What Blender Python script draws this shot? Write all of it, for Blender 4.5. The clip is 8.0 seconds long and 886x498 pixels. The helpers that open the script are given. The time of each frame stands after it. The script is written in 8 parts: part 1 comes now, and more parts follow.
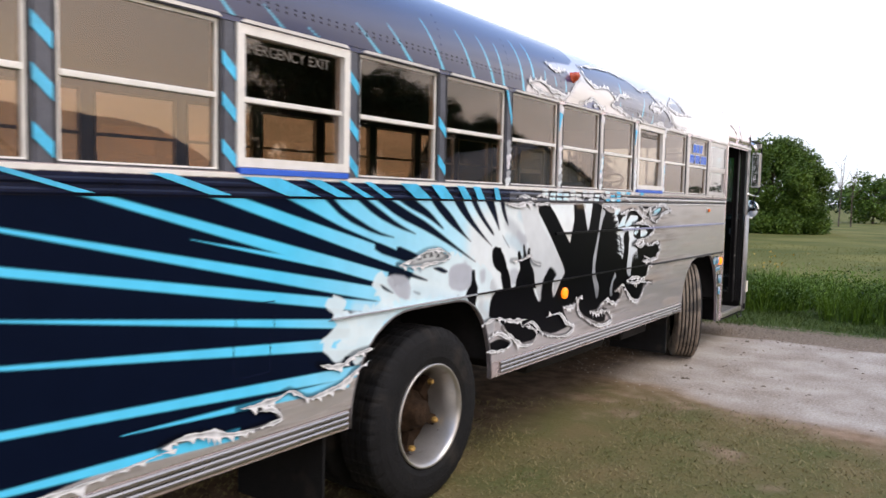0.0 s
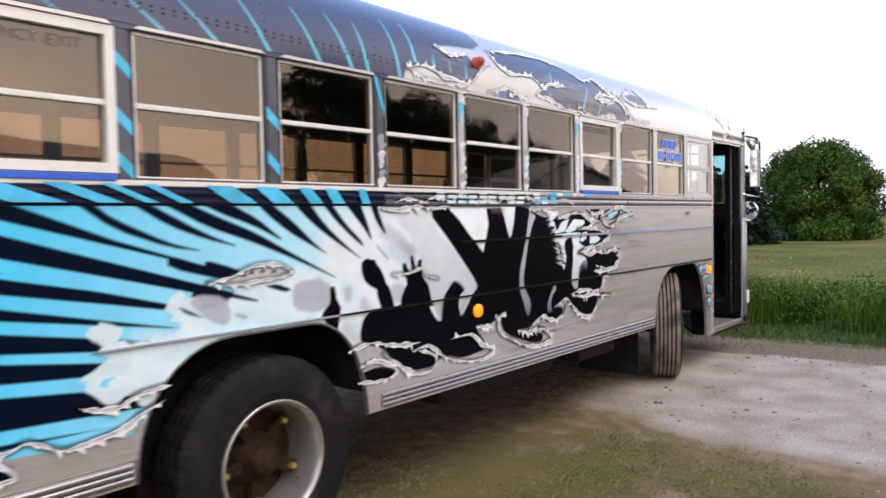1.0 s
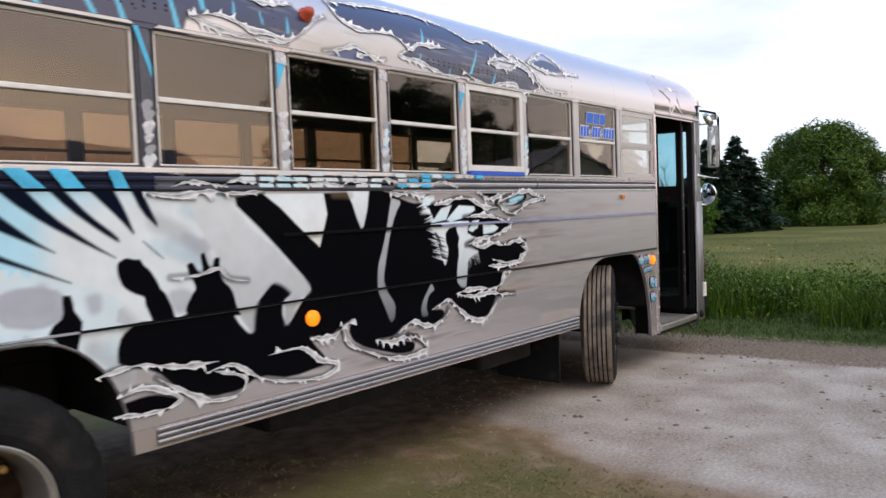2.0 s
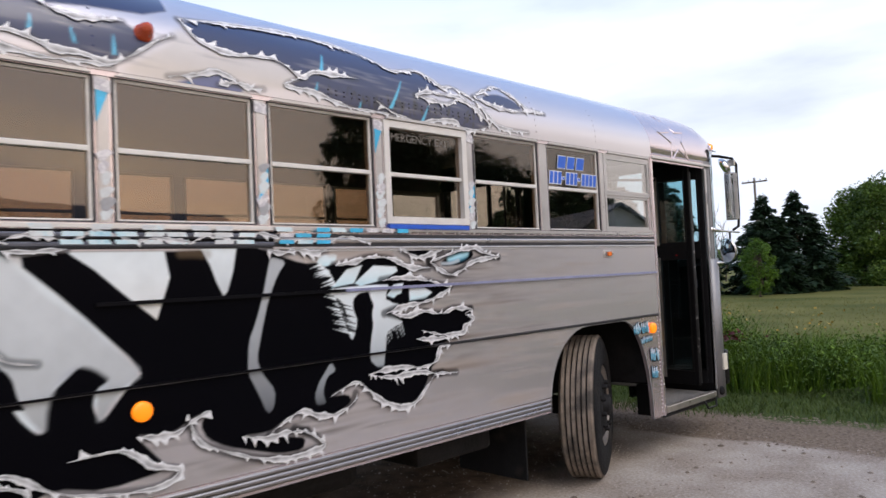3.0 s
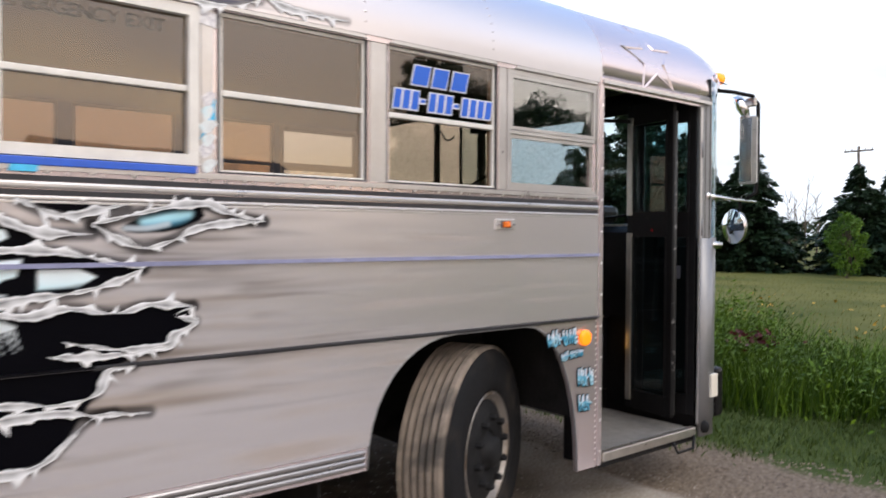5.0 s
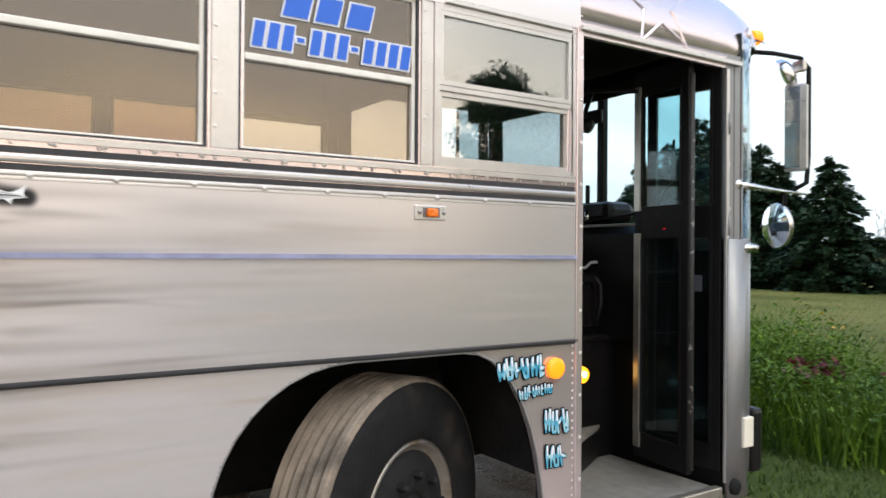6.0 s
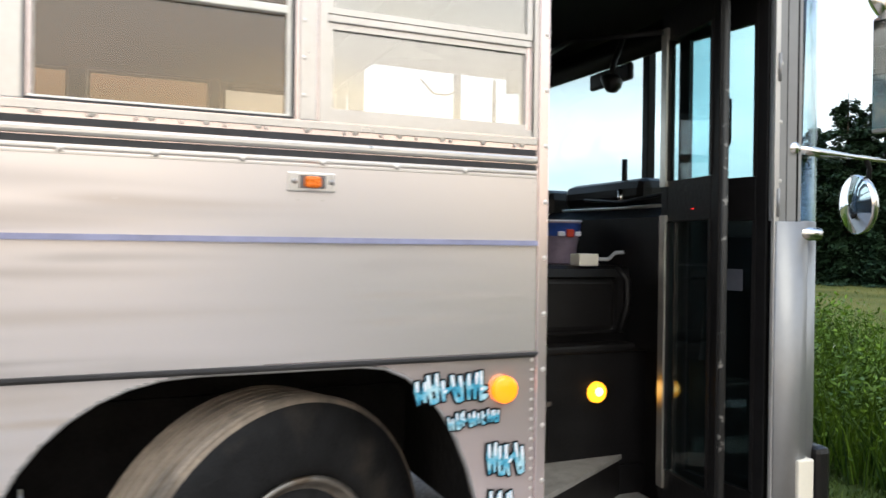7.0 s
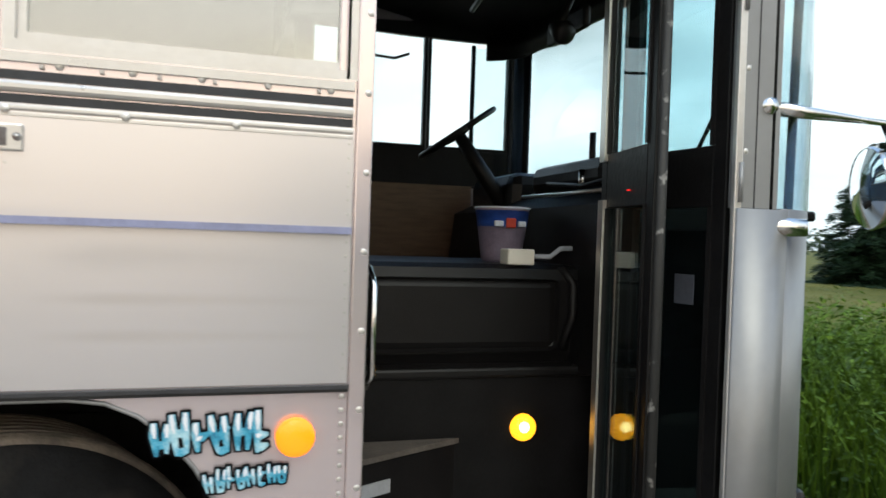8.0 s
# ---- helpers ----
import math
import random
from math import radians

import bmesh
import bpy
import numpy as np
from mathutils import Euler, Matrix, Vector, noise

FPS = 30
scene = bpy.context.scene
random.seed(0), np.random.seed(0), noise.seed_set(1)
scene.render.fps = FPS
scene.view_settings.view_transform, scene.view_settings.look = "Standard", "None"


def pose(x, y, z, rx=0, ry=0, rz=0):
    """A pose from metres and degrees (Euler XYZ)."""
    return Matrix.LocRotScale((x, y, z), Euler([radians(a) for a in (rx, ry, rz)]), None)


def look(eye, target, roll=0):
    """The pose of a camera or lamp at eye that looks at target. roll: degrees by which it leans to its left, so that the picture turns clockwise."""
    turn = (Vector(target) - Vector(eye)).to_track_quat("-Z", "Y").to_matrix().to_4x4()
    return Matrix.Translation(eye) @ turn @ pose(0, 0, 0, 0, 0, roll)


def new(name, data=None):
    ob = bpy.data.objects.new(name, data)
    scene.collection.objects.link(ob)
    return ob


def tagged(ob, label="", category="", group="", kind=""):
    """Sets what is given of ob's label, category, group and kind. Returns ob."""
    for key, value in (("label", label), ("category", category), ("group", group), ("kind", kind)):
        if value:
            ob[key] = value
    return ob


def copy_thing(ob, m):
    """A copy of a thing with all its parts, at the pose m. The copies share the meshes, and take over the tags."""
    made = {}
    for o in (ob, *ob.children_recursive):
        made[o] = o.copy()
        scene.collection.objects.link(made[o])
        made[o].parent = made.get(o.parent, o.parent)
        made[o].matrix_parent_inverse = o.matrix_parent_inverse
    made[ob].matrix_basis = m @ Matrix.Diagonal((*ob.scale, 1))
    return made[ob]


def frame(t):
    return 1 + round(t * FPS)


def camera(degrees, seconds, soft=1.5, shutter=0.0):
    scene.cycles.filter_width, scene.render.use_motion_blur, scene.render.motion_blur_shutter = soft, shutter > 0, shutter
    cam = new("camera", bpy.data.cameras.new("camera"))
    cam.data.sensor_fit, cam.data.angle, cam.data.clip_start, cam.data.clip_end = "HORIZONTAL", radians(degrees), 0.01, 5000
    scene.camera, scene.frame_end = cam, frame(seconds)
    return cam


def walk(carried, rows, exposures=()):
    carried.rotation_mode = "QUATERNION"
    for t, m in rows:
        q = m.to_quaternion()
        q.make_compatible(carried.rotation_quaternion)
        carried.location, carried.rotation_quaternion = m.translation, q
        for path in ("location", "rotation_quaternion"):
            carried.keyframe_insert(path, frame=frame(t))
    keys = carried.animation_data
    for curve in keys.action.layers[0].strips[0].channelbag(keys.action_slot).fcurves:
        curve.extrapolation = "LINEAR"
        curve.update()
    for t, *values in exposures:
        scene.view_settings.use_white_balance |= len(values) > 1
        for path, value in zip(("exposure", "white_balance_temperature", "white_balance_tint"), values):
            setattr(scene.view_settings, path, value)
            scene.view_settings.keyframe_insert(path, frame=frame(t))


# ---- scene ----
import itertools

cam = camera(61.9, 8.0, 1.5, 0.4)
PATH = [
    (0, (0.192, -0.06, 1.703), (-0.969, 1.563, 1.563), 1.2),
    (0.5, (0.377, 0.541, 1.58), (-0.845, 2.121, 1.475), -1.8),
    (1, (0.588, 1.079, 1.604), (-0.682, 2.622, 1.524), -1.2),
    (1.5, (0.631, 1.754, 1.501), (-0.562, 3.36, 1.495), -3.1),
    (2, (0.778, 2.342, 1.549), (-0.515, 3.864, 1.448), -2.2),
    (2.2, (0.831, 2.58, 1.478), (-0.483, 4.088, 1.461), -1.4),
    (3.3, (0.766, 3.902, 1.522), (-0.672, 5.291, 1.592), -2.3),
    (3.5, (0.761, 4.164, 1.501), (-0.718, 5.509, 1.495), -1.6),
    (4, (0.722, 4.739, 1.556), (-0.785, 6.054, 1.515), -2.7),
    (4.5, (0.564, 5.26, 1.533), (-1.022, 6.476, 1.457), 0.1),
    (5, (0.394, 5.787, 1.569), (-1.165, 7.039, 1.53), 0.3),
    (5.2, (0.356, 6.017, 1.483), (-1.22, 7.248, 1.526), 0.4),
    (6.3, (-0.071, 7.14, 1.474), (-1.818, 8.114, 1.486), -0.5),
    (6.5, (-0.092, 7.331, 1.433), (-1.907, 8.169, 1.505), -1.5),
    (7, (-0.222, 7.784, 1.455), (-2.063, 8.565, 1.445), 0.7),
    (7.5, (-0.431, 8.238, 1.46), (-2.278, 9.006, 1.459), 0.3),
    (8, (-0.607, 8.657, 1.457), (-2.522, 9.231, 1.426), 1.9),
]
walk(cam, [(t, look(eye, target, roll)) for t, eye, target, roll in PATH], [(0, 0.68, 6500, 10), (1, 0.62, 6500, 10), (2, 0.32, 6450, 9), (3.5, 0.2, 6400, 11), (4.5, 0.32, 6450, 11), (5, 0.53, 6550, 8), (6.5, 0.80, 6480, 0), (7, 0.85, 6450, 0), (7.5, 0.77, 6450, -2), (8, 0.60, 6450, -4)])


# ---- world, sun ----
world = bpy.data.worlds.new("evening_sky")
scene.world = world
world.use_nodes = True
wt = world.node_tree
wt.nodes.clear()
w_out = wt.nodes.new("ShaderNodeOutputWorld")
w_bg = wt.nodes.new("ShaderNodeBackground")
w_sky = wt.nodes.new("ShaderNodeTexSky")
w_sky.sky_type = "NISHITA"
w_sky.sun_disc = False
w_sky.sun_elevation = radians(7)
w_sky.sun_rotation = radians(75)
w_sky.air_density, w_sky.dust_density, w_sky.ozone_density = 1.0, 1.5, 2.0
w_co = wt.nodes.new("ShaderNodeTexCoord")
w_map = wt.nodes.new("ShaderNodeMapping")
w_map.inputs["Scale"].default_value = (1.0, 1.0, 4.0)
w_noise = wt.nodes.new("ShaderNodeTexNoise")
w_noise.inputs["Scale"].default_value = 2.2
w_noise.inputs["Detail"].default_value = 7
w_ramp = wt.nodes.new("ShaderNodeValToRGB")
w_ramp.color_ramp.elements[0].position, w_ramp.color_ramp.elements[0].color = 0.34, (0.62, 0.62, 0.62, 1)
w_ramp.color_ramp.elements[1].position, w_ramp.color_ramp.elements[1].color = 0.56, (1, 1, 1, 1)
w_mix = wt.nodes.new("ShaderNodeMix")
w_mix.data_type = "RGBA"
# cloud sheet: cool white overhead, dimmer and bluer at the horizon, peach towards the low sun
w_sep = wt.nodes.new("ShaderNodeSeparateXYZ")
w_side = wt.nodes.new("ShaderNodeMapRange")
w_side.inputs["From Min"].default_value, w_side.inputs["From Max"].default_value = -0.1, 0.8
w_up = wt.nodes.new("ShaderNodeMapRange")
w_up.inputs["From Min"].default_value, w_up.inputs["From Max"].default_value = 0.0, 0.42
w_low, w_high, w_cloud = (wt.nodes.new("ShaderNodeMix") for _ in range(3))
for node in (w_low, w_high, w_cloud):
    node.data_type = "RGBA"
w_low.inputs["A"].default_value = (8.3, 8.9, 10.2, 1)
w_low.inputs["B"].default_value = (12.2, 9.2, 7.2, 1)
w_high.inputs["A"].default_value = (11.0, 11.6, 12.8, 1)
w_high.inputs["B"].default_value = (13.2, 12.4, 12.4, 1)
wl = wt.links.new
wl(w_co.outputs["Generated"], w_map.inputs["Vector"])
wl(w_map.outputs["Vector"], w_noise.inputs["Vector"])
wl(w_noise.outputs["Fac"], w_ramp.inputs["Fac"])
wl(w_co.outputs["Generated"], w_sep.inputs["Vector"])
wl(w_sep.outputs["X"], w_side.inputs["Value"])
wl(w_sep.outputs["Z"], w_up.inputs["Value"])
for node in (w_low, w_high):
    wl(w_side.outputs["Result"], node.inputs["Factor"])
wl(w_up.outputs["Result"], w_cloud.inputs["Factor"])
wl(w_low.outputs["Result"], w_cloud.inputs["A"])
wl(w_high.outputs["Result"], w_cloud.inputs["B"])
wl(w_ramp.outputs["Color"], w_mix.inputs["Factor"])
wl(w_sky.outputs["Color"], w_mix.inputs["A"])
wl(w_cloud.outputs["Result"], w_mix.inputs["B"])
w_top = wt.nodes.new("ShaderNodeMix")
w_top.data_type = "RGBA"
w_top.inputs["B"].default_value = (2.9, 4.4, 8.0, 1)
w_zen = wt.nodes.new("ShaderNodeMapRange")
w_zen.inputs["From Min"].default_value, w_zen.inputs["From Max"].default_value, w_zen.inputs["To Max"].default_value = 0.27, 0.48, 0.94
w_lee, w_deep = wt.nodes.new("ShaderNodeMapRange"), wt.nodes.new("ShaderNodeMath")
w_lee.inputs["From Min"].default_value, w_lee.inputs["From Max"].default_value = 0.0, 0.7
w_lee.inputs["To Min"].default_value, w_lee.inputs["To Max"].default_value = 1.0, 0.3
w_deep.operation = "MULTIPLY"
wl(w_sep.outputs["Z"], w_zen.inputs["Value"])
wl(w_sep.outputs["X"], w_lee.inputs["Value"])
wl(w_zen.outputs["Result"], w_deep.inputs[0])
wl(w_lee.outputs["Result"], w_deep.inputs[1])
wl(w_deep.outputs[0], w_top.inputs["Factor"])
wl(w_mix.outputs["Result"], w_top.inputs["A"])
wl(w_top.outputs["Result"], w_bg.inputs["Color"])
wl(w_bg.outputs["Background"], w_out.inputs["Surface"])
w_bg.inputs["Strength"].default_value = 0.1

sun_data = bpy.data.lights.new("sun", "SUN")
sun_data.energy, sun_data.angle, sun_data.color = 1.0, radians(40), (1.0, 0.90, 0.80)
sun = new("sun", sun_data)
sun.matrix_world = look((28, 4, 40), (0, 4, 1))


# ---- materials ----
def nodes_of(name):
    m = bpy.data.materials.new(name)
    m.use_nodes = True
    return m, m.node_tree, m.node_tree.nodes["Principled BSDF"]


def mat(name, base, rough=0.5, metal=0.0, var=0.15, scale=6.0, bump=0.0, bscale=60.0, coat=0.0, spread=0.0, stretch=None, dirt=None, ramp=None, spec=0.5):
    """A painted, metal or natural surface: two scales of colour change, uneven gloss and fine relief."""
    m, t, p = nodes_of(name)
    n, l = t.nodes.new, t.links.new
    co = n("ShaderNodeTexCoord")
    src = co.outputs["Object"]
    if stretch:
        mp = n("ShaderNodeMapping")
        mp.inputs["Scale"].default_value = stretch
        l(src, mp.inputs["Vector"])
        src = mp.outputs["Vector"]
    big, fine = n("ShaderNodeTexNoise"), n("ShaderNodeTexNoise")
    big.inputs["Scale"].default_value, fine.inputs["Scale"].default_value = scale, scale * 9
    big.inputs["Detail"].default_value = 5
    fine.inputs["Detail"].default_value = 3
    l(src, big.inputs["Vector"]), l(src, fine.inputs["Vector"])
    add = n("ShaderNodeMath")
    add.operation = "MULTIPLY_ADD"
    add.inputs[1].default_value = 0.4
    l(fine.outputs["Fac"], add.inputs[0]), l(big.outputs["Fac"], add.inputs[2])
    cr = n("ShaderNodeValToRGB")
    e = cr.color_ramp.elements
    e[0].position, e[1].position = 0.45, 0.95
    if ramp:
        e[0].color, e[1].color = (*ramp[0], 1), (*ramp[1], 1)
        for k, c in enumerate(ramp[2:]):
            cr.color_ramp.elements.new(0.62 + 0.12 * k).color = (*c, 1)
    else:
        e[0].color = (*[c * (1 - var) for c in base], 1)
        e[1].color = (*[min(1, c * (1 + var)) for c in base], 1)
    l(add.outputs[0], cr.inputs["Fac"])
    col = cr.outputs["Color"]
    if spread:
        inf = n("ShaderNodeObjectInfo")
        hs = n("ShaderNodeHueSaturation")
        mr = n("ShaderNodeMapRange")
        mr.inputs["To Min"].default_value, mr.inputs["To Max"].default_value = 1 - spread, 1 + spread
        l(inf.outputs["Random"], mr.inputs["Value"]), l(mr.outputs["Result"], hs.inputs["Value"]), l(col, hs.inputs["Color"])
        col = hs.outputs["Color"]
    if dirt:
        dn, dr, dm = n("ShaderNodeTexNoise"), n("ShaderNodeValToRGB"), n("ShaderNodeMix")
        dn.inputs["Scale"].default_value, dn.inputs["Detail"].default_value = dirt[3], 8
        dr.color_ramp.elements[0].position, dr.color_ramp.elements[1].position = dirt[4], dirt[4] + 0.16
        dm.data_type = "RGBA"
        dm.inputs["B"].default_value = (*dirt[:3], 1)
        l(src, dn.inputs["Vector"]), l(dn.outputs["Fac"], dr.inputs["Fac"])
        l(dr.outputs["Color"], dm.inputs["Factor"]), l(col, dm.inputs["A"])
        col = dm.outputs["Result"]
    l(col, p.inputs["Base Color"])
    rr = n("ShaderNodeMapRange")
    rr.inputs["To Min"].default_value, rr.inputs["To Max"].default_value = max(0.02, rough - 0.08), min(1, rough + 0.1)
    if metal and not bump:
        p.inputs["Roughness"].default_value = rough
    else:
        l(big.outputs["Fac"], rr.inputs["Value"]), l(rr.outputs["Result"], p.inputs["Roughness"])
    p.inputs["Metallic"].default_value = metal
    p.inputs["Coat Weight"].default_value = coat
    p.inputs["Specular IOR Level"].default_value = spec
    p.inputs["Coat Roughness"].default_value = 0.08
    if bump:
        bn, bp = n("ShaderNodeTexNoise"), n("ShaderNodeBump")
        bn.inputs["Scale"].default_value, bn.inputs["Detail"].default_value = bscale, 4 if bscale > 4 else 2
        bp.inputs["Strength"].default_value, bp.inputs["Distance"].default_value = bump, 0.02
        l(src, bn.inputs["Vector"]), l(bn.outputs["Fac"], bp.inputs["Height"]), l(bp.outputs["Normal"], p.inputs["Normal"])
    return m


def glass(name, tint, gloss=0.05):
    m = bpy.data.materials.new(name)
    m.use_nodes = True
    t = m.node_tree
    t.nodes.clear()
    n, l = t.nodes.new, t.links.new
    out, mix, tr, gl, fr, pw, ma = n("ShaderNodeOutputMaterial"), n("ShaderNodeMixShader"), n("ShaderNodeBsdfTransparent"), n("ShaderNodeBsdfGlossy"), n("ShaderNodeLayerWeight"), n("ShaderNodeMath"), n("ShaderNodeMath")
    co, no, bp = n("ShaderNodeTexCoord"), n("ShaderNodeTexNoise"), n("ShaderNodeBump")
    no.inputs["Scale"].default_value = 2.0
    bp.inputs["Strength"].default_value, bp.inputs["Distance"].default_value = 0.12, 0.01
    l(co.outputs["Object"], no.inputs["Vector"]), l(no.outputs["Fac"], bp.inputs["Height"]), l(bp.outputs["Normal"], gl.inputs["Normal"])
    tr.inputs["Color"].default_value = (*tint, 1)
    gl.inputs["Roughness"].default_value = 0.02
    fr.inputs["Blend"].default_value = 0.5
    pw.operation, ma.operation = "POWER", "MULTIPLY_ADD"
    pw.inputs[1].default_value, ma.inputs[1].default_value, ma.inputs[2].default_value = 4.5, 0.94 - gloss, gloss
    l(fr.outputs["Facing"], pw.inputs[0]), l(pw.outputs[0], ma.inputs[0])
    l(ma.outputs[0], mix.inputs[0]), l(tr.outputs[0], mix.inputs[1]), l(gl.outputs[0], mix.inputs[2]), l(mix.outputs[0], out.inputs["Surface"])
    return m


def lens(name, colour, glow, relief=0.4):
    m, t, p = nodes_of(name)
    p.inputs["Base Color"].default_value = (*colour, 1)
    p.inputs["Roughness"].default_value = 0.2
    p.inputs["Emission Color"].default_value = (*colour, 1)
    p.inputs["Emission Strength"].default_value = glow
    n, l = t.nodes.new, t.links.new
    w, co, b = n("ShaderNodeTexVoronoi"), n("ShaderNodeTexCoord"), n("ShaderNodeBump")
    w.inputs["Scale"].default_value = 120
    b.inputs["Strength"].default_value, b.inputs["Distance"].default_value = relief, 0.01
    l(co.outputs["Object"], w.inputs["Vector"]), l(w.outputs["Distance"], b.inputs["Height"]), l(b.outputs["Normal"], p.inputs["Normal"])
    return m


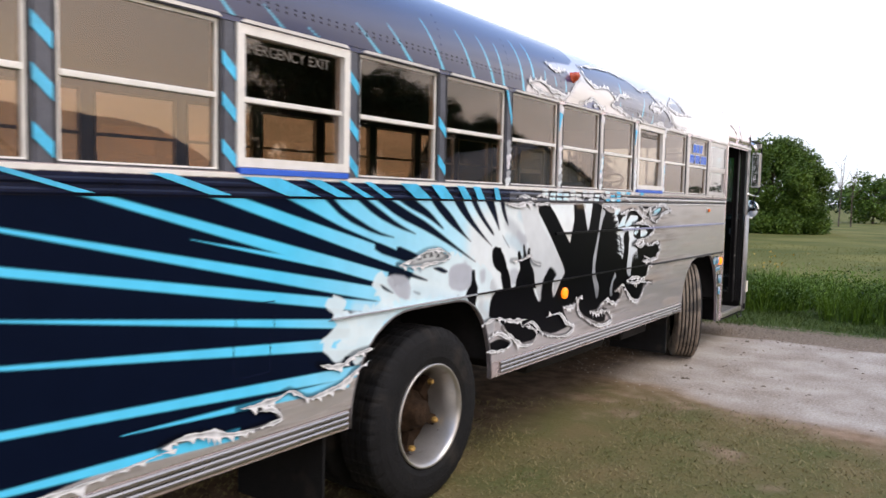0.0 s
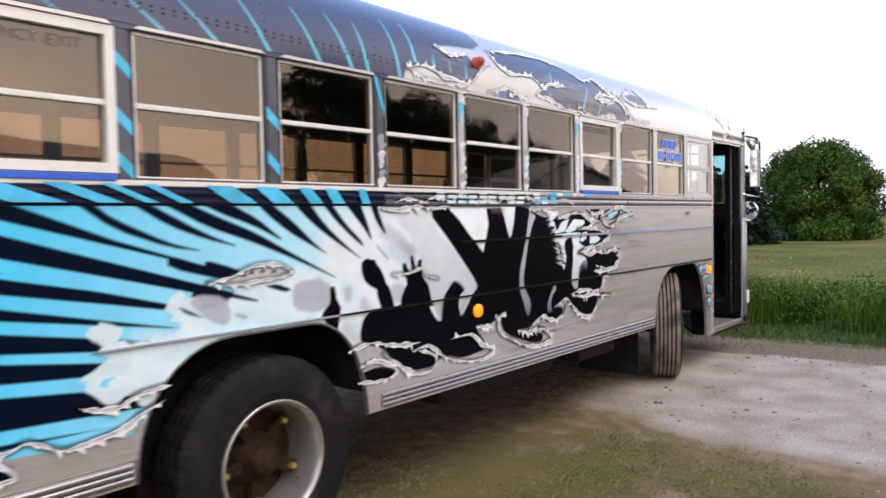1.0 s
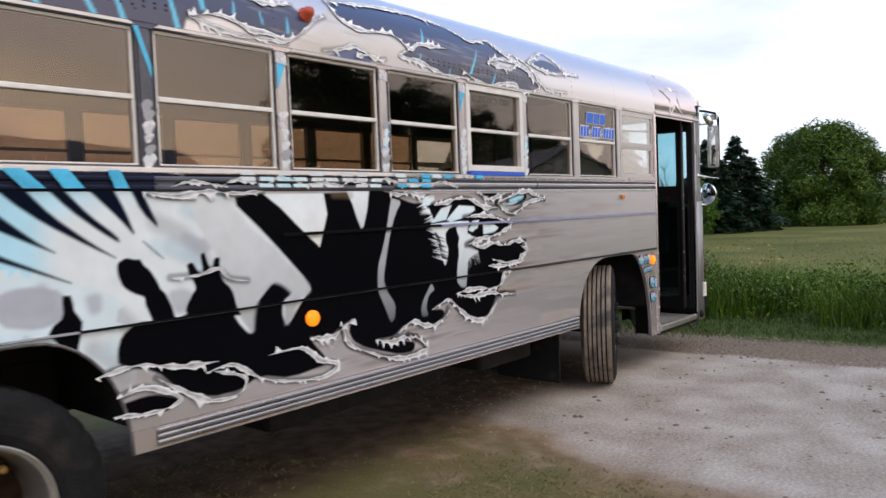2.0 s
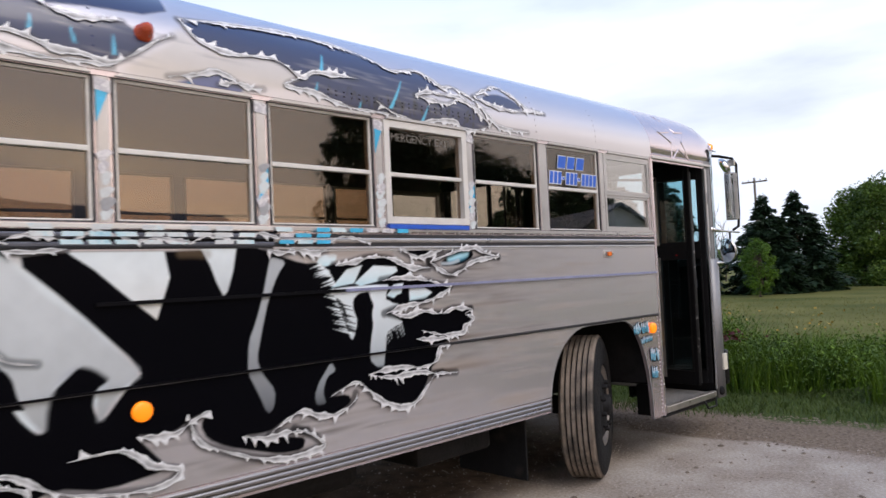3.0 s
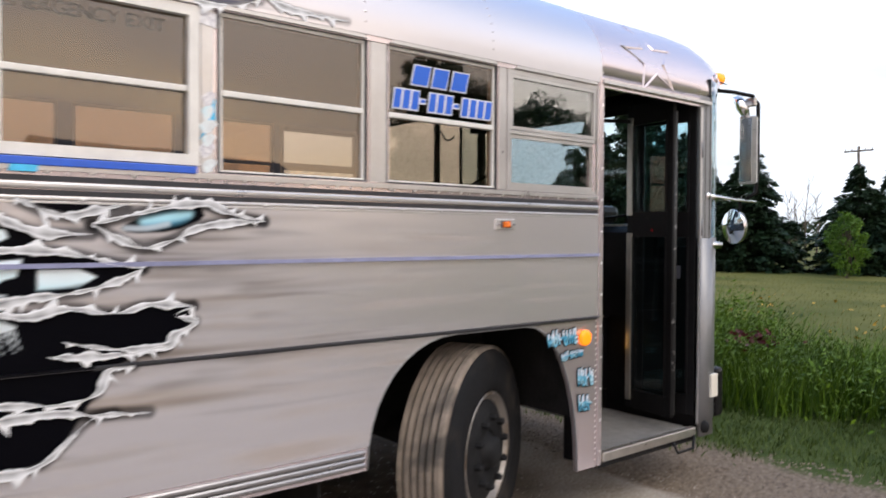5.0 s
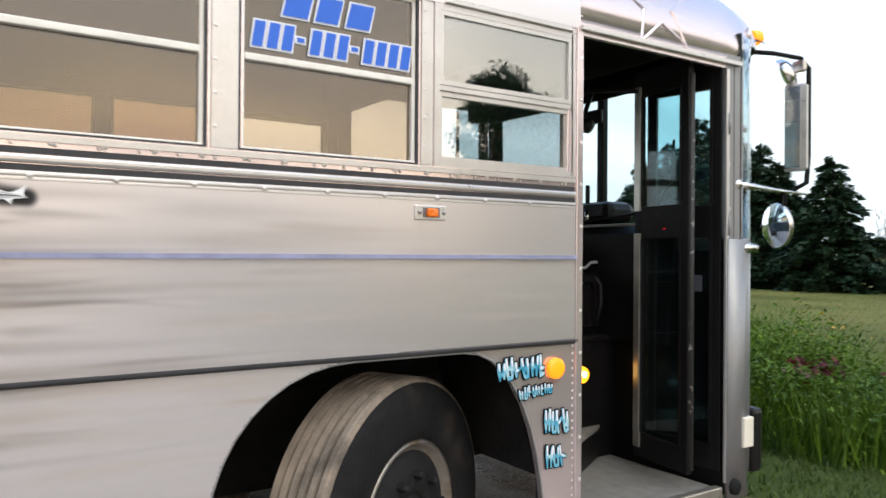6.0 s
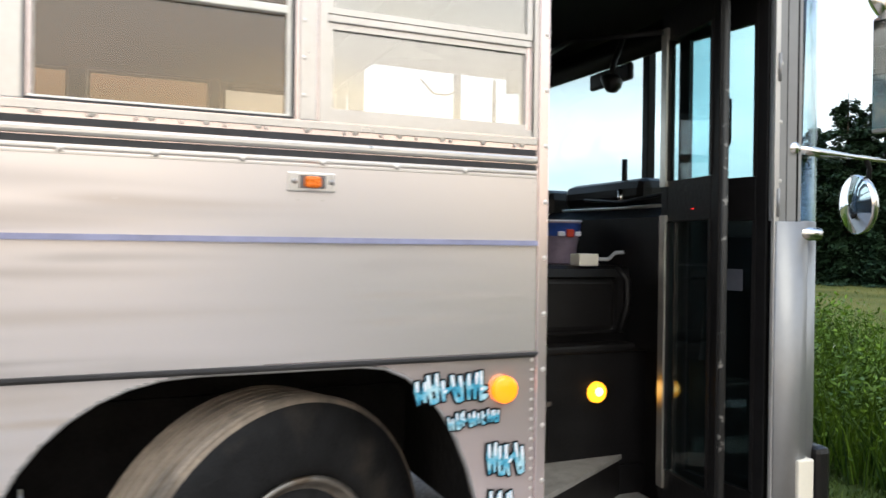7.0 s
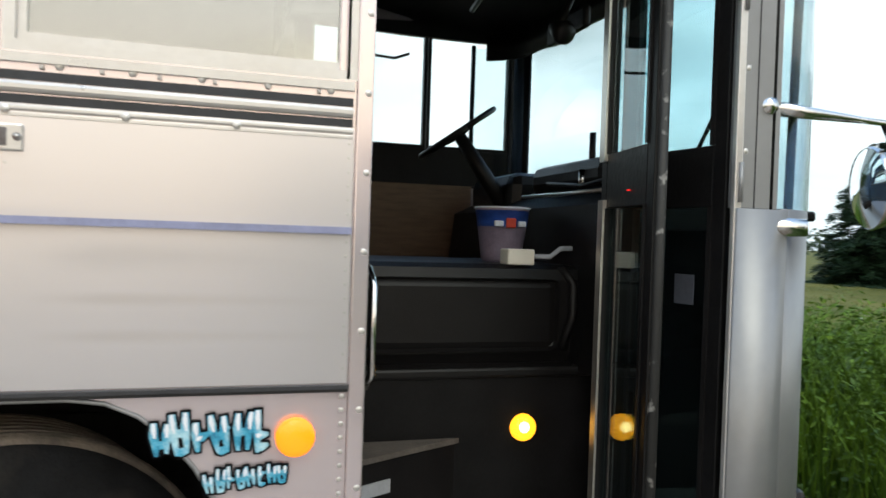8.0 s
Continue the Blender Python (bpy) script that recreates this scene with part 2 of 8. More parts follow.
M = {
    "silver": mat("silver_paint", (0.755, 0.66, 0.67), 0.19, 0.72, 0.03, 3, 0.045, 2.2, 0.0, stretch=(1, 0.35, 1.6)),
    # darker, rougher silver for front panel, corner post, hinges and front arch lip
    "silver_dark": mat("dark_silver", (0.27, 0.27, 0.278), 0.42, 0.5, 0.10, 3, 0.05, 8),
    "silver_trim": mat("silver_trim", (0.62, 0.60, 0.59), 0.30, 0.65, 0.08, 6, 0.05, 20),
    "rail": mat("rail_metal", (0.37, 0.355, 0.355), 0.27, 0.85, 0.10, 5, 0.05, 30, stretch=(1, 0.3, 1)),
    "dark_joint": mat("dark_joint", (0.03, 0.03, 0.035), 0.6, 0, 0.3, 20),
    "lavender": mat("lavender_line", (0.26, 0.27, 0.42), 0.4, 0, 0.2, 14),
    "navy": mat("navy_paint", (0.004, 0.007, 0.026), 0.22, 0.0, 0.3, 4, 0.05, 2.0, 0.0, dirt=(0.010, 0.014, 0.035, 1.6, 0.6), spec=0.25),
    "navy_roof": mat("navy_roof_paint", (0.016, 0.026, 0.10), 0.22, 0.15, 0.25, 5, 0.08, 4.0, 0.9, spec=0.5),
    "black": mat("black_airbrush", (0.003, 0.003, 0.005), 0.35, 0, 0.3, 6, 0.05, 2, 0.0, spec=0.12),
    "cyan_flat": mat("cyan_stripe", (0.07, 0.50, 0.80), 0.3, 0, 0.25, 9, 0, 60, 0.2),
    "pale": mat("pale_airbrush", (0.6, 0.7, 0.74), 0.32, 0, 0, 5, 0, 60, 0.1, ramp=((0.45, 0.72, 0.82), (0.84, 0.85, 0.85), (0.76, 0.82, 0.84), (0.66, 0.69, 0.71))),
    "ice": mat("ice_airbrush", (0.5, 0.7, 0.78), 0.32, 0, 0, 7, 0, 60, 0.1, ramp=((0.18, 0.52, 0.68), (0.84, 0.90, 0.91), (0.60, 0.82, 0.90))),
    "smoke": mat("grey_airbrush", (0.36, 0.37, 0.40), 0.34, 0, 0.2, 8, 0, 60, 0.4),
    "torn": mat("torn_silver_airbrush", (0.6, 0.6, 0.62), 0.3, 0.1, 0, 26, 0.0, 60, 0.1, ramp=((0.26, 0.25, 0.28), (0.95, 0.94, 0.96), (0.90, 0.89, 0.91), (0.50, 0.49, 0.54))),
    "torn_dark": mat("torn_shade_airbrush", (0.13, 0.12, 0.13), 0.35, 0.1, 0.5, 20, 0, 60, 0.3),
    "tinted": glass("bronze_tinted_glass", (0.69, 0.575, 0.465), 0.12),
    "clear": glass("clear_glass", (0.95, 0.97, 0.97)),
    "cyan_glass": glass("blue_tinted_glass", (0.80, 0.92, 0.94)),
    "screen_glass": glass("faintly_tinted_glass", (0.90, 0.955, 0.96)),
    "reflective": glass("reflective_clear_glass", (0.90, 0.92, 0.92), 0.32),
    "white_frame": mat("white_aluminium", (0.78, 0.755, 0.72), 0.38, 0.1, 0.10, 12, 0.05, 60),
    "grey_frame": mat("grey_aluminium", (0.42, 0.40, 0.39), 0.38, 0.5, 0.12, 12, 0.05, 60),
    "pillar_dark": mat("dark_grey_pillar", (0.10, 0.105, 0.13), 0.35, 0.3, 0.25, 10, 0.05, 30),
    "blue": mat("blue_trim", (0.03, 0.12, 0.62), 0.35, 0, 0.12, 12),
    "rubber": mat("tyre_rubber", (0.011, 0.011, 0.012), 0.7, 0, 0.3, 14, 0.25, 90, dirt=(0.030, 0.026, 0.023, 5, 0.56), spec=0.15),
    "dusty": mat("dusty_tread", (0.24, 0.195, 0.155), 0.9, 0, 0.3, 14, 0.3, 120, dirt=(0.08, 0.07, 0.06, 6, 0.5)),
    "rim_bright": mat("bright_painted_rim", (0.46, 0.44, 0.42), 0.30, 0.75, 0.10, 10, 0.06, 30, dirt=(0.24, 0.17, 0.11, 8, 0.60)),
    "chrome": mat("chrome_rim", (0.72, 0.71, 0.70), 0.16, 1.0, 0.08, 10, 0.05, 30, dirt=(0.28, 0.22, 0.17, 7, 0.62)),
    "exit_ink": mat("faded_exit_ink", (0.16, 0.14, 0.12), 0.5, 0, 0.3, 40),
    "rim_steel": mat("worn_steel_rim", (0.30, 0.275, 0.25), 0.42, 0.85, 0.2, 10, 0.08, 30, dirt=(0.20, 0.15, 0.11, 9, 0.52)),
    "rust": mat("rusty_hub", (0.030, 0.018, 0.011), 0.85, 0.0, 0.5, 22, 0.4, 60, dirt=(0.075, 0.040, 0.018, 10, 0.62), spec=0.1),
    "brass": mat("rusty_yellow_nut", (0.48, 0.30, 0.09), 0.45, 0.5, 0.4, 20, 0.2, 60),
    "black_rim": mat("dark_wheel", (0.014, 0.014, 0.015), 0.62, 0.0, 0.4, 20, 0.2, 60, dirt=(0.05, 0.042, 0.036, 12, 0.66), spec=0.15),
    "under": mat("black_underbody", (0.015, 0.014, 0.014), 0.8, 0, 0.4, 8, 0.3, 30, spec=0.2),
    "inside": mat("black_interior", (0.008, 0.0075, 0.008), 0.42, 0, 0.3, 8, 0.12, 140, spec=0.16),
    "inside_grey": mat("grey_ceiling_lining", (0.10, 0.095, 0.09), 0.7, 0, 0.15, 6, 0.1, 80),
    "door_black": mat("black_door_paint", (0.007, 0.0066, 0.007), 0.42, 0, 0.3, 14, 0.08, 60, dirt=(0.035, 0.03, 0.026, 9, 0.68), spec=0.2),
    "plastic": mat("moulded_black_plastic", (0.009, 0.0082, 0.0085), 0.38, 0, 0.2, 10, 0.10, 240, spec=0.26),
    "alu": mat("aluminium_strip", (0.62, 0.58, 0.53), 0.3, 0.85, 0.15, 12, 0.05, 60),
    "worn": mat("worn_black_rubber", (0.02, 0.02, 0.02), 0.6, 0, 0.2, 10, 0.1, 60, dirt=(0.45, 0.44, 0.42, 26, 0.60)),
    "mirror": mat("mirror_glass", (0.85, 0.88, 0.9), 0.03, 1.0, 0.02, 2),
    "cab_tread": mat("worn_dark_tread", (0.10, 0.085, 0.075), 0.7, 0, 0.3, 18, 0.3, 120),
    "step_plate": mat("ribbed_grey_step", (0.22, 0.21, 0.20), 0.6, 0.1, 0.25, 18, 0.3, 120),
    "wood": mat("tan_panel", (0.14, 0.085, 0.05), 0.6, 0, 0.3, 8, stretch=(1, 1, 8)),
    "cream": mat("cream_plastic", (0.75, 0.70, 0.60), 0.45, 0, 0.05, 10),
    "bag": mat("purple_white_tub", (0.32, 0.26, 0.34), 0.4, 0, 0.25, 14),
    "bag_blue": mat("blue_label", (0.04, 0.10, 0.42), 0.35, 0, 0.3, 30),
    "red": mat("red_mark", (0.6, 0.06, 0.03), 0.4, 0, 0.1, 20),
    "sign_blue": mat("sign_blue", (0.02, 0.13, 0.66), 0.4, 0, 0.05, 20),
    "sign_white": mat("sign_white", (0.80, 0.82, 0.88), 0.4, 0, 0.03, 20),
    "graffiti": mat("graffiti_blue", (0.05, 0.32, 0.48), 0.4, 0, 0, 30, ramp=((0.02, 0.10, 0.20), (0.55, 0.75, 0.82), (0.06, 0.36, 0.55))),
    "amber": lens("amber_lens", (1.0, 0.28, 0.01), 0.75),
    # unlit reflector: emission stands in for the light it throws back
    "amber_smooth": lens("glowing_amber_reflector", (1.0, 0.25, 0.01), 0.75, 0.06),
    "amber_dim": lens("amber_marker_lens", (0.75, 0.16, 0.01), 0.12),
    "amber_lit": lens("lit_amber_lamp", (1.0, 0.40, 0.02), 1.35),
    "bulb": lens("hot_bulb", (1.0, 0.72, 0.28), 3.0, 0.0),
    "orange_red": lens("orange_red_lens", (0.50, 0.075, 0.025), 0.03),
    # self-lit red, for a reflected glint and not a lamp
    "red_glow": lens("red_glint_glow", (1.0, 0.02, 0.02), 0.6),
    "bark": mat("bark", (0.10, 0.075, 0.055), 0.9, 0, 0.35, 8, 0.5, 30, stretch=(1, 1, 0.3)),
    "house": mat("pale_siding", (0.5, 0.48, 0.45), 0.7, 0, 0.06, 4),
    "shingle": mat("grey_shingles", (0.12, 0.12, 0.13), 0.85, 0, 0.25, 6, 0.3, 30),
    "timber": mat("weathered_pole", (0.16, 0.13, 0.11), 0.85, 0, 0.3, 6, 0.3, 40),
    "dark_pane": mat("dark_pane", (0.02, 0.025, 0.03), 0.08, 0, 0.2, 4),
}


def leaf_mat(name, lo, hi, rough=0.55):
    m, t, p = nodes_of(name)
    n, l = t.nodes.new, t.links.new
    g, cr, co, no, ma = n("ShaderNodeNewGeometry"), n("ShaderNodeValToRGB"), n("ShaderNodeTexCoord"), n("ShaderNodeTexNoise"), n("ShaderNodeMath")
    no.inputs["Scale"].default_value = 0.7
    ma.operation = "MULTIPLY_ADD"
    ma.inputs[1].default_value = 0.45
    l(co.outputs["Object"], no.inputs["Vector"]), l(g.outputs["Random Per Island"], ma.inputs[0]), l(no.outputs["Fac"], ma.inputs[2])
    cr.color_ramp.elements[0].position, cr.color_ramp.elements[0].color = 0.35, (*lo, 1)
    cr.color_ramp.elements[1].position, cr.color_ramp.elements[1].color = 1.0, (*hi, 1)
    l(ma.outputs[0], cr.inputs["Fac"]), l(cr.outputs["Color"], p.inputs["Base Color"])
    p.inputs["Roughness"].default_value = rough
    p.inputs["Specular IOR Level"].default_value = 0.25
    return m


def airbrush(name, gloss):
    """Airbrushed mural paint over silver: colour and cover come from the sprayed coat."""
    m, t, p = nodes_of(name)
    n, l = t.nodes.new, t.links.new
    at, mx, no, co, mr, sub, sm, hs = n("ShaderNodeAttribute"), n("ShaderNodeMix"), n("ShaderNodeTexNoise"), n("ShaderNodeTexCoord"), n("ShaderNodeMapRange"), n("ShaderNodeMath"), n("ShaderNodeMath"), n("ShaderNodeHueSaturation")
    at.attribute_name = "coat"
    mx.data_type = "RGBA"
    mx.inputs["A"].default_value = (0.71, 0.675, 0.69, 1)
    no.inputs["Scale"].default_value, no.inputs["Detail"].default_value = 9, 6
    mr.inputs["To Min"].default_value, mr.inputs["To Max"].default_value = 0.86, 1.12
    l(co.outputs["Object"], no.inputs["Vector"]), l(no.outputs["Fac"], mr.inputs["Value"]), l(mr.outputs["Result"], hs.inputs["Value"])
    l(at.outputs["Color"], hs.inputs["Color"]), l(hs.outputs["Color"], mx.inputs["B"]), l(at.outputs["Alpha"], mx.inputs["Factor"])
    l(mx.outputs["Result"], p.inputs["Base Color"])
    sub.operation, sm.operation = "SUBTRACT", "MULTIPLY"
    sub.inputs[0].default_value, sm.inputs[1].default_value = 1.0, 0.72
    l(at.outputs["Alpha"], sub.inputs[1]), l(sub.outputs[0], sm.inputs[0]), l(sm.outputs[0], p.inputs["Metallic"])
    p.inputs["Roughness"].default_value = 0.28
    p.inputs["Coat Weight"].default_value = 0.9 if gloss > 0.5 else 0.0
    p.inputs["Coat Roughness"].default_value = 0.12
    sp = n("ShaderNodeMapRange")
    sp.inputs["To Min"].default_value, sp.inputs["To Max"].default_value = 0.5, gloss
    l(at.outputs["Alpha"], sp.inputs["Value"]), l(sp.outputs["Result"], p.inputs["Specular IOR Level"])
    return m


M["airbrush"] = airbrush("airbrushed_mural", 0.04)
M["airbrush_roof"] = airbrush("airbrushed_roof", 0.6)
M["leaf"] = leaf_mat("broad_leaf", (0.016, 0.042, 0.006), (0.115, 0.185, 0.022))
M["leaf_lime"] = leaf_mat("lime_leaf", (0.035, 0.085, 0.006), (0.12, 0.22, 0.02))
M["leaf_dark"] = leaf_mat("shade_leaf", (0.012, 0.025, 0.008), (0.035, 0.06, 0.02))
M["needle"] = leaf_mat("spruce_needle", (0.006, 0.017, 0.007), (0.024, 0.050, 0.020))
M["weed"] = leaf_mat("verge_weed", (0.009, 0.031, 0.002), (0.130, 0.225, 0.016))
M["grass"] = leaf_mat("short_grass", (0.105, 0.105, 0.034), (0.26, 0.215, 0.095))
M["field"] = leaf_mat("meadow_grass", (0.100, 0.112, 0.022), (0.215, 0.200, 0.058))
M["grass_green"] = leaf_mat("green_grass", (0.034, 0.064, 0.010), (0.095, 0.135, 0.030))
M["flower"] = leaf_mat("yellow_flower", (0.36, 0.21, 0.03), (0.56, 0.36, 0.06))
M["flower_white"] = leaf_mat("white_flower", (0.55, 0.55, 0.45), (0.8, 0.8, 0.7))
M["maroon"] = leaf_mat("maroon_flower", (0.05, 0.008, 0.010), (0.10, 0.015, 0.016))
M["pebble"] = leaf_mat("gravel_stone", (0.30, 0.25, 0.21), (0.52, 0.46, 0.40), 0.9)
M["pebble_dark"] = leaf_mat("dark_gravel_stone", (0.12, 0.092, 0.068), (0.26, 0.208, 0.16), 0.9)


def ground_mat():
    """Worn lawn, a pale gravel drive with a darker shoulder, a green verge and a dry field."""
    m, t, p = nodes_of("yard_ground")
    n, l = t.nodes.new, t.links.new
    co, sp = n("ShaderNodeTexCoord"), n("ShaderNodeSeparateXYZ")
    l(co.outputs["Object"], sp.inputs[0])
    wob = n("ShaderNodeTexNoise")
    wob.inputs["Scale"].default_value, wob.inputs["Detail"].default_value = 0.9, 6
    l(co.outputs["Object"], wob.inputs["Vector"])
    yy = n("ShaderNodeMath")
    yy.operation = "MULTIPLY_ADD"
    yy.inputs[1].default_value = 1.1
    l(wob.outputs["Fac"], yy.inputs[0]), l(sp.outputs["Y"], yy.inputs[2])
    skew = n("ShaderNodeMath")
    skew.operation = "MULTIPLY_ADD"
    skew.inputs[1].default_value = 0.27
    l(sp.outputs["X"], skew.inputs[0]), l(yy.outputs[0], skew.inputs[2])

    def noise_col(scale, lo, hi, detail=6):
        a, c = n("ShaderNodeTexNoise"), n("ShaderNodeValToRGB")
        a.inputs["Scale"].default_value, a.inputs["Detail"].default_value = scale, detail
        c.color_ramp.elements[0].position, c.color_ramp.elements[1].position = 0.36, 0.66
        c.color_ramp.elements[0].color, c.color_ramp.elements[1].color = (*lo, 1), (*hi, 1)
        l(co.outputs["Object"], a.inputs["Vector"]), l(a.outputs["Fac"], c.inputs["Fac"])
        return c.outputs["Color"]

    def step(src, a, b):
        r = n("ShaderNodeMapRange")
        r.interpolation_type = "SMOOTHSTEP"
        r.inputs["From Min"].default_value, r.inputs["From Max"].default_value = a, b
        l(src, r.inputs["Value"])
        return r.outputs["Result"]

    def mix(f, a, b):
        x = n("ShaderNodeMix")
        x.data_type = "RGBA"
        l(f, x.inputs["Factor"]), l(a, x.inputs["A"]), l(b, x.inputs["B"])
        return x.outputs["Result"]

    lawn = noise_col(2.2, (0.150, 0.115, 0.050), (0.094, 0.098, 0.032), 9)
    soil = noise_col(7, (0.185, 0.118, 0.070), (0.30, 0.208, 0.138))
    lawn = mix(step(noise_col(1.1, (0, 0, 0), (1, 1, 1)), 0.55, 1.0), lawn, soil)
    lawn = mix(step(skew.outputs[0], 5.9, 6.7), lawn, soil)
    gravel = noise_col(45, (0.22, 0.178, 0.140), (0.51, 0.450, 0.392), 9)
    tracks = noise_col(2.1, (0.26, 0.208, 0.160), (0.53, 0.475, 0.415), 9)
    half = n("ShaderNodeValue")
    half.outputs[0].default_value = 0.5
    gravel = mix(half.outputs[0], gravel, tracks)
    shoulder = noise_col(30, (0.125, 0.092, 0.064), (0.27, 0.212, 0.158), 9)
    verge = noise_col(3, (0.042, 0.064, 0.014), (0.070, 0.092, 0.026))
    field = noise_col(0.25, (0.078, 0.090, 0.020), (0.170, 0.158, 0.046), 9)
    # brown soil under the bus, with the bus's shade put into its colour
    shaded_soil = noise_col(7, (0.066, 0.044, 0.029), (0.14, 0.097, 0.066))
    under = mix(step(skew.outputs[0], 8.3, 9.3), shaded_soil, gravel)
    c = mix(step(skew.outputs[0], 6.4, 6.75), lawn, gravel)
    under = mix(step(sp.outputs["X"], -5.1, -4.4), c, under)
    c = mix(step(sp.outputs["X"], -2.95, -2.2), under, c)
    c = mix(step(yy.outputs[0], 10.24, 10.38), c, shoulder)
    c = mix(step(yy.outputs[0], 11.25, 11.5), c, verge)
    c = mix(step(sp.outputs["Y"], 13.5, 18), c, field)
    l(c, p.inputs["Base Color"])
    p.inputs["Roughness"].default_value = 0.95
    p.inputs["Specular IOR Level"].default_value = 0.15
    bn, bp = n("ShaderNodeTexNoise"), n("ShaderNodeBump")
    bn.inputs["Scale"].default_value, bn.inputs["Detail"].default_value = 40, 8
    bp.inputs["Strength"].default_value, bp.inputs["Distance"].default_value = 0.6, 0.02
    l(co.outputs["Object"], bn.inputs["Vector"]), l(bn.outputs["Fac"], bp.inputs["Height"]), l(bp.outputs["Normal"], p.inputs["Normal"])
    return m


M["ground"] = ground_mat()


# ---- mesh helpers ----
def world_of(ob):
    return (world_of(ob.parent) @ ob.matrix_parent_inverse if ob.parent else Matrix()) @ ob.matrix_basis


def finish(name, bm, material, smooth=False):
    me = bpy.data.meshes.new(name)
    bm.normal_update()
    bm.to_mesh(me)
    bm.free()
    me.materials.append(M[material])
    if smooth:
        for f in me.polygons:
            f.use_smooth = True
    return me


def part(name, bm, material, parent, label="", smooth=False, place=None, mesh=None):
    """One mesh object under a thing or a part; bm is in world metres unless a place is given."""
    ob = new(name, mesh or finish(name, bm, material, smooth))
    ob.parent = parent
    if place is None:
        ob.matrix_parent_inverse = world_of(parent).inverted()
    else:
        ob.matrix_basis = place
    return tagged(ob, label)


def thing(name, at, label, category, group="", kind=""):
    ob = new(name)
    ob.location = at
    return tagged(ob, label, category, group, kind)


def whole(name, bm, material, label, category, group="", kind="", smooth=False):
    return tagged(new(name, finish(name, bm, material, smooth)), label, category, group, kind)


def box(bm, x0, x1, y0, y1, z0, z1, bevel=0.0):
    r = bmesh.ops.create_cube(bm, size=1, matrix=Matrix.Translation(((x0 + x1) / 2, (y0 + y1) / 2, (z0 + z1) / 2)) @ Matrix.Diagonal((abs(x1 - x0), abs(y1 - y0), abs(z1 - z0), 1)))
    if bevel:
        es = list({e for v in r["verts"] for e in v.link_edges})
        bmesh.ops.bevel(bm, geom=es, offset=bevel, segments=2, affect="EDGES", profile=0.5)
    return r["verts"]


def boxed(x0, x1, y0, y1, z0, z1, bevel=0.0):
    bm = bmesh.new()
    box(bm, x0, x1, y0, y1, z0, z1, bevel)
    return bm


def prism(outline, x0, x1, bm=None):
    """A plate with an outline in y and z, from x0 to x1."""
    bm = bm or bmesh.new()
    a = [bm.verts.new((x0, y, z)) for y, z in outline]
    b = [bm.verts.new((x1, y, z)) for y, z in outline]
    bm.faces.new(a), bm.faces.new(b[::-1])
    k = len(a)
    for i in range(k):
        bm.faces.new((a[i], b[i], b[(i + 1) % k], a[(i + 1) % k]))
    bmesh.ops.recalc_face_normals(bm, faces=bm.faces[:])
    return bm


def slab(outline, z0, z1):
    """A level plate with an outline in x and y, from z0 to z1."""
    bm = bmesh.new()
    a = [bm.verts.new((x, y, z0)) for x, y in outline]
    b = [bm.verts.new((x, y, z1)) for x, y in outline]
    bm.faces.new(a), bm.faces.new(b[::-1])
    k = len(a)
    for i in range(k):
        bm.faces.new((a[i], b[i], b[(i + 1) % k], a[(i + 1) % k]))
    bmesh.ops.recalc_face_normals(bm, faces=bm.faces[:])
    return bm


def ring(y0, y1, z0, z1, w, x0, x1, bm=None):
    """A rectangular frame of width w, in one piece."""
    bm = bm or bmesh.new()
    outer, inner = [(y0, z0), (y1, z0), (y1, z1), (y0, z1)], [(y0 + w, z0 + w), (y1 - w, z0 + w), (y1 - w, z1 - w), (y0 + w, z1 - w)]
    a, b, c, d = ([bm.verts.new((x, y, z)) for y, z in loop] for x, loop in ((x0, outer), (x0, inner), (x1, outer), (x1, inner)))
    for k in range(4):
        n = (k + 1) % 4
        bm.faces.new((a[k], a[n], b[n], b[k])), bm.faces.new((c[k], d[k], d[n], c[n]))
        bm.faces.new((a[k], c[k], c[n], a[n])), bm.faces.new((b[k], b[n], d[n], d[k]))
    bmesh.ops.recalc_face_normals(bm, faces=bm.faces[:])
    return bm


def tube(points, r, sides=8, bm=None):
    """A round bar through points."""
    bm = bm or bmesh.new()
    pts = [Vector(p) for p in points]
    rows = []
    for i, p in enumerate(pts):
        d = (pts[min(i + 1, len(pts) - 1)] - pts[max(i - 1, 0)]).normalized()
        u = d.orthogonal().normalized() if not rows else (rows[-1][1] - d * rows[-1][1].dot(d)).normalized()
        v = d.cross(u)
        rr = r[i] if isinstance(r, (list, tuple)) else r
        rows.append(([bm.verts.new(p + (u * math.cos(a) + v * math.sin(a)) * rr) for a in (2 * math.pi * k / sides for k in range(sides))], u))
    for (a, _), (b, _) in zip(rows, rows[1:]):
        for k in range(sides):
            bm.faces.new((a[k], a[(k + 1) % sides], b[(k + 1) % sides], b[k]))
    bm.faces.new(rows[0][0][::-1]), bm.faces.new(rows[-1][0])
    bmesh.ops.recalc_face_normals(bm, faces=bm.faces[:])
    return bm


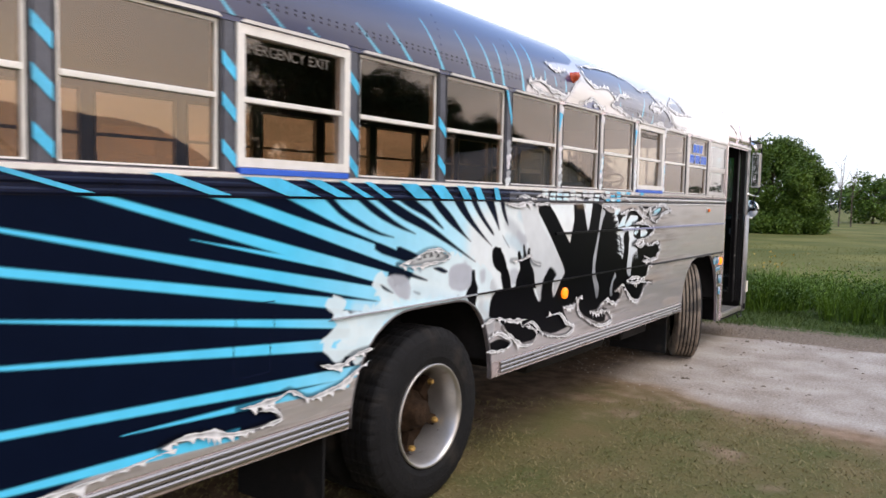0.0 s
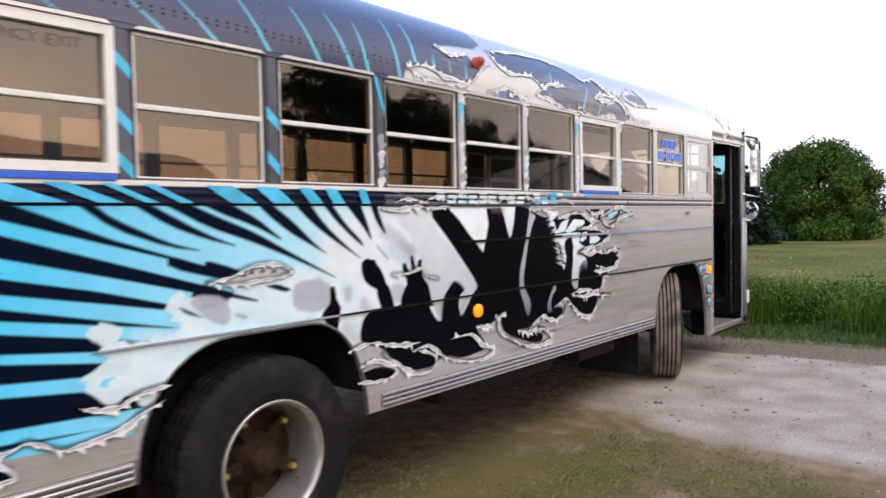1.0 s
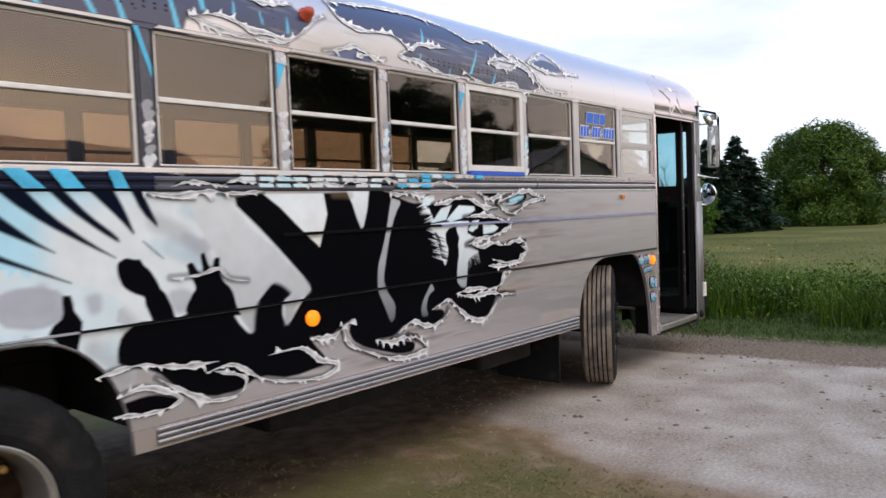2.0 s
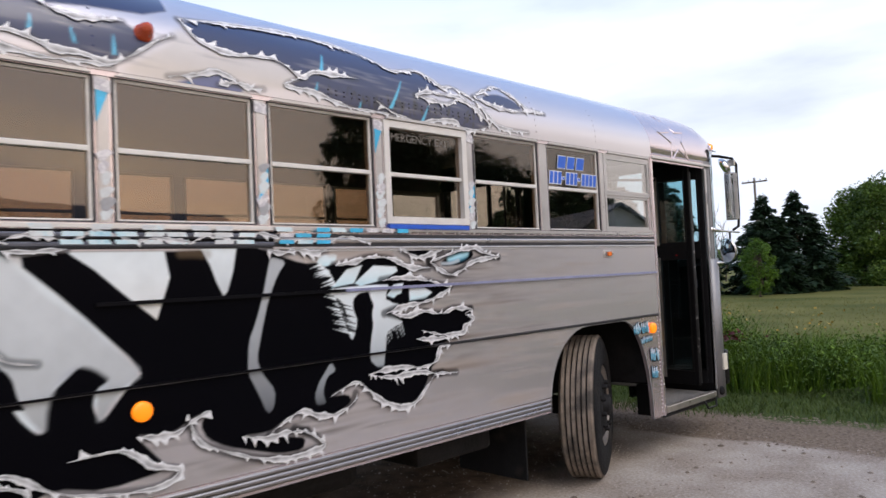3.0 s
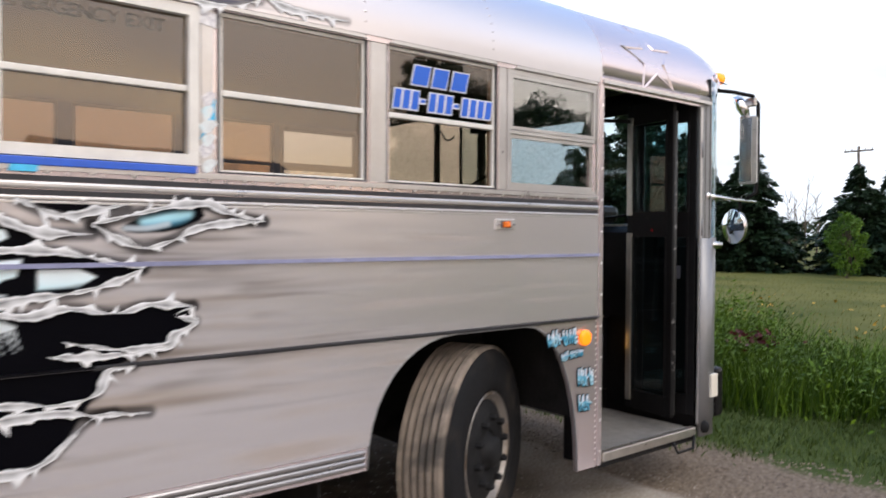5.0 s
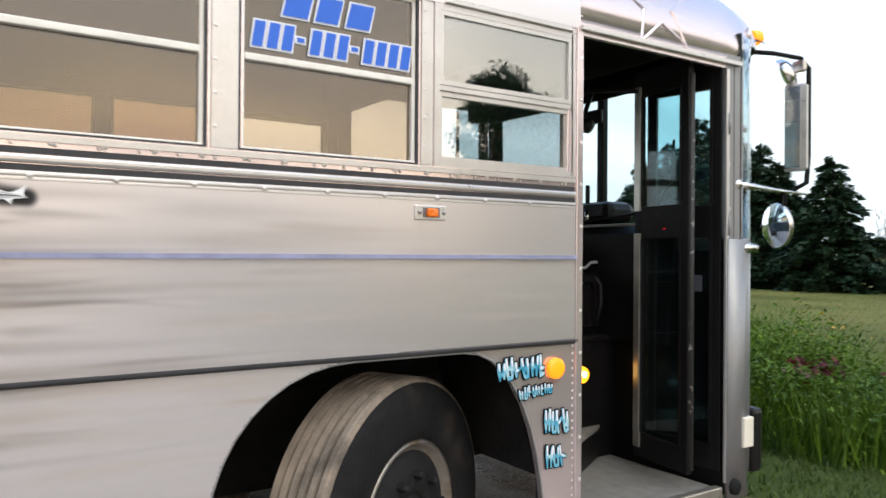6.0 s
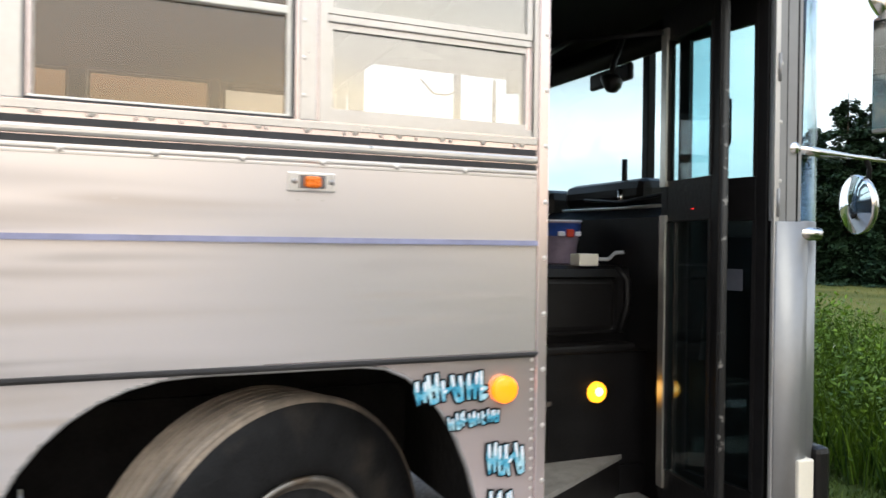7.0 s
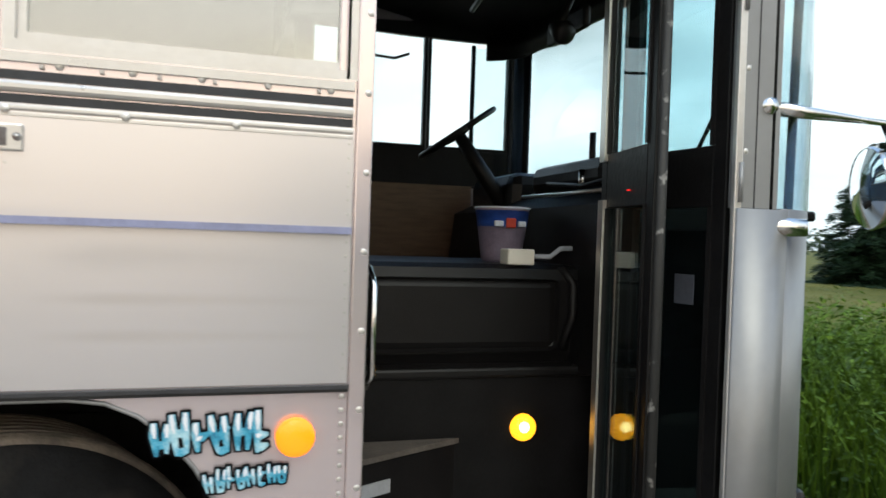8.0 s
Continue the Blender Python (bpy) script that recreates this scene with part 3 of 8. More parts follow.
def lathe(profile, seg=48, bm=None, m=None):
    """Turns (radius, x) points about the x axis."""
    bm = bm or bmesh.new()
    m = m or Matrix()
    rings = [[bm.verts.new(m @ Vector((x, r * math.cos(2 * math.pi * k / seg), r * math.sin(2 * math.pi * k / seg)))) for k in range(seg)] for r, x in profile]
    for a, b in zip(rings, rings[1:]):
        for k in range(seg):
            bm.faces.new((a[k], a[(k + 1) % seg], b[(k + 1) % seg], b[k]))
    if profile[0][0] < 0.02:
        bm.faces.new(rings[0])
    if profile[-1][0] < 0.02:
        bm.faces.new(rings[-1])
    bmesh.ops.recalc_face_normals(bm, faces=bm.faces[:])
    return bm


def lamp_lens(r, depth, at, normal_m=None, seg=28):
    """A domed round lens about the x axis, bulging to +x."""
    prof = [(0.001, depth)] + [(r * math.sin(a), depth * math.cos(a)) for a in (0.35, 0.7, 1.05, 1.35)] + [(r, 0), (r, -0.012)]
    return lathe(prof, seg, m=Matrix.Translation(at) @ (normal_m or Matrix()))


def smooth_line(pts, step=0.012):
    """A smooth line through the points, sampled evenly."""
    p = [np.array(q, float) for q in pts]
    p = [2 * p[0] - p[1]] + p + [2 * p[-1] - p[-2]]
    out = []
    for a, b, c, d in zip(p, p[1:], p[2:], p[3:]):
        k = max(2, int(np.linalg.norm(c - b) / step))
        for t in np.arange(k) / k:
            out.append(0.5 * (2 * b + (c - a) * t + (2 * a - 5 * b + 4 * c - d) * t * t + (3 * b - a - 3 * c + d) * t ** 3))
    return out + [p[-2]]


# ---- ground ----
bm = bmesh.new()
edges = [-900, -300, -120, -50, -20, -8, -3, 2, 7, 12, 20, 50, 120, 300, 900]
grid = [[bm.verts.new((x, y, 0)) for y in edges] for x in edges]
for i in range(len(edges) - 1):
    for j in range(len(edges) - 1):
        bm.faces.new((grid[i][j], grid[i + 1][j], grid[i + 1][j + 1], grid[i][j + 1]))
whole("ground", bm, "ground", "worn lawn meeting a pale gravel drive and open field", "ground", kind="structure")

# ---- bus: shared measures ----
X0, WIDE = -2.18, 2.44
X1, CX = X0 - WIDE, X0 - WIDE / 2
TAIL, NOSE = -1.5, 10.30
SILL, HEAD, MIDBAR = 1.785, 2.367, 2.075
LAP, LINE, RAIL_FOOT, SKIRT = 1.13, 1.465, 1.69, 0.585
ROOF_Z, ROOF_H, ROOF_N = 2.42, 0.60, 2.4
PITCH = 0.710
DOOR0, DOOR1, DOOR_TOP = 8.962, 9.885, 2.385

bus = thing("school_bus", (CX, 4.2, 0), "silver school bus with torn-metal mural and cyan rays on blue", "bus")


def roof_x(z, h=ROOF_H):
    """Half width of the roof at the height z."""
    return WIDE / 2 * (1 - max(0.0, min(1.0, (z - ROOF_Z) / h)) ** ROOF_N) ** (1 / ROOF_N)


def side_point(y, z, lift):
    """A place on the near side or on the curve of the roof, lifted off it."""
    if z <= ROOF_Z + 0.01:
        return (X0 + lift, y, z)
    a, b = roof_x(z - 0.004), roof_x(z + 0.004)
    n = Vector((0.008, 0, a - b)).normalized()
    return (CX + roof_x(z) + n.x * lift, y, z + n.z * lift)


# roof shell: rear in dark blue, front in silver, with a rounded nose
def roof_section(y, shrink=0.0, drop=0.0, near=0.0, far=0.0):
    """An arch across the bus; near and far raise its feet above the cab's tall windows."""
    h = ROOF_H * (1 - drop)
    w = WIDE / 2 - shrink
    pts = []
    for k in range(33):
        a = math.pi * k / 32
        c, s = math.cos(a), math.sin(a)
        u, v = math.copysign(abs(c) ** (2 / ROOF_N), c), abs(s) ** (2 / ROOF_N)
        foot = (near if c > 0 else far) / h
        if v < foot:
            v = foot
            u = math.copysign((1 - v ** ROOF_N) ** (1 / ROOF_N), c)
        pts.append((CX + w * u, y, ROOF_Z + h * v))
    return pts


def loft(sections, bm=None):
    bm = bm or bmesh.new()
    rows = [[bm.verts.new(p) for p in s] for s in sections]
    for a, b in zip(rows, rows[1:]):
        for k in range(len(a) - 1):
            bm.faces.new((a[k], a[k + 1], b[k + 1], b[k]))
    bmesh.ops.recalc_face_normals(bm, faces=bm.faces[:])
    return bm


def shell(name, sections, material, label=""):
    bm = loft(sections)
    ob = part(name, bm, material, bus, label, smooth=True)
    mod = ob.modifiers.new("thickness", "SOLIDIFY")
    mod.thickness, mod.offset = 0.03, -1
    return ob


SPLIT = 6.55
nose = [(9.00, 0, 0, 0, 0), (9.05, 0, 0, 0, 0.17), (9.60, 0, 0, 0, 0.17), (9.89, 0, 0.0, 0, 0.17), (10.04, 0.003, 0.015, 0.04, 0.17), (10.18, 0.030, 0.07, 0.13, 0.16), (10.28, 0.085, 0.17, 0.14, 0.14), (10.35, 0.145, 0.31, 0.14, 0.14), (10.39, 0.20, 0.48, 0.14, 0.14), (10.41, 0.25, 0.66, 0.14, 0.14)]
shell("roof_rear", [roof_section(y, a, b) for y, a, b in [(TAIL - 0.1, 0.10, 0.5), (TAIL, 0.03, 0.2), (TAIL + 0.3, 0, 0)] + [(TAIL + 0.3 + k, 0, 0) for k in range(1, 8)] + [(SPLIT, 0, 0)]], "navy_roof", "glossy dark blue roof")
shell("roof_front", [roof_section(*q) for q in [(SPLIT,), (7.5,), (8.5,)] + nose], "silver", "silver roof with rounded front cap")
part("ceiling_lining", loft([[(CX + (p[0] - CX) * 0.95, y, 2.38 + (p[2] - ROOF_Z) * 0.9) for p in roof_section(0)] for y in (TAIL + 0.1, 8.9)]), "inside_grey", bus, smooth=True)
part("cab_ceiling", loft([[(CX + (p[0] - CX) * 0.95, y, 2.56 + (p[2] - ROOF_Z) * k) for p in roof_section(0)] for y, k in ((8.9, 0.6), (9.6, 0.5), (10.3, 0.1))]), "inside", bus, smooth=True)
part("door_header_board", boxed(X0 - 0.06, X0 - 0.035, 8.9, 9.98, 2.39, 2.56, 0.004), "inside", bus)
part("cab_bulkhead", boxed(X1 + 0.12, X0 - 0.12, 8.88, 8.9, 2.36, 2.60), "inside", bus)


# side panels, near side: plates with the two wheel arches cut out
def arch(c, half, top, foot0, foot1):
    """Lower plate edges over a wheel arch, from its rear foot to its front foot."""
    out = []
    for k in range(11):
        a = math.pi / 2 * k / 10
        out.append((c - half * (0.26 + 0.74 * math.cos(a) ** 0.95), foot0 + (top - foot0) * math.sin(a) ** 0.92))
    for k in range(11):
        a = math.pi / 2 * (1 - k / 10)
        out.append((c + half * (0.40 + 0.60 * math.cos(a) ** 0.95), foot1 + (top - foot1) * math.sin(a) ** 0.95))
    return out


REAR_C, FRONT_C = 3.158, 8.115
rear_arch = arch(REAR_C, 0.637, 1.112, SKIRT, SKIRT)
front_arch = arch(FRONT_C, 0.657, 1.117, SKIRT, 0.32)
PT = X0 - 0.025
part("lower_panel", prism([(TAIL, SKIRT), *rear_arch[:11], (REAR_C, LAP), (TAIL, LAP)], PT - 0.004, X0 - 0.004), "silver", bus)
part("lower_panel", prism([(REAR_C, LAP), *rear_arch[10:], *front_arch[:11], (FRONT_C, LAP)], PT - 0.004, X0 - 0.004), "silver", bus)
part("lower_panel", prism([(FRONT_C, LAP), *front_arch[10:], (8.925, 0.32), (8.925, LAP)], PT - 0.004, X0 - 0.004), "silver", bus)
for a, b in ((TAIL, 1.45), (1.453, 4.25), (4.253, 8.925)):
    part("middle_panel", prism([(a, LAP), (b, LAP), (b, LINE), (a, LINE)], PT, X0), "silver", bus)
    part("upper_panel", prism([(a, LINE + 0.003), (b, LINE + 0.003), (b, RAIL_FOOT), (a, RAIL_FOOT)], PT, X0), "silver", bus)
    part("belt_panel", prism([(a, RAIL_FOOT), (b, RAIL_FOOT), (b, SILL), (a, SILL)], PT - 0.004, X0 - 0.004), "silver", bus)
# rolled lips of the arches
for pts, mt in ((rear_arch, "torn_dark"), (front_arch, "silver_dark")):
    part("arch_lip", tube([(X0 - 0.003, y, z) for y, z in pts], 0.008 if mt == "torn_dark" else 0.005, 6), mt, bus, smooth=True)
# lap joints, painted line
for a, b, h, mt in ((2.36, 6.4, 0.006, "torn_dark"), (6.4, 8.925, 0.011, "dark_joint")):
    part("lap_joint", prism([(a, LAP - h), (b, LAP - h), (b, LAP - 0.002), (a, LAP - 0.002)], X0 - 0.01, X0 + 0.0035), mt, bus)
for a, b, m in ((2.38, 3.6, "smoke"), (3.6, 4.0, "black"), (4.0, 6.4, "black"), (6.4, 8.925, "dark_joint")):
    part("lap_lip", prism([(a, LAP - 0.002), (b, LAP - 0.002), (b, LAP + 0.006), (a, LAP + 0.006)], X0 - 0.01, X0 + 0.0165), m, bus)
for a, b, m in ((4.6, 5.8, "black"), (5.8, 8.92, "lavender")):
    part("painted_line", prism([(a, LINE - 0.008), (b, LINE - 0.008), (b, LINE + 0.007), (a, LINE + 0.007)], X0 - 0.01, X0 + 0.0155), m, bus, "faded lavender pinstripe" if m == "lavender" else "")


def rail(y0, y1, z, r, material="rail"):
    """A half-round rub rail."""
    bm = bmesh.new()
    prof = [(X0 - 0.006, z - r * 1.15), (X0 + r * 0.55, z - r), (X0 + r * 0.95, z - r * 0.4), (X0 + r * 0.95, z + r * 0.4), (X0 + r * 0.55, z + r), (X0 - 0.006, z + r * 1.15)]
    a = [bm.verts.new((x, y0, q)) for x, q in prof]
    b = [bm.verts.new((x, y1, q)) for x, q in prof]
    for i in range(len(prof) - 1):
        bm.faces.new((a[i], b[i], b[i + 1], a[i + 1]))
    bm.faces.new(a), bm.faces.new(b[::-1])
    bmesh.ops.recalc_face_normals(bm, faces=bm.faces[:])
    return part("rub_rail", bm, material, bus, smooth=False)


for z in (1.734, 1.697):
    rail(TAIL, 3.95, z, 0.0115, "navy")
    rail(3.95, 5.40, z, 0.0115, "pillar_dark")
part("belt_strip", boxed(X0 - 0.008, X0 + 0.002, TAIL, 3.949, 1.682, 1.757), "navy", bus)
part("belt_strip", boxed(X0 - 0.008, X0 + 0.002, 3.951, 5.398, 1.682, 1.757), "pillar_dark", bus)
for z, r in ((1.7165, 0.010), (1.6765, 0.006)):
    rail(5.402, 8.918, z, r, "silver_trim")
for z in (1.7385, 1.6935):
    part("rail_channel", boxed(X0 - 0.012, X0 + 0.0012, 5.402, 8.918, z - 0.0085, z + 0.0085), "dark_joint", bus)
part("panel_lip", boxed(X0 - 0.002, X0 + 0.003, 5.402, 8.918, 1.660, 1.6675, 0.001), "silver_trim", bus)
for z in (1.682,):
    part("rail_joint", boxed(X0 - 0.008, X0 + 0.003, 3.95, 5.398, z - 0.003, z + 0.003), "dark_joint", bus)
for y0, y1 in ((TAIL, 2.50), (3.90, 7.44)):
    for z in (0.612, 0.638, 0.664):
        rail(y0, y1, z, 0.011)
for a, b, m in ((TAIL, 5.4, "white_frame"), (5.4, 8.92, "silver_trim")):
    part("belt_ledge", prism([(a, SILL - 0.022), (b, SILL - 0.022), (b, SILL - 0.004), (a, SILL - 0.004)], X0 - 0.05, X0 + 0.004), m, bus)

# post behind the door and the curved corner post ahead of it
part("door_post", boxed(X0 - 0.05, X0 + 0.004, 8.926, DOOR0, 0.32, 2.42, 0.004), "silver", bus)
for a, b, mt in ((TAIL, 4.15, "navy_roof"), (4.15, DOOR1 + 0.05, "silver")):
    part("header", prism([(a, HEAD), (b, HEAD), (b, ROOF_Z + 0.01), (a, ROOF_Z + 0.01)], PT, X0 - 0.002), mt, bus)


def corner_line(k=12):
    """Plan of the front corner: straight, then round into the front."""
    pts = [(X0, DOOR1), (X0, 10.0)]
    for i in range(1, k + 1):
        a = math.pi / 2 * i / k
        pts.append((X0 - 0.30 * (1 - math.cos(a)), 10.0 + 0.28 * math.sin(a)))
    return pts + [(CX, NOSE + 0.02)]


def curved_wall(name, plan, z0, z1, material, label="", both=True, t=0.02, tops=None):
    bm = bmesh.new()
    rows = [[bm.verts.new((x, y, z)) for z in (z0, z1)] for x, y in plan]
    if both:
        rows += [[bm.verts.new((2 * CX - x, y, z)) for z in (z0, z1)] for x, y in plan[::-1][1:]]
    for a, b in zip(rows, rows[1:]):
        bm.faces.new((a[0], b[0], b[1], a[1]))
    bmesh.ops.recalc_face_normals(bm, faces=bm.faces[:])
    ob = part(name, bm, material, bus, label, smooth=True)
    mod = ob.modifiers.new("thickness", "SOLIDIFY")
    mod.thickness = t
    mod.offset = -1
    return ob


plan = corner_line()
curved_wall("front_panel", plan[2:], 0.42, 1.56, "silver_dark", "silver front panel with rounded corners")
curved_wall("front_header", plan[4:], 2.54, 2.60, "silver")
curved_wall("header_liner", [(CX + (x - CX) * 0.97, y - 0.045) for x, y in plan[4:]], 2.46, 2.61, "inside")
curved_wall("corner_post", plan[:3], 0.32, 1.555, "silver_dark", both=False)
part("corner_post", boxed(X0 - 0.02, X0, DOOR1, 10.02, 1.556, 2.435, 0.002), "silver_dark", bus)
curved_wall("corner_post", [(2 * CX - x, y) for x, y in plan[8:12]], 0.32, 2.60, "inside", both=False)
curved_wall("windshield", plan[1:], 1.56, 2.54, "screen_glass", "clear windshield wrapping round the corner", t=0.006)
part("windshield_bar", boxed(CX - 0.025, CX + 0.025, NOSE - 0.02, NOSE + 0.03, 1.56, 2.54, 0.006), "inside", bus)
for sgn in (1, -1):
    x, y = plan[1]
    x = CX + sgn * (x - CX)
    part("windshield_gasket", tube([(x - sgn * 0.012, y, 1.55), (x - sgn * 0.012, y, 2.55)], 0.014, 8), "inside", bus, smooth=True)
    x, y = plan[11]
    x = CX + sgn * (x - CX)
    part("windshield_bar", tube([(x, y - 0.02, 1.55), (x + sgn * 0.03, y - 0.03, 2.55)], 0.013, 8), "inside", bus, smooth=True)
part("windshield_sill", boxed(X1 + 0.2, X0 - 0.2, NOSE - 0.06, NOSE + 0.035, 1.54, 1.57, 0.008), "inside", bus)
part("bumper", boxed(X1 + 0.06, X0 - 0.26, NOSE + 0.0, NOSE + 0.11, 0.42, 0.72, 0.03), "plastic", bus, "black front bumper")
part("hinge_strip", boxed(X0 - 0.006, X0 + 0.010, DOOR1 - 0.004, DOOR1 + 0.018, 0.40, 2.36, 0.003), "silver_trim", bus)
for z in (0.72, 1.15, 1.62, 2.1):
    part("hinge", tube([(X0 + 0.012, DOOR1 + 0.012, z - 0.05), (X0 + 0.012, DOOR1 + 0.012, z + 0.05)], 0.006, 8), "silver_dark", bus, smooth=True)

# far side, tail, floor
for a, b in ((TAIL, 8.925),):
    part("far_panel", boxed(X1, X1 + 0.025, a, 10.06, 0.45, SILL - 0.03), "silver", bus)
part("far_header", boxed(X1, X1 + 0.025, TAIL, 9.04, HEAD, ROOF_Z + 0.01), "silver", bus)
part("tail_panel", boxed(X1, X0, TAIL - 0.03, TAIL, 0.5, 2.95, 0.008), "navy", bus)
part("floor_deck", boxed(X1 + 0.03, X0 - 0.04, TAIL, 8.90, 1.135, 1.18), "under", bus)
part("cab_floor", boxed(X1 + 0.03, -2.90, 8.90, 10.3, 0.96, 1.02), "inside", bus)
part("inner_wall", boxed(X0 - 0.055, X0 - 0.042, TAIL, 8.90, 1.18, SILL - 0.03), "inside_grey", bus)
part("inner_wall", boxed(X1 + 0.03, X1 + 0.043, TAIL, 8.90, 1.18, SILL - 0.03), "inside_grey", bus)
for x in (CX - 0.45, CX + 0.45):
    part("frame_rail", boxed(x - 0.04, x + 0.04, TAIL + 0.2, 10.1, 0.66, 0.92), "under", bus)
for y in (0.2, 1.5, 4.6, 6.2):
    part("cross_member", boxed(X1 + 0.1, X0 - 0.1, y - 0.04, y + 0.04, 0.84, 0.97), "under", bus)
part("fuel_tank", boxed(-3.0, -2.36, 4.6, 6.0, 0.42, 0.9, 0.06), "under", bus)
part("battery_box", boxed(-2.95, -2.4, 6.45, 7.1, 0.40, 0.86, 0.03), "under", bus)
for c in (REAR_C, FRONT_C):
    part("wheel_well", boxed(-2.95, -2.93, c - 0.64, c + 0.66, 0.5, 1.12), "under", bus)
    part("wheel_well", boxed(-2.95, X0 - 0.03, c - 0.65, c + 0.66, 1.118, 1.13), "under", bus)
    part("axle", tube([(X1 + 0.3, c, 0.5), (X0 - 0.3, c, 0.5)], 0.07, 12), "under", bus, smooth=True)
for c in (REAR_C - 0.655, REAR_C + 0.64):
    part("well_side", boxed(-2.93, X0 - 0.03, c, c + 0.015, 0.70, 1.12), "under", bus)
part("well_side", boxed(-2.93, X0 - 0.03, FRONT_C + 0.655, FRONT_C + 0.67, 0.60, 1.12), "under", bus)
part("well_side", boxed(-2.93, X0 - 0.03, FRONT_C - 0.67, FRONT_C - 0.655, 0.62, 1.12), "under", bus)
part("mud_flap", boxed(-2.86, -2.26, 7.27, 7.285, 0.17, 0.66, 0.004), "rubber", bus, "black rubber mud flap")
part("mud_flap", boxed(-2.86, -2.24, 2.40, 2.415, 0.14, 0.66, 0.004), "rubber", bus, "black rubber mud flap")


# ---- windows ----
def pane(bm_args, material, parent, name="pane", label=""):
    ob = part(name, boxed(*bm_args), material, parent, label)
    ob.visible_shadow = False
    return ob


def side_window(y1, near=True, kind="plain"):
    """A sash window of two panes; y1 is its front edge."""
    xo = X0 - 0.034 if near else X1 + 0.034
    s = 1 if near else -1
    y0 = y1 - 0.622
    z0, z1 = SILL, HEAD
    tint = "tinted" if kind != "clear" else "reflective" if near else "clear"
    if kind == "exit":
        y0, y1, proud = y0 - 0.01, y1 + 0.012, 0.036
        win = part("window", ring(y0, y1, z0 + 0.022, z1, 0.038, xo - s * 0.02, xo + s * proud), "white_frame", bus, "emergency exit window in a thick white frame")
        part("blue_sill", boxed(xo, xo + s * 0.045, y0 + 0.01, y1 - 0.012, z0 - 0.008, z0 + 0.018, 0.003), "blue", win, "bright blue sill strip")
        iy0, iy1, iz0, iz1 = y0 + 0.038, y1 - 0.038, z0 + 0.06, z1 - 0.038
    elif kind == "clear":
        win = part("window", ring(y0 - 0.036, y1 + 0.018, z0, z1, 0.022, xo - s * 0.02, xo + s * 0.030), "silver_trim", bus, "clear two-part sliding window in aluminium frames")
        iy0, iy1, iz0, iz1 = y0 - 0.014, y1 - 0.004, z0 + 0.022, z1 - 0.022
    else:
        win = part("window", ring(y0, y1, z0, z1, 0.014, xo - s * 0.02, xo + s * 0.016), "white_frame", bus)
        if near:
            part("gasket", ring(y0 - 0.008, y1 + 0.008, z0 - 0.002, z1 + 0.008, 0.009, xo - 0.02, xo + 0.026), "dark_joint", win)
        iy0, iy1, iz0, iz1 = y0 + 0.014, y1 - 0.014, z0 + 0.014, z1 - 0.014
        if near:
            part("sill_bead", boxed(xo, xo + 0.024, y0 + 0.004, y1 - 0.004, z0 + 0.001, z0 + 0.013, 0.002), "white_frame", win)
    if kind == "clear":
        for a, b, o in ((iz0, MIDBAR - 0.018, 0.006), (MIDBAR + 0.004, iz1, 0.016)):
            part("sash", ring(iy0, iy1, a, b, 0.017, xo - s * 0.006 + s * o, xo + s * 0.012 + s * o), "silver_trim", win)
            pane((xo + s * o - 0.0025, xo + s * o + 0.0025, iy0 + 0.015, iy1 - 0.015, a + 0.015, b - 0.015), tint, win)
        part("sash_bar", boxed(xo, xo + s * 0.026, iy0, iy1, MIDBAR - 0.018, MIDBAR + 0.004, 0.003), "silver_trim", win)
    else:
        part("sash_bar", boxed(xo - s * 0.01, xo + s * 0.022, iy0, iy1, MIDBAR - 0.010, MIDBAR + 0.012, 0.003), "white_frame", win, "white sash bar")
        pane((xo - 0.0025, xo + 0.0025, iy0, iy1, iz0, MIDBAR - 0.008), tint, win)
        pane((xo + s * 0.006 - 0.0025, xo + s * 0.006 + 0.0025, iy0, iy1, MIDBAR + 0.010, iz1), tint, win)
    return win


near_windows = {}
for i in range(1, 15):
    y1 = 8.908 if i == 1 else 8.178 if i == 2 else 7.449 - PITCH * (i - 3)
    near_windows[i] = (y1, side_window(y1, True, "clear" if i == 1 else "exit" if i in (4, 10) else "plain"))
for i in range(1, 15):
    y1 = 8.9 - PITCH * (i - 1)
    side_window(y1, False, "clear" if i == 1 else "plain")
    part("far_pillar", boxed(X1, X1 + 0.05, y1, y1 + 0.084, SILL, HEAD), "pillar_dark", bus)
# driver's windows, taller than the others
for a, b in ((9.08, 9.725), (9.73, 10.22)):
    dw = part("driver_window", ring(a, b, 1.95, 2.59, 0.018, X1, X1 + 0.035), "inside", bus, "tall clear driver's window")
    pane((X1 + 0.012, X1 + 0.017, a + 0.018, b - 0.018, 1.968, 2.572), "clear", dw)
part("driver_side_panel", boxed(X1 + 0.004, X1 + 0.04, 9.0, 10.24, 1.74, 1.95, 0.004), "inside", bus)
part("far_pillar", boxed(X1 + 0.005, X1 + 0.05, 9.0, 9.08, 1.4, 2.6), "inside", bus)
part("far_pillar", boxed(X1 + 0.005, X1 + 0.05, 10.22, 10.26, 1.4, 2.6), "inside", bus)
part("cab_header", boxed(X1 + 0.03, X1 + 0.06, 8.9, 10.22, 2.58, 2.78), "inside", bus)

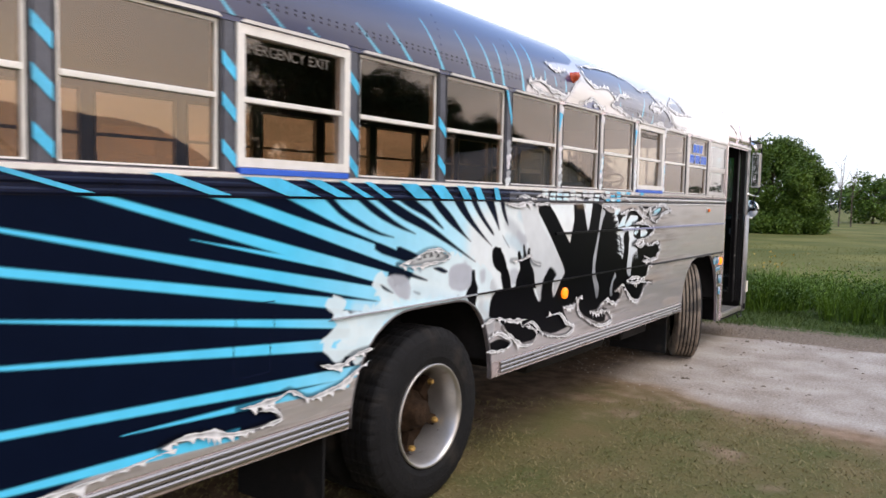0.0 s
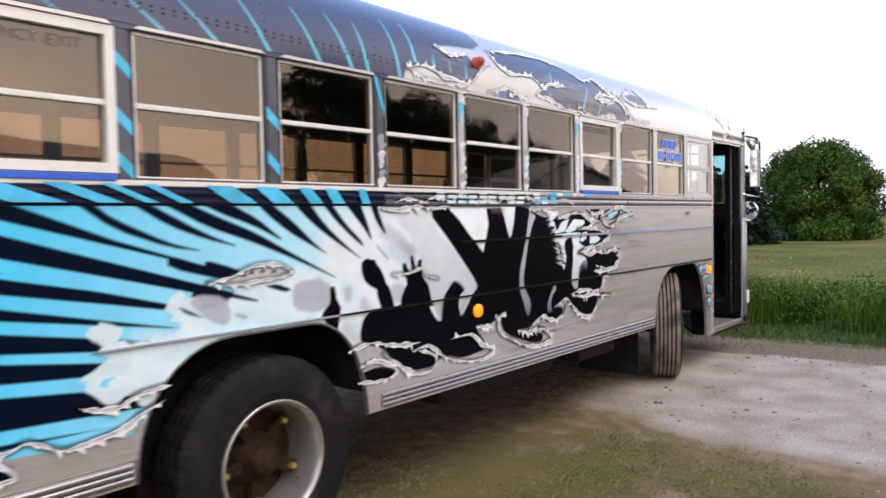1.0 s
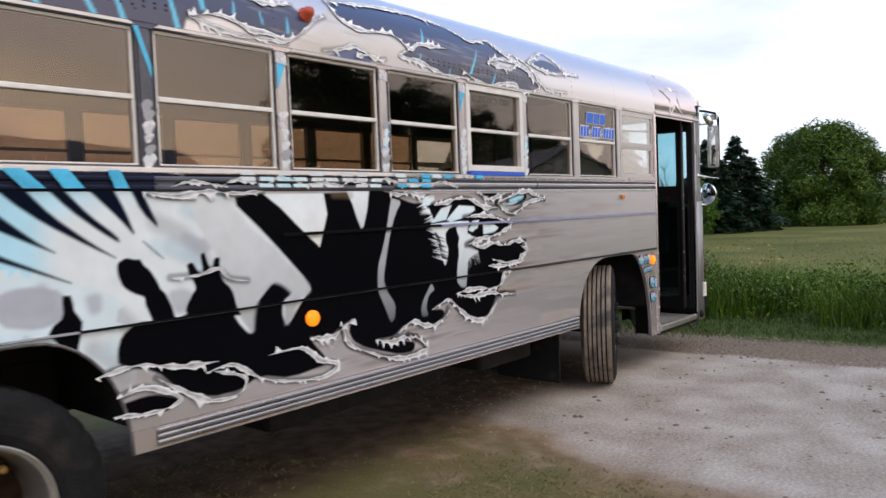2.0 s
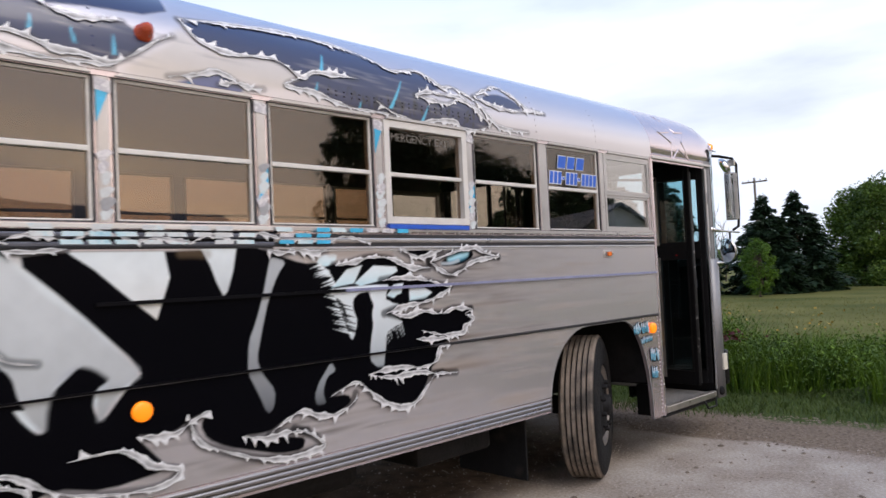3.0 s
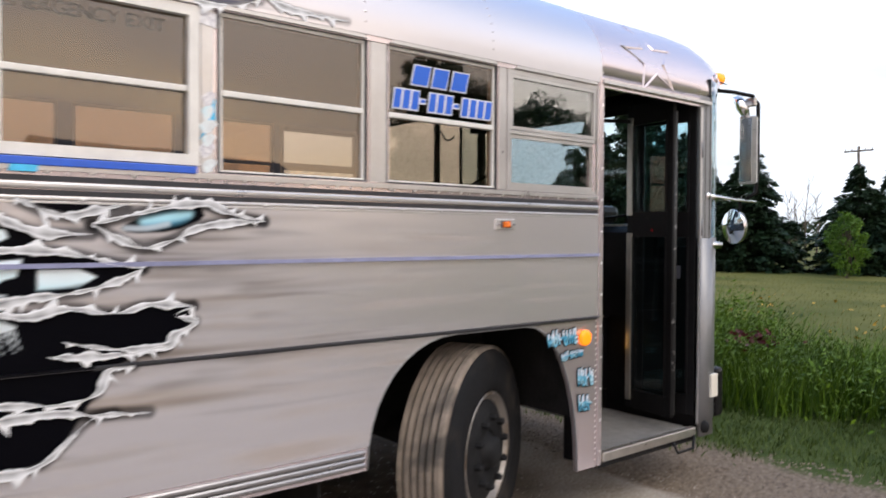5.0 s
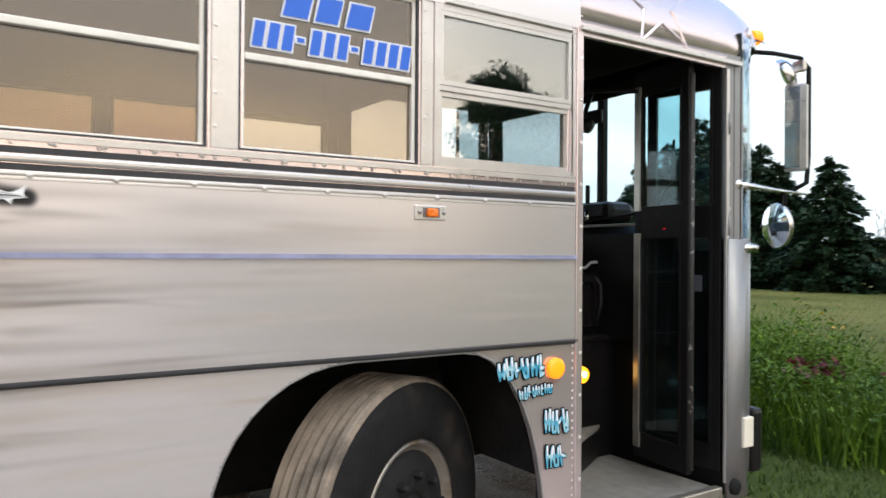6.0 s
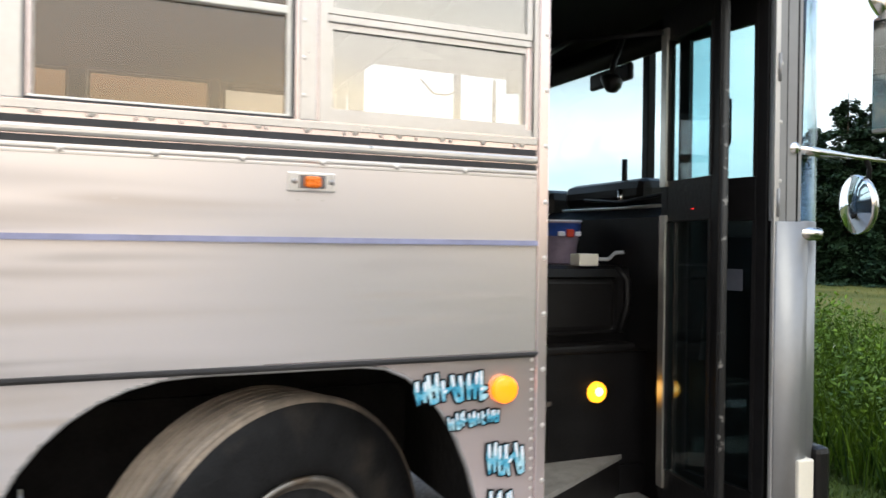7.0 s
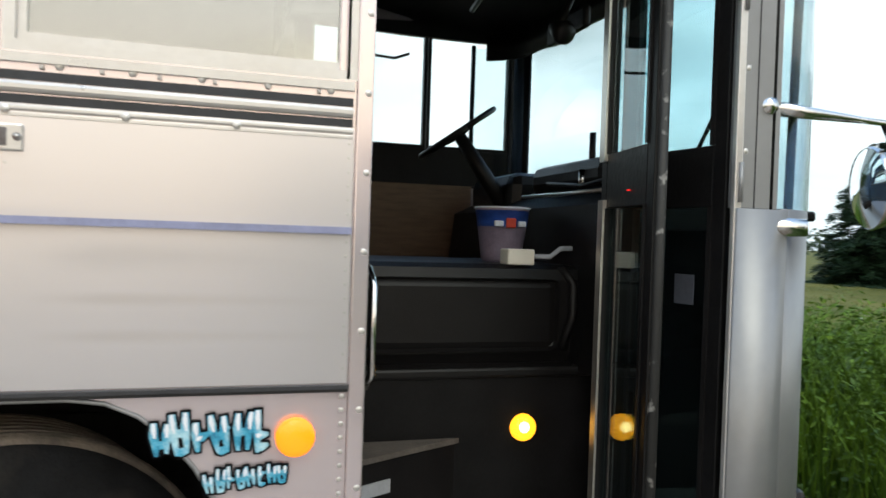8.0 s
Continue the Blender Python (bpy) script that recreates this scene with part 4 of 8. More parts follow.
# pillars between the near windows, each with its cap
for i in range(1, 15):
    y1 = near_windows[i][0]
    a, b = (y1, y1 + 0.084)
    if i == 1:
        a, b = y1 - 0.02, 8.925
    if i in (2, 3):
        b = near_windows[i - 1][0] - 0.622 + (0.012 if i == 3 else -0.024)
    part("pillar", boxed(X0 - 0.06, X0 - 0.012, a, b, SILL - 0.01, HEAD + 0.005, 0.004), "silver" if i < 8 else "pillar_dark", bus)
    part("pillar_cap", boxed(X0 - 0.02, X0 - 0.004, a + 0.018, b - 0.018, SILL, HEAD, 0.004), "silver_trim" if i < 8 else "pillar_dark", bus)
    # drip rail above each window
    part("drip_rail", prism([(y1 - 0.62, HEAD + 0.004), (y1 - 0.002, HEAD + 0.004), (y1 - 0.02, HEAD + 0.018), (y1 - 0.60, HEAD + 0.018)], X0 - 0.006, X0 + 0.010), "silver_trim", bus)
part("drip_rail", prism([(DOOR0 - 0.02, DOOR_TOP), (DOOR1 + 0.10, DOOR_TOP), (DOOR1 + 0.10, DOOR_TOP + 0.018), (DOOR0 - 0.02, DOOR_TOP + 0.018)], X0 - 0.006, X0 + 0.02), "silver_trim", bus)


# ---- rivets: rows along panels, posts and roof bows ----
def rivets(spots, r=0.006, material="silver_trim"):
    bm = bmesh.new()
    for y, z, lift in spots:
        x, y, z = side_point(y, z, lift)
        top = bm.verts.new((x + r * 0.6, y, z))
        foot = [bm.verts.new((x, y + r * math.cos(a), z + r * math.sin(a))) for a in (k * math.pi / 3 for k in range(6))]
        for k in range(6):
            bm.faces.new((top, foot[k], foot[(k + 1) % 6]))
    bmesh.ops.recalc_face_normals(bm, faces=bm.faces[:])
    return tagged(part("rivets", bm, material, bus, smooth=True), kind="stuff")


rivets([(8.912, 0.36 + 0.03 * k, 0.0) for k in range(44) if abs(0.36 + 0.03 * k - LAP) > 0.02], 0.006)
rivets([(DOOR0 - 0.012, 0.40 + 0.17 * k, 0.004) for k in range(12)] + [(9.918, 0.44 + 0.21 * k, 0.0) for k in range(9)], 0.008)
rivets([(TAIL + 0.1 + 0.13 * k, 1.7605, -0.002) for k in range(80)] + [(TAIL + 0.1 + 0.21 * k, RAIL_FOOT - 0.018, 0.006) for k in range(37, 49)], 0.009, "silver_trim")
for k in range(46):
    y = 4.12 + 0.105 * k
    part("rail_spacer", boxed(X0 - 0.006, X0 + 0.003, y - 0.004, y + 0.004, 1.752, 1.760, 0.001), "grey_frame", bus)
rivets([(6.02, 0.70 + 0.03 * k, 0.001) for k in range(5)] + [(7.75, LAP + 0.03 + 0.1 * k, 0.0) for k in range(5)], 0.005)
rivets([(y, 2.44 + 0.04 * j, 0.004) for y in (3.2, 3.91, 4.62) for j in range(7)], 0.005, "navy_roof")
rivets([(y, 2.44 + 0.04 * j, 0.004) for y in (7.44, 8.15, 8.95) for j in range(7)], 0.005, "silver")
rivets([(TAIL + 0.1 + 0.05 * k, z, 0.003) for k in range(110) for z in (2.455, 2.475)], 0.0065, "black")
rivets([(5.75 + 0.05 * k, z, 0.003) for k in range(22) for z in (2.45, 2.472)], 0.006, "black")
rivets([(y - 0.30 + 0.02, z, -0.003) for i in (2, 3) for y in [near_windows[i][0] + 0.31] for z in (1.85, 1.95, 2.05, 2.15, 2.25, 2.33)], 0.006)

# ---- mural ----
from mathutils.geometry import delaunay_2d_cdt

RAYS = [
    (1.43, 1.788, 0.030, 2.90, 1.369, 0.074),
    (1.05, 1.739, 0.018, 2.43, 1.380, 0.058),
    (1.63, 1.526, 0.001, 2.30, 1.394, 0.028),
    (0.97, 1.576, 0.013, 2.44, 1.273, 0.061),
    (0.96, 1.451, 0.029, 2.44, 1.198, 0.049),
    (0.96, 1.300, 0.007, 2.44, 1.103, 0.042),
    (0.96, 1.155, 0.014, 2.44, 1.007, 0.056),
    (0.95, 0.947, 0.026, 2.34, 0.868, 0.053),
    (1.35, 0.848, 0.002, 2.15, 0.823, 0.040),
    (0.95, 0.765, 0.023, 1.50, 0.742, 0.042),
]
BURST = [(2.45, 1.0), (2.6, 1.12), (2.75, 1.2), (2.95, 1.26), (3.15, 1.34), (3.35, 1.40), (3.6, 1.45), (3.85, 1.55), (4.0, 1.67), (4.29, 1.67), (4.67, 1.31), (4.76, 1.12), (4.38, 1.01), (3.6, 0.92), (3.52, 1.1), (2.87, 1.12), (2.73, 1.02), (2.6, 0.95)]
DARK_REAR = [(3.75, 0.97), (3.75, 1.03), (3.77, 1.09), (3.84, 1.14), (3.94, 1.13), (4.05, 1.13), (4.13, 1.2), (4.2, 1.21), (4.28, 1.17), (4.32, 1.08), (4.38, 1.01), (4.41, 1.01), (4.4, 1.12), (4.47, 1.18), (4.54, 1.24), (4.62, 1.24), (4.67, 1.18), (4.59, 1.14), (4.58, 1.07), (4.61, 1.01), (4.72, 1.14), (4.78, 1.19), (4.51, 1.47), (4.31, 1.65), (4.48, 1.67), (4.66, 1.67), (5.01, 1.67), (5.3, 1.69), (5.38, 1.66), (5.56, 1.605)]
DARK_FRONT = [
    (5.65, 1.608), (5.74, 1.595), (5.86, 1.612), (5.98, 1.636), (6.11, 1.624), (6.24, 1.577), (6.38, 1.564), (6.26, 1.541), (6.16, 1.515), (6.04, 1.506), (6.17, 1.518), (6.32, 1.508), (6.55, 1.451), (6.47, 1.408), (6.34, 1.377), (6.19, 1.362), (6.09, 1.331), (6.20, 1.313), (6.32, 1.331), (6.46, 1.309), (6.58, 1.33), (6.72, 1.31), (6.73, 1.259), (6.65, 1.205), (6.52, 1.147), (6.46, 1.127), (6.41, 1.052), (6.37, 0.984), (6.32, 0.905), (6.25, 0.848), (6.14, 0.831), (6.01, 0.883), (5.92, 0.951), (5.85, 1.001), (5.77, 0.986), (5.68, 0.954), (5.80, 0.95),
    (5.82, 0.907), (5.72, 0.865), (5.62, 0.878), (5.52, 0.916), (5.43, 0.888), (5.34, 0.842), (5.20, 0.853), (5.33, 0.816), (5.44, 0.808), (5.54, 0.783), (5.52, 0.729), (5.39, 0.735), (5.28, 0.768), (5.13, 0.817), (5.04, 0.867), (5.01, 0.931), (5.05, 0.99), (4.97, 0.966), (4.90, 0.926), (4.81, 0.928), (4.74, 0.941),
    (4.78, 0.89), (4.88, 0.78), (4.61, 0.75), (4.43, 0.8), (4.32, 0.75), (4.16, 0.75), (4.01, 0.82), (3.91, 0.92)]
EYE_HOLE = [(6.48, 1.589), (6.62, 1.655), (6.75, 1.672), (6.775, 1.624), (6.66, 1.573), (6.51, 1.566)]
SMALL_HOLE = [(6.19, 1.672), (6.25, 1.648), (6.33, 1.628), (6.42, 1.646), (6.41, 1.668)]
FAN = [(1.97, 1.735), (2.07, 1.70), (2.25, 1.632), (2.46, 1.552), (2.87, 1.422), (3.05, 1.36), (3.6, 1.3), (4.2, 1.5), (4.3, 1.73), (2.0, 1.745)]
GAPS = {
    'a': [(2.61, 1.73), (2.65, 1.70), (2.86, 1.595), (3.11, 1.515), (3.33, 1.43), (3.65, 1.297), (3.33, 1.455), (3.11, 1.565), (2.95, 1.625), (2.74, 1.71), (2.70, 1.73)],
    'b': [(2.46, 1.73), (2.50, 1.71), (2.69, 1.60), (2.86, 1.54), (3.04, 1.497), (2.86, 1.565), (2.69, 1.65), (2.59, 1.70), (2.54, 1.73)],
    'c': [(2.76, 1.73), (2.80, 1.71), (2.93, 1.65), (3.10, 1.595), (3.29, 1.508), (3.13, 1.625), (3.0, 1.685), (2.93, 1.73)],
    'd': [(3.09, 1.73), (3.17, 1.65), (3.30, 1.56), (3.46, 1.48), (3.55, 1.438), (3.46, 1.50), (3.33, 1.61), (3.21, 1.69), (3.17, 1.73)],
    'e': [(3.31, 1.73), (3.38, 1.65), (3.50, 1.56), (3.67, 1.46), (3.79, 1.398), (3.67, 1.48), (3.53, 1.59), (3.43, 1.70), (3.41, 1.73)],
    'f': [(3.48, 1.73), (3.59, 1.615), (3.71, 1.52), (3.79, 1.468), (3.78, 1.50), (3.67, 1.59), (3.57, 1.70), (3.55, 1.73)],
    'g': [(3.63, 1.73), (3.71, 1.65), (3.79, 1.57), (3.86, 1.488), (3.82, 1.60), (3.77, 1.70), (3.755, 1.73)],
    'h': [(3.83, 1.72), (3.89, 1.59), (3.97, 1.515), (3.90, 1.67), (3.88, 1.72)],
    'i': [(3.875, 1.485), (3.93, 1.425), (3.985, 1.385), (3.94, 1.432)],
    'j': [(2.26, 1.73), (2.30, 1.705), (2.46, 1.592), (2.69, 1.512), (2.86, 1.488), (2.69, 1.532), (2.46, 1.635), (2.40, 1.68), (2.33, 1.73)],
    'k': [(2.68, 1.482), (2.87, 1.422), (3.05, 1.36), (2.95, 1.358), (2.68, 1.43)],
    'l': [(2.85, 1.455), (2.98, 1.415), (3.05, 1.388), (2.98, 1.378), (2.85, 1.405)],
    'm': [(3.15, 1.318), (3.23, 1.322), (3.315, 1.288), (3.27, 1.278)],
    'n': [(2.84, 1.345), (3.12, 1.258), (3.11, 1.248), (2.84, 1.315)],
    'o': [(2.99, 1.212), (3.06, 1.192), (3.05, 1.178), (3.0, 1.195)],
    'p': [(2.72, 1.27), (2.79, 1.235), (2.84, 1.205), (2.75, 1.235)],
}
# where rays cross the foot of the belt
CROSSINGS = [(2.10, 2.29), (2.40, 2.50), (2.59, 2.65), (2.74, 2.80), (2.985, 3.12), (3.21, 3.33), (3.43, 3.51), (3.575, 3.655), (3.775, 3.835)]
WHITE = {
    'wedge_a': [(4.5, 1.67), (4.88, 1.67), (4.9, 1.56), (4.84, 1.39), (4.71, 1.5), (4.6, 1.6)],
    'wedge_b': [(5.04, 1.68), (5.21, 1.68), (5.19, 1.58), (5.16, 1.49), (5.14, 1.47), (5.11, 1.53), (5.08, 1.61)],
    'body': [(4.09, 1.66), (4.29, 1.66), (4.4, 1.53), (4.54, 1.4), (4.67, 1.29), (4.78, 1.18), (4.68, 1.12), (4.6, 1.0), (4.59, 1.11), (4.65, 1.17), (4.59, 1.22), (4.53, 1.24), (4.46, 1.2), (4.42, 1.1), (4.41, 1.0), (4.35, 1.07), (4.31, 1.18), (4.27, 1.26), (4.24, 1.37), (4.16, 1.5)],
    'streak': [(5.385, 1.641), (5.467, 1.617), (5.415, 1.553), (5.363, 1.442), (5.327, 1.318), (5.292, 1.18), (5.313, 1.115), (5.383, 1.027), (5.372, 0.949), (5.339, 0.922), (5.287, 1.04), (5.244, 1.123), (5.255, 1.261), (5.297, 1.351), (5.34, 1.475), (5.367, 1.585)],
    'low': [(5.70, 1.12), (5.73, 1.075), (5.672, 1.05), (5.645, 0.98), (5.665, 0.92), (5.608, 0.92), (5.598, 0.97), (5.625, 1.03), (5.66, 1.07)],
    'pool': [(5.657, 1.642), (5.767, 1.652), (5.753, 1.608), (5.694, 1.585), (5.637, 1.602)],
    'shard_a': [(5.82, 1.569), (5.921, 1.589), (5.863, 1.498), (5.722, 1.481)],
    'shard_b': [(5.994, 1.585), (6.152, 1.576), (6.16, 1.552), (6.08, 1.512), (5.902, 1.482), (5.868, 1.498), (5.92, 1.535)],
    'mass': [(5.731, 1.478), (6.019, 1.485), (6.103, 1.482), (6.064, 1.417), (6.126, 1.376), (6.198, 1.39), (6.094, 1.345), (6.149, 1.299), (6.189, 1.276), (6.116, 1.256), (6.065, 1.23), (6.058, 1.164), (6.044, 1.094), (6.036, 1.047), (5.991, 1.06), (5.947, 1.103), (5.956, 1.188), (5.979, 1.28), (5.972, 1.334), (5.988, 1.38), (5.966, 1.42), (5.959, 1.454), (5.887, 1.444), (5.852, 1.415), (5.851, 1.362), (5.878, 1.308), (5.845, 1.212), (5.821, 1.229), (5.809, 1.349), (5.783, 1.402), (5.711, 1.455)],
    'shard_c': [(6.127, 1.48), (6.199, 1.487), (6.182, 1.431), (6.126, 1.408), (6.079, 1.425), (6.111, 1.456)],
    'shard_d': [(6.24, 1.454), (6.359, 1.452), (6.412, 1.426), (6.359, 1.393), (6.239, 1.388)],
}
EYE = [(6.542, 1.595), (6.639, 1.645), (6.728, 1.656), (6.708, 1.61), (6.58, 1.584)]
BLACK = {
    'claw': [(6.126, 1.408), (6.182, 1.431), (6.19, 1.455), (6.222, 1.46), (6.24, 1.40), (6.175, 1.365), (6.075, 1.402), (6.07, 1.418)],
    'post': [(3.77, 1.34), (3.77, 1.39), (3.81, 1.41), (3.87, 1.4), (3.91, 1.35), (3.94, 1.3), (3.99, 1.21), (4.03, 1.11), (3.91, 1.11), (3.88, 1.24), (3.83, 1.26), (3.79, 1.29)],
    'flame': [(3.49, 1.14), (3.54, 1.19), (3.55, 1.28), (3.58, 1.28), (3.59, 1.22), (3.62, 1.17), (3.59, 1.0), (3.56, 1.04), (3.52, 1.1)],
    'fingers': [(4.06, 1.15), (4.12, 1.25), (4.08, 1.36), (4.11, 1.37), (4.16, 1.3), (4.15, 1.4), (4.17, 1.41), (4.21, 1.31), (4.22, 1.38), (4.25, 1.38), (4.25, 1.29), (4.31, 1.21), (4.35, 1.1)],
}
GREY = {
    'c': [(4.32, 1.32), (4.47, 1.34), (4.58, 1.25), (4.49, 1.19), (4.41, 1.14), (4.32, 1.21)],
    'd': [(4.06, 1.51), (4.18, 1.46), (4.23, 1.54), (4.24, 1.43), (4.15, 1.4), (4.07, 1.42)],
    'e': [(3.98, 1.25), (4.07, 1.26), (4.16, 1.19), (4.07, 1.15), (4.01, 1.15)],
    'f': [(3.33, 1.32), (3.43, 1.32), (3.49, 1.34), (3.53, 1.26), (3.47, 1.2), (3.33, 1.23)],
    'g': [(3.63, 1.27), (3.7, 1.28), (3.7, 1.2), (3.65, 1.19)],
}
TORN = {
    'i': [(3.65, 0.94), (3.83, 0.96), (4.02, 0.92), (4.21, 0.91)],
    'j': [(3.73, 0.84), (3.86, 0.86), (4.01, 0.78), (3.88, 0.75), (3.71, 0.77)],
    'k': [(3.91, 0.89), (4.01, 0.82), (4.16, 0.74), (4.3, 0.74), (4.34, 0.81), (4.18, 0.87)],
    'l': [(4.14, 0.87), (4.28, 0.88), (4.43, 0.79), (4.6, 0.74), (4.83, 0.72), (4.91, 0.77), (4.8, 0.81), (4.68, 0.89), (4.48, 0.89)],
    'n': [(4.0, 1.31), (4.13, 1.31), (4.23, 1.33), (4.29, 1.28), (4.39, 1.26)],
    'o': [(2.86, 1.352), (2.98, 1.376), (3.05, 1.402), (3.14, 1.418), (3.24, 1.410), (3.31, 1.374)],
    't': [(2.86, 1.350), (2.98, 1.336), (3.11, 1.344), (3.24, 1.352), (3.31, 1.372)],
    'p': [(3.89, 1.68), (4.04, 1.66), (4.19, 1.68), (4.35, 1.67), (4.5, 1.68)],
    'q': [(1.5, 0.765), (1.57, 0.779), (1.69, 0.771), (1.83, 0.735), (1.96, 0.732), (2.07, 0.741), (2.03, 0.79), (1.95, 0.80)],
    'r': [(1.855, 0.832), (1.984, 0.829), (2.065, 0.837), (2.126, 0.851), (2.223, 0.80), (2.302, 0.796), (2.471, 0.823), (2.533, 0.859), (2.64, 0.90)],
    's': [(2.30, 0.935), (2.38, 0.912), (2.447, 0.908), (2.537, 0.944), (2.67, 0.955)],
}
# the tear that ends the mural: side of the barbs, then the line
FRONT_TORN = [
    (-1, [(5.74, 1.589), (5.862, 1.606), (5.976, 1.628), (6.113, 1.616), (6.241, 1.569), (6.396, 1.564)]),
    (1, [(6.177, 1.677), (6.242, 1.643), (6.326, 1.622), (6.432, 1.648), (6.505, 1.663)]),
    (-1, [(6.042, 1.504), (6.175, 1.515), (6.325, 1.503), (6.467, 1.468), (6.56, 1.451)]),
    (-1, [(6.55, 1.448), (6.466, 1.408), (6.341, 1.377), (6.19, 1.362), (6.055, 1.331)]),
    (-1, [(6.094, 1.329), (6.205, 1.308), (6.323, 1.327), (6.465, 1.304), (6.578, 1.327), (6.726, 1.314)]),
    (-1, [(6.726, 1.314), (6.66, 1.285), (6.732, 1.259), (6.655, 1.214), (6.636, 1.185), (6.502, 1.182), (6.392, 1.201), (6.305, 1.224)]),
    (1, [(6.262, 1.18), (6.392, 1.169), (6.539, 1.168), (6.636, 1.181)]),
    (-1, [(6.524, 1.125), (6.446, 1.118), (6.412, 1.052), (6.32, 1.024), (6.154, 1.04), (6.028, 1.04), (5.924, 1.031)]),
    (1, [(5.924, 1.031), (6.074, 0.999), (6.286, 0.999), (6.39, 0.979), (6.576, 0.961)]),
    (-1, [(6.463, 0.974), (6.39, 0.965), (6.319, 0.905), (6.25, 0.848), (6.143, 0.831), (6.011, 0.883), (5.923, 0.951), (5.853, 1.001), (5.77, 0.986), (5.68, 0.954)]),
    (-1, [(5.845, 0.946), (5.82, 0.907), (5.72, 0.866), (5.618, 0.872), (5.514, 0.911), (5.428, 0.884), (5.345, 0.842)]),
    (-1, [(6.396, 1.596), (6.505, 1.624), (6.658, 1.662), (6.78, 1.672), (6.863, 1.64), (6.995, 1.614)]),
    (1, [(6.396, 1.596), (6.467, 1.554), (6.56, 1.519), (6.657, 1.546), (6.738, 1.587), (6.863, 1.607), (6.995, 1.614)]),
    (1, [(4.738, 0.936), (4.811, 0.922), (4.9, 0.921), (4.974, 0.958), (5.05, 0.99)]),
    (1, [(4.954, 0.99), (4.973, 0.922), (5.005, 0.858), (5.101, 0.81), (5.248, 0.751), (5.39, 0.714), (5.525, 0.711), (5.632, 0.732), (5.563, 0.795), (5.477, 0.835)]),
    (1, [(5.198, 0.853), (5.328, 0.821), (5.426, 0.828), (5.545, 0.815)]),
    (1, [(5.36, 1.672), (5.43, 1.655), (5.52, 1.668), (5.62, 1.655), (5.70, 1.672)]),
]
FIELD_FOOT = [(1.5, 0.765), (1.57, 0.779), (1.69, 0.771), (1.83, 0.735), (1.96, 0.732), (2.07, 0.741), (2.03, 0.79), (1.95, 0.80), (2.065, 0.837), (2.126, 0.851), (2.223, 0.80), (2.302, 0.796), (2.471, 0.823), (2.533, 0.859), (2.64, 0.90)]
SPLAT = {
    'hand': [(2.34, 1.2), (2.36, 1.23), (2.39, 1.23), (2.44, 1.23), (2.48, 1.19), (2.46, 1.16), (2.53, 1.12), (2.59, 1.08), (2.61, 1.04), (2.56, 1.0), (2.49, 1.0), (2.44, 1.03), (2.38, 1.0), (2.36, 0.97), (2.33, 0.99), (2.31, 1.03), (2.33, 1.05), (2.36, 1.06), (2.39, 1.08), (2.42, 1.1), (2.4, 1.15)],
    'palm': [(2.41, 1.15), (2.56, 1.15), (2.76, 1.19), (2.87, 1.14), (2.75, 1.06), (2.67, 0.94), (2.59, 0.9), (2.39, 0.94), (2.36, 0.97), (2.44, 1.02), (2.53, 1.02), (2.5, 1.1)],
    'mist': [(2.68, 1.3), (2.73, 1.33), (2.8, 1.3), (2.84, 1.24), (2.95, 1.25), (3.02, 1.33), (3.12, 1.34), (3.26, 1.37), (3.33, 1.4), (3.61, 1.33), (3.77, 1.24), (3.76, 1.11), (3.57, 1.12), (3.25, 1.16), (3.0, 1.17), (2.79, 1.16), (2.68, 1.21)],
}
SMUDGE = {
    'a': [(2.77, 1.28), (2.81, 1.31), (2.94, 1.29), (2.98, 1.21), (2.95, 1.16), (2.86, 1.19)],
    'b': [(3.31, 1.3), (3.41, 1.33), (3.56, 1.3), (3.56, 1.19), (3.46, 1.16), (3.32, 1.19)],
}
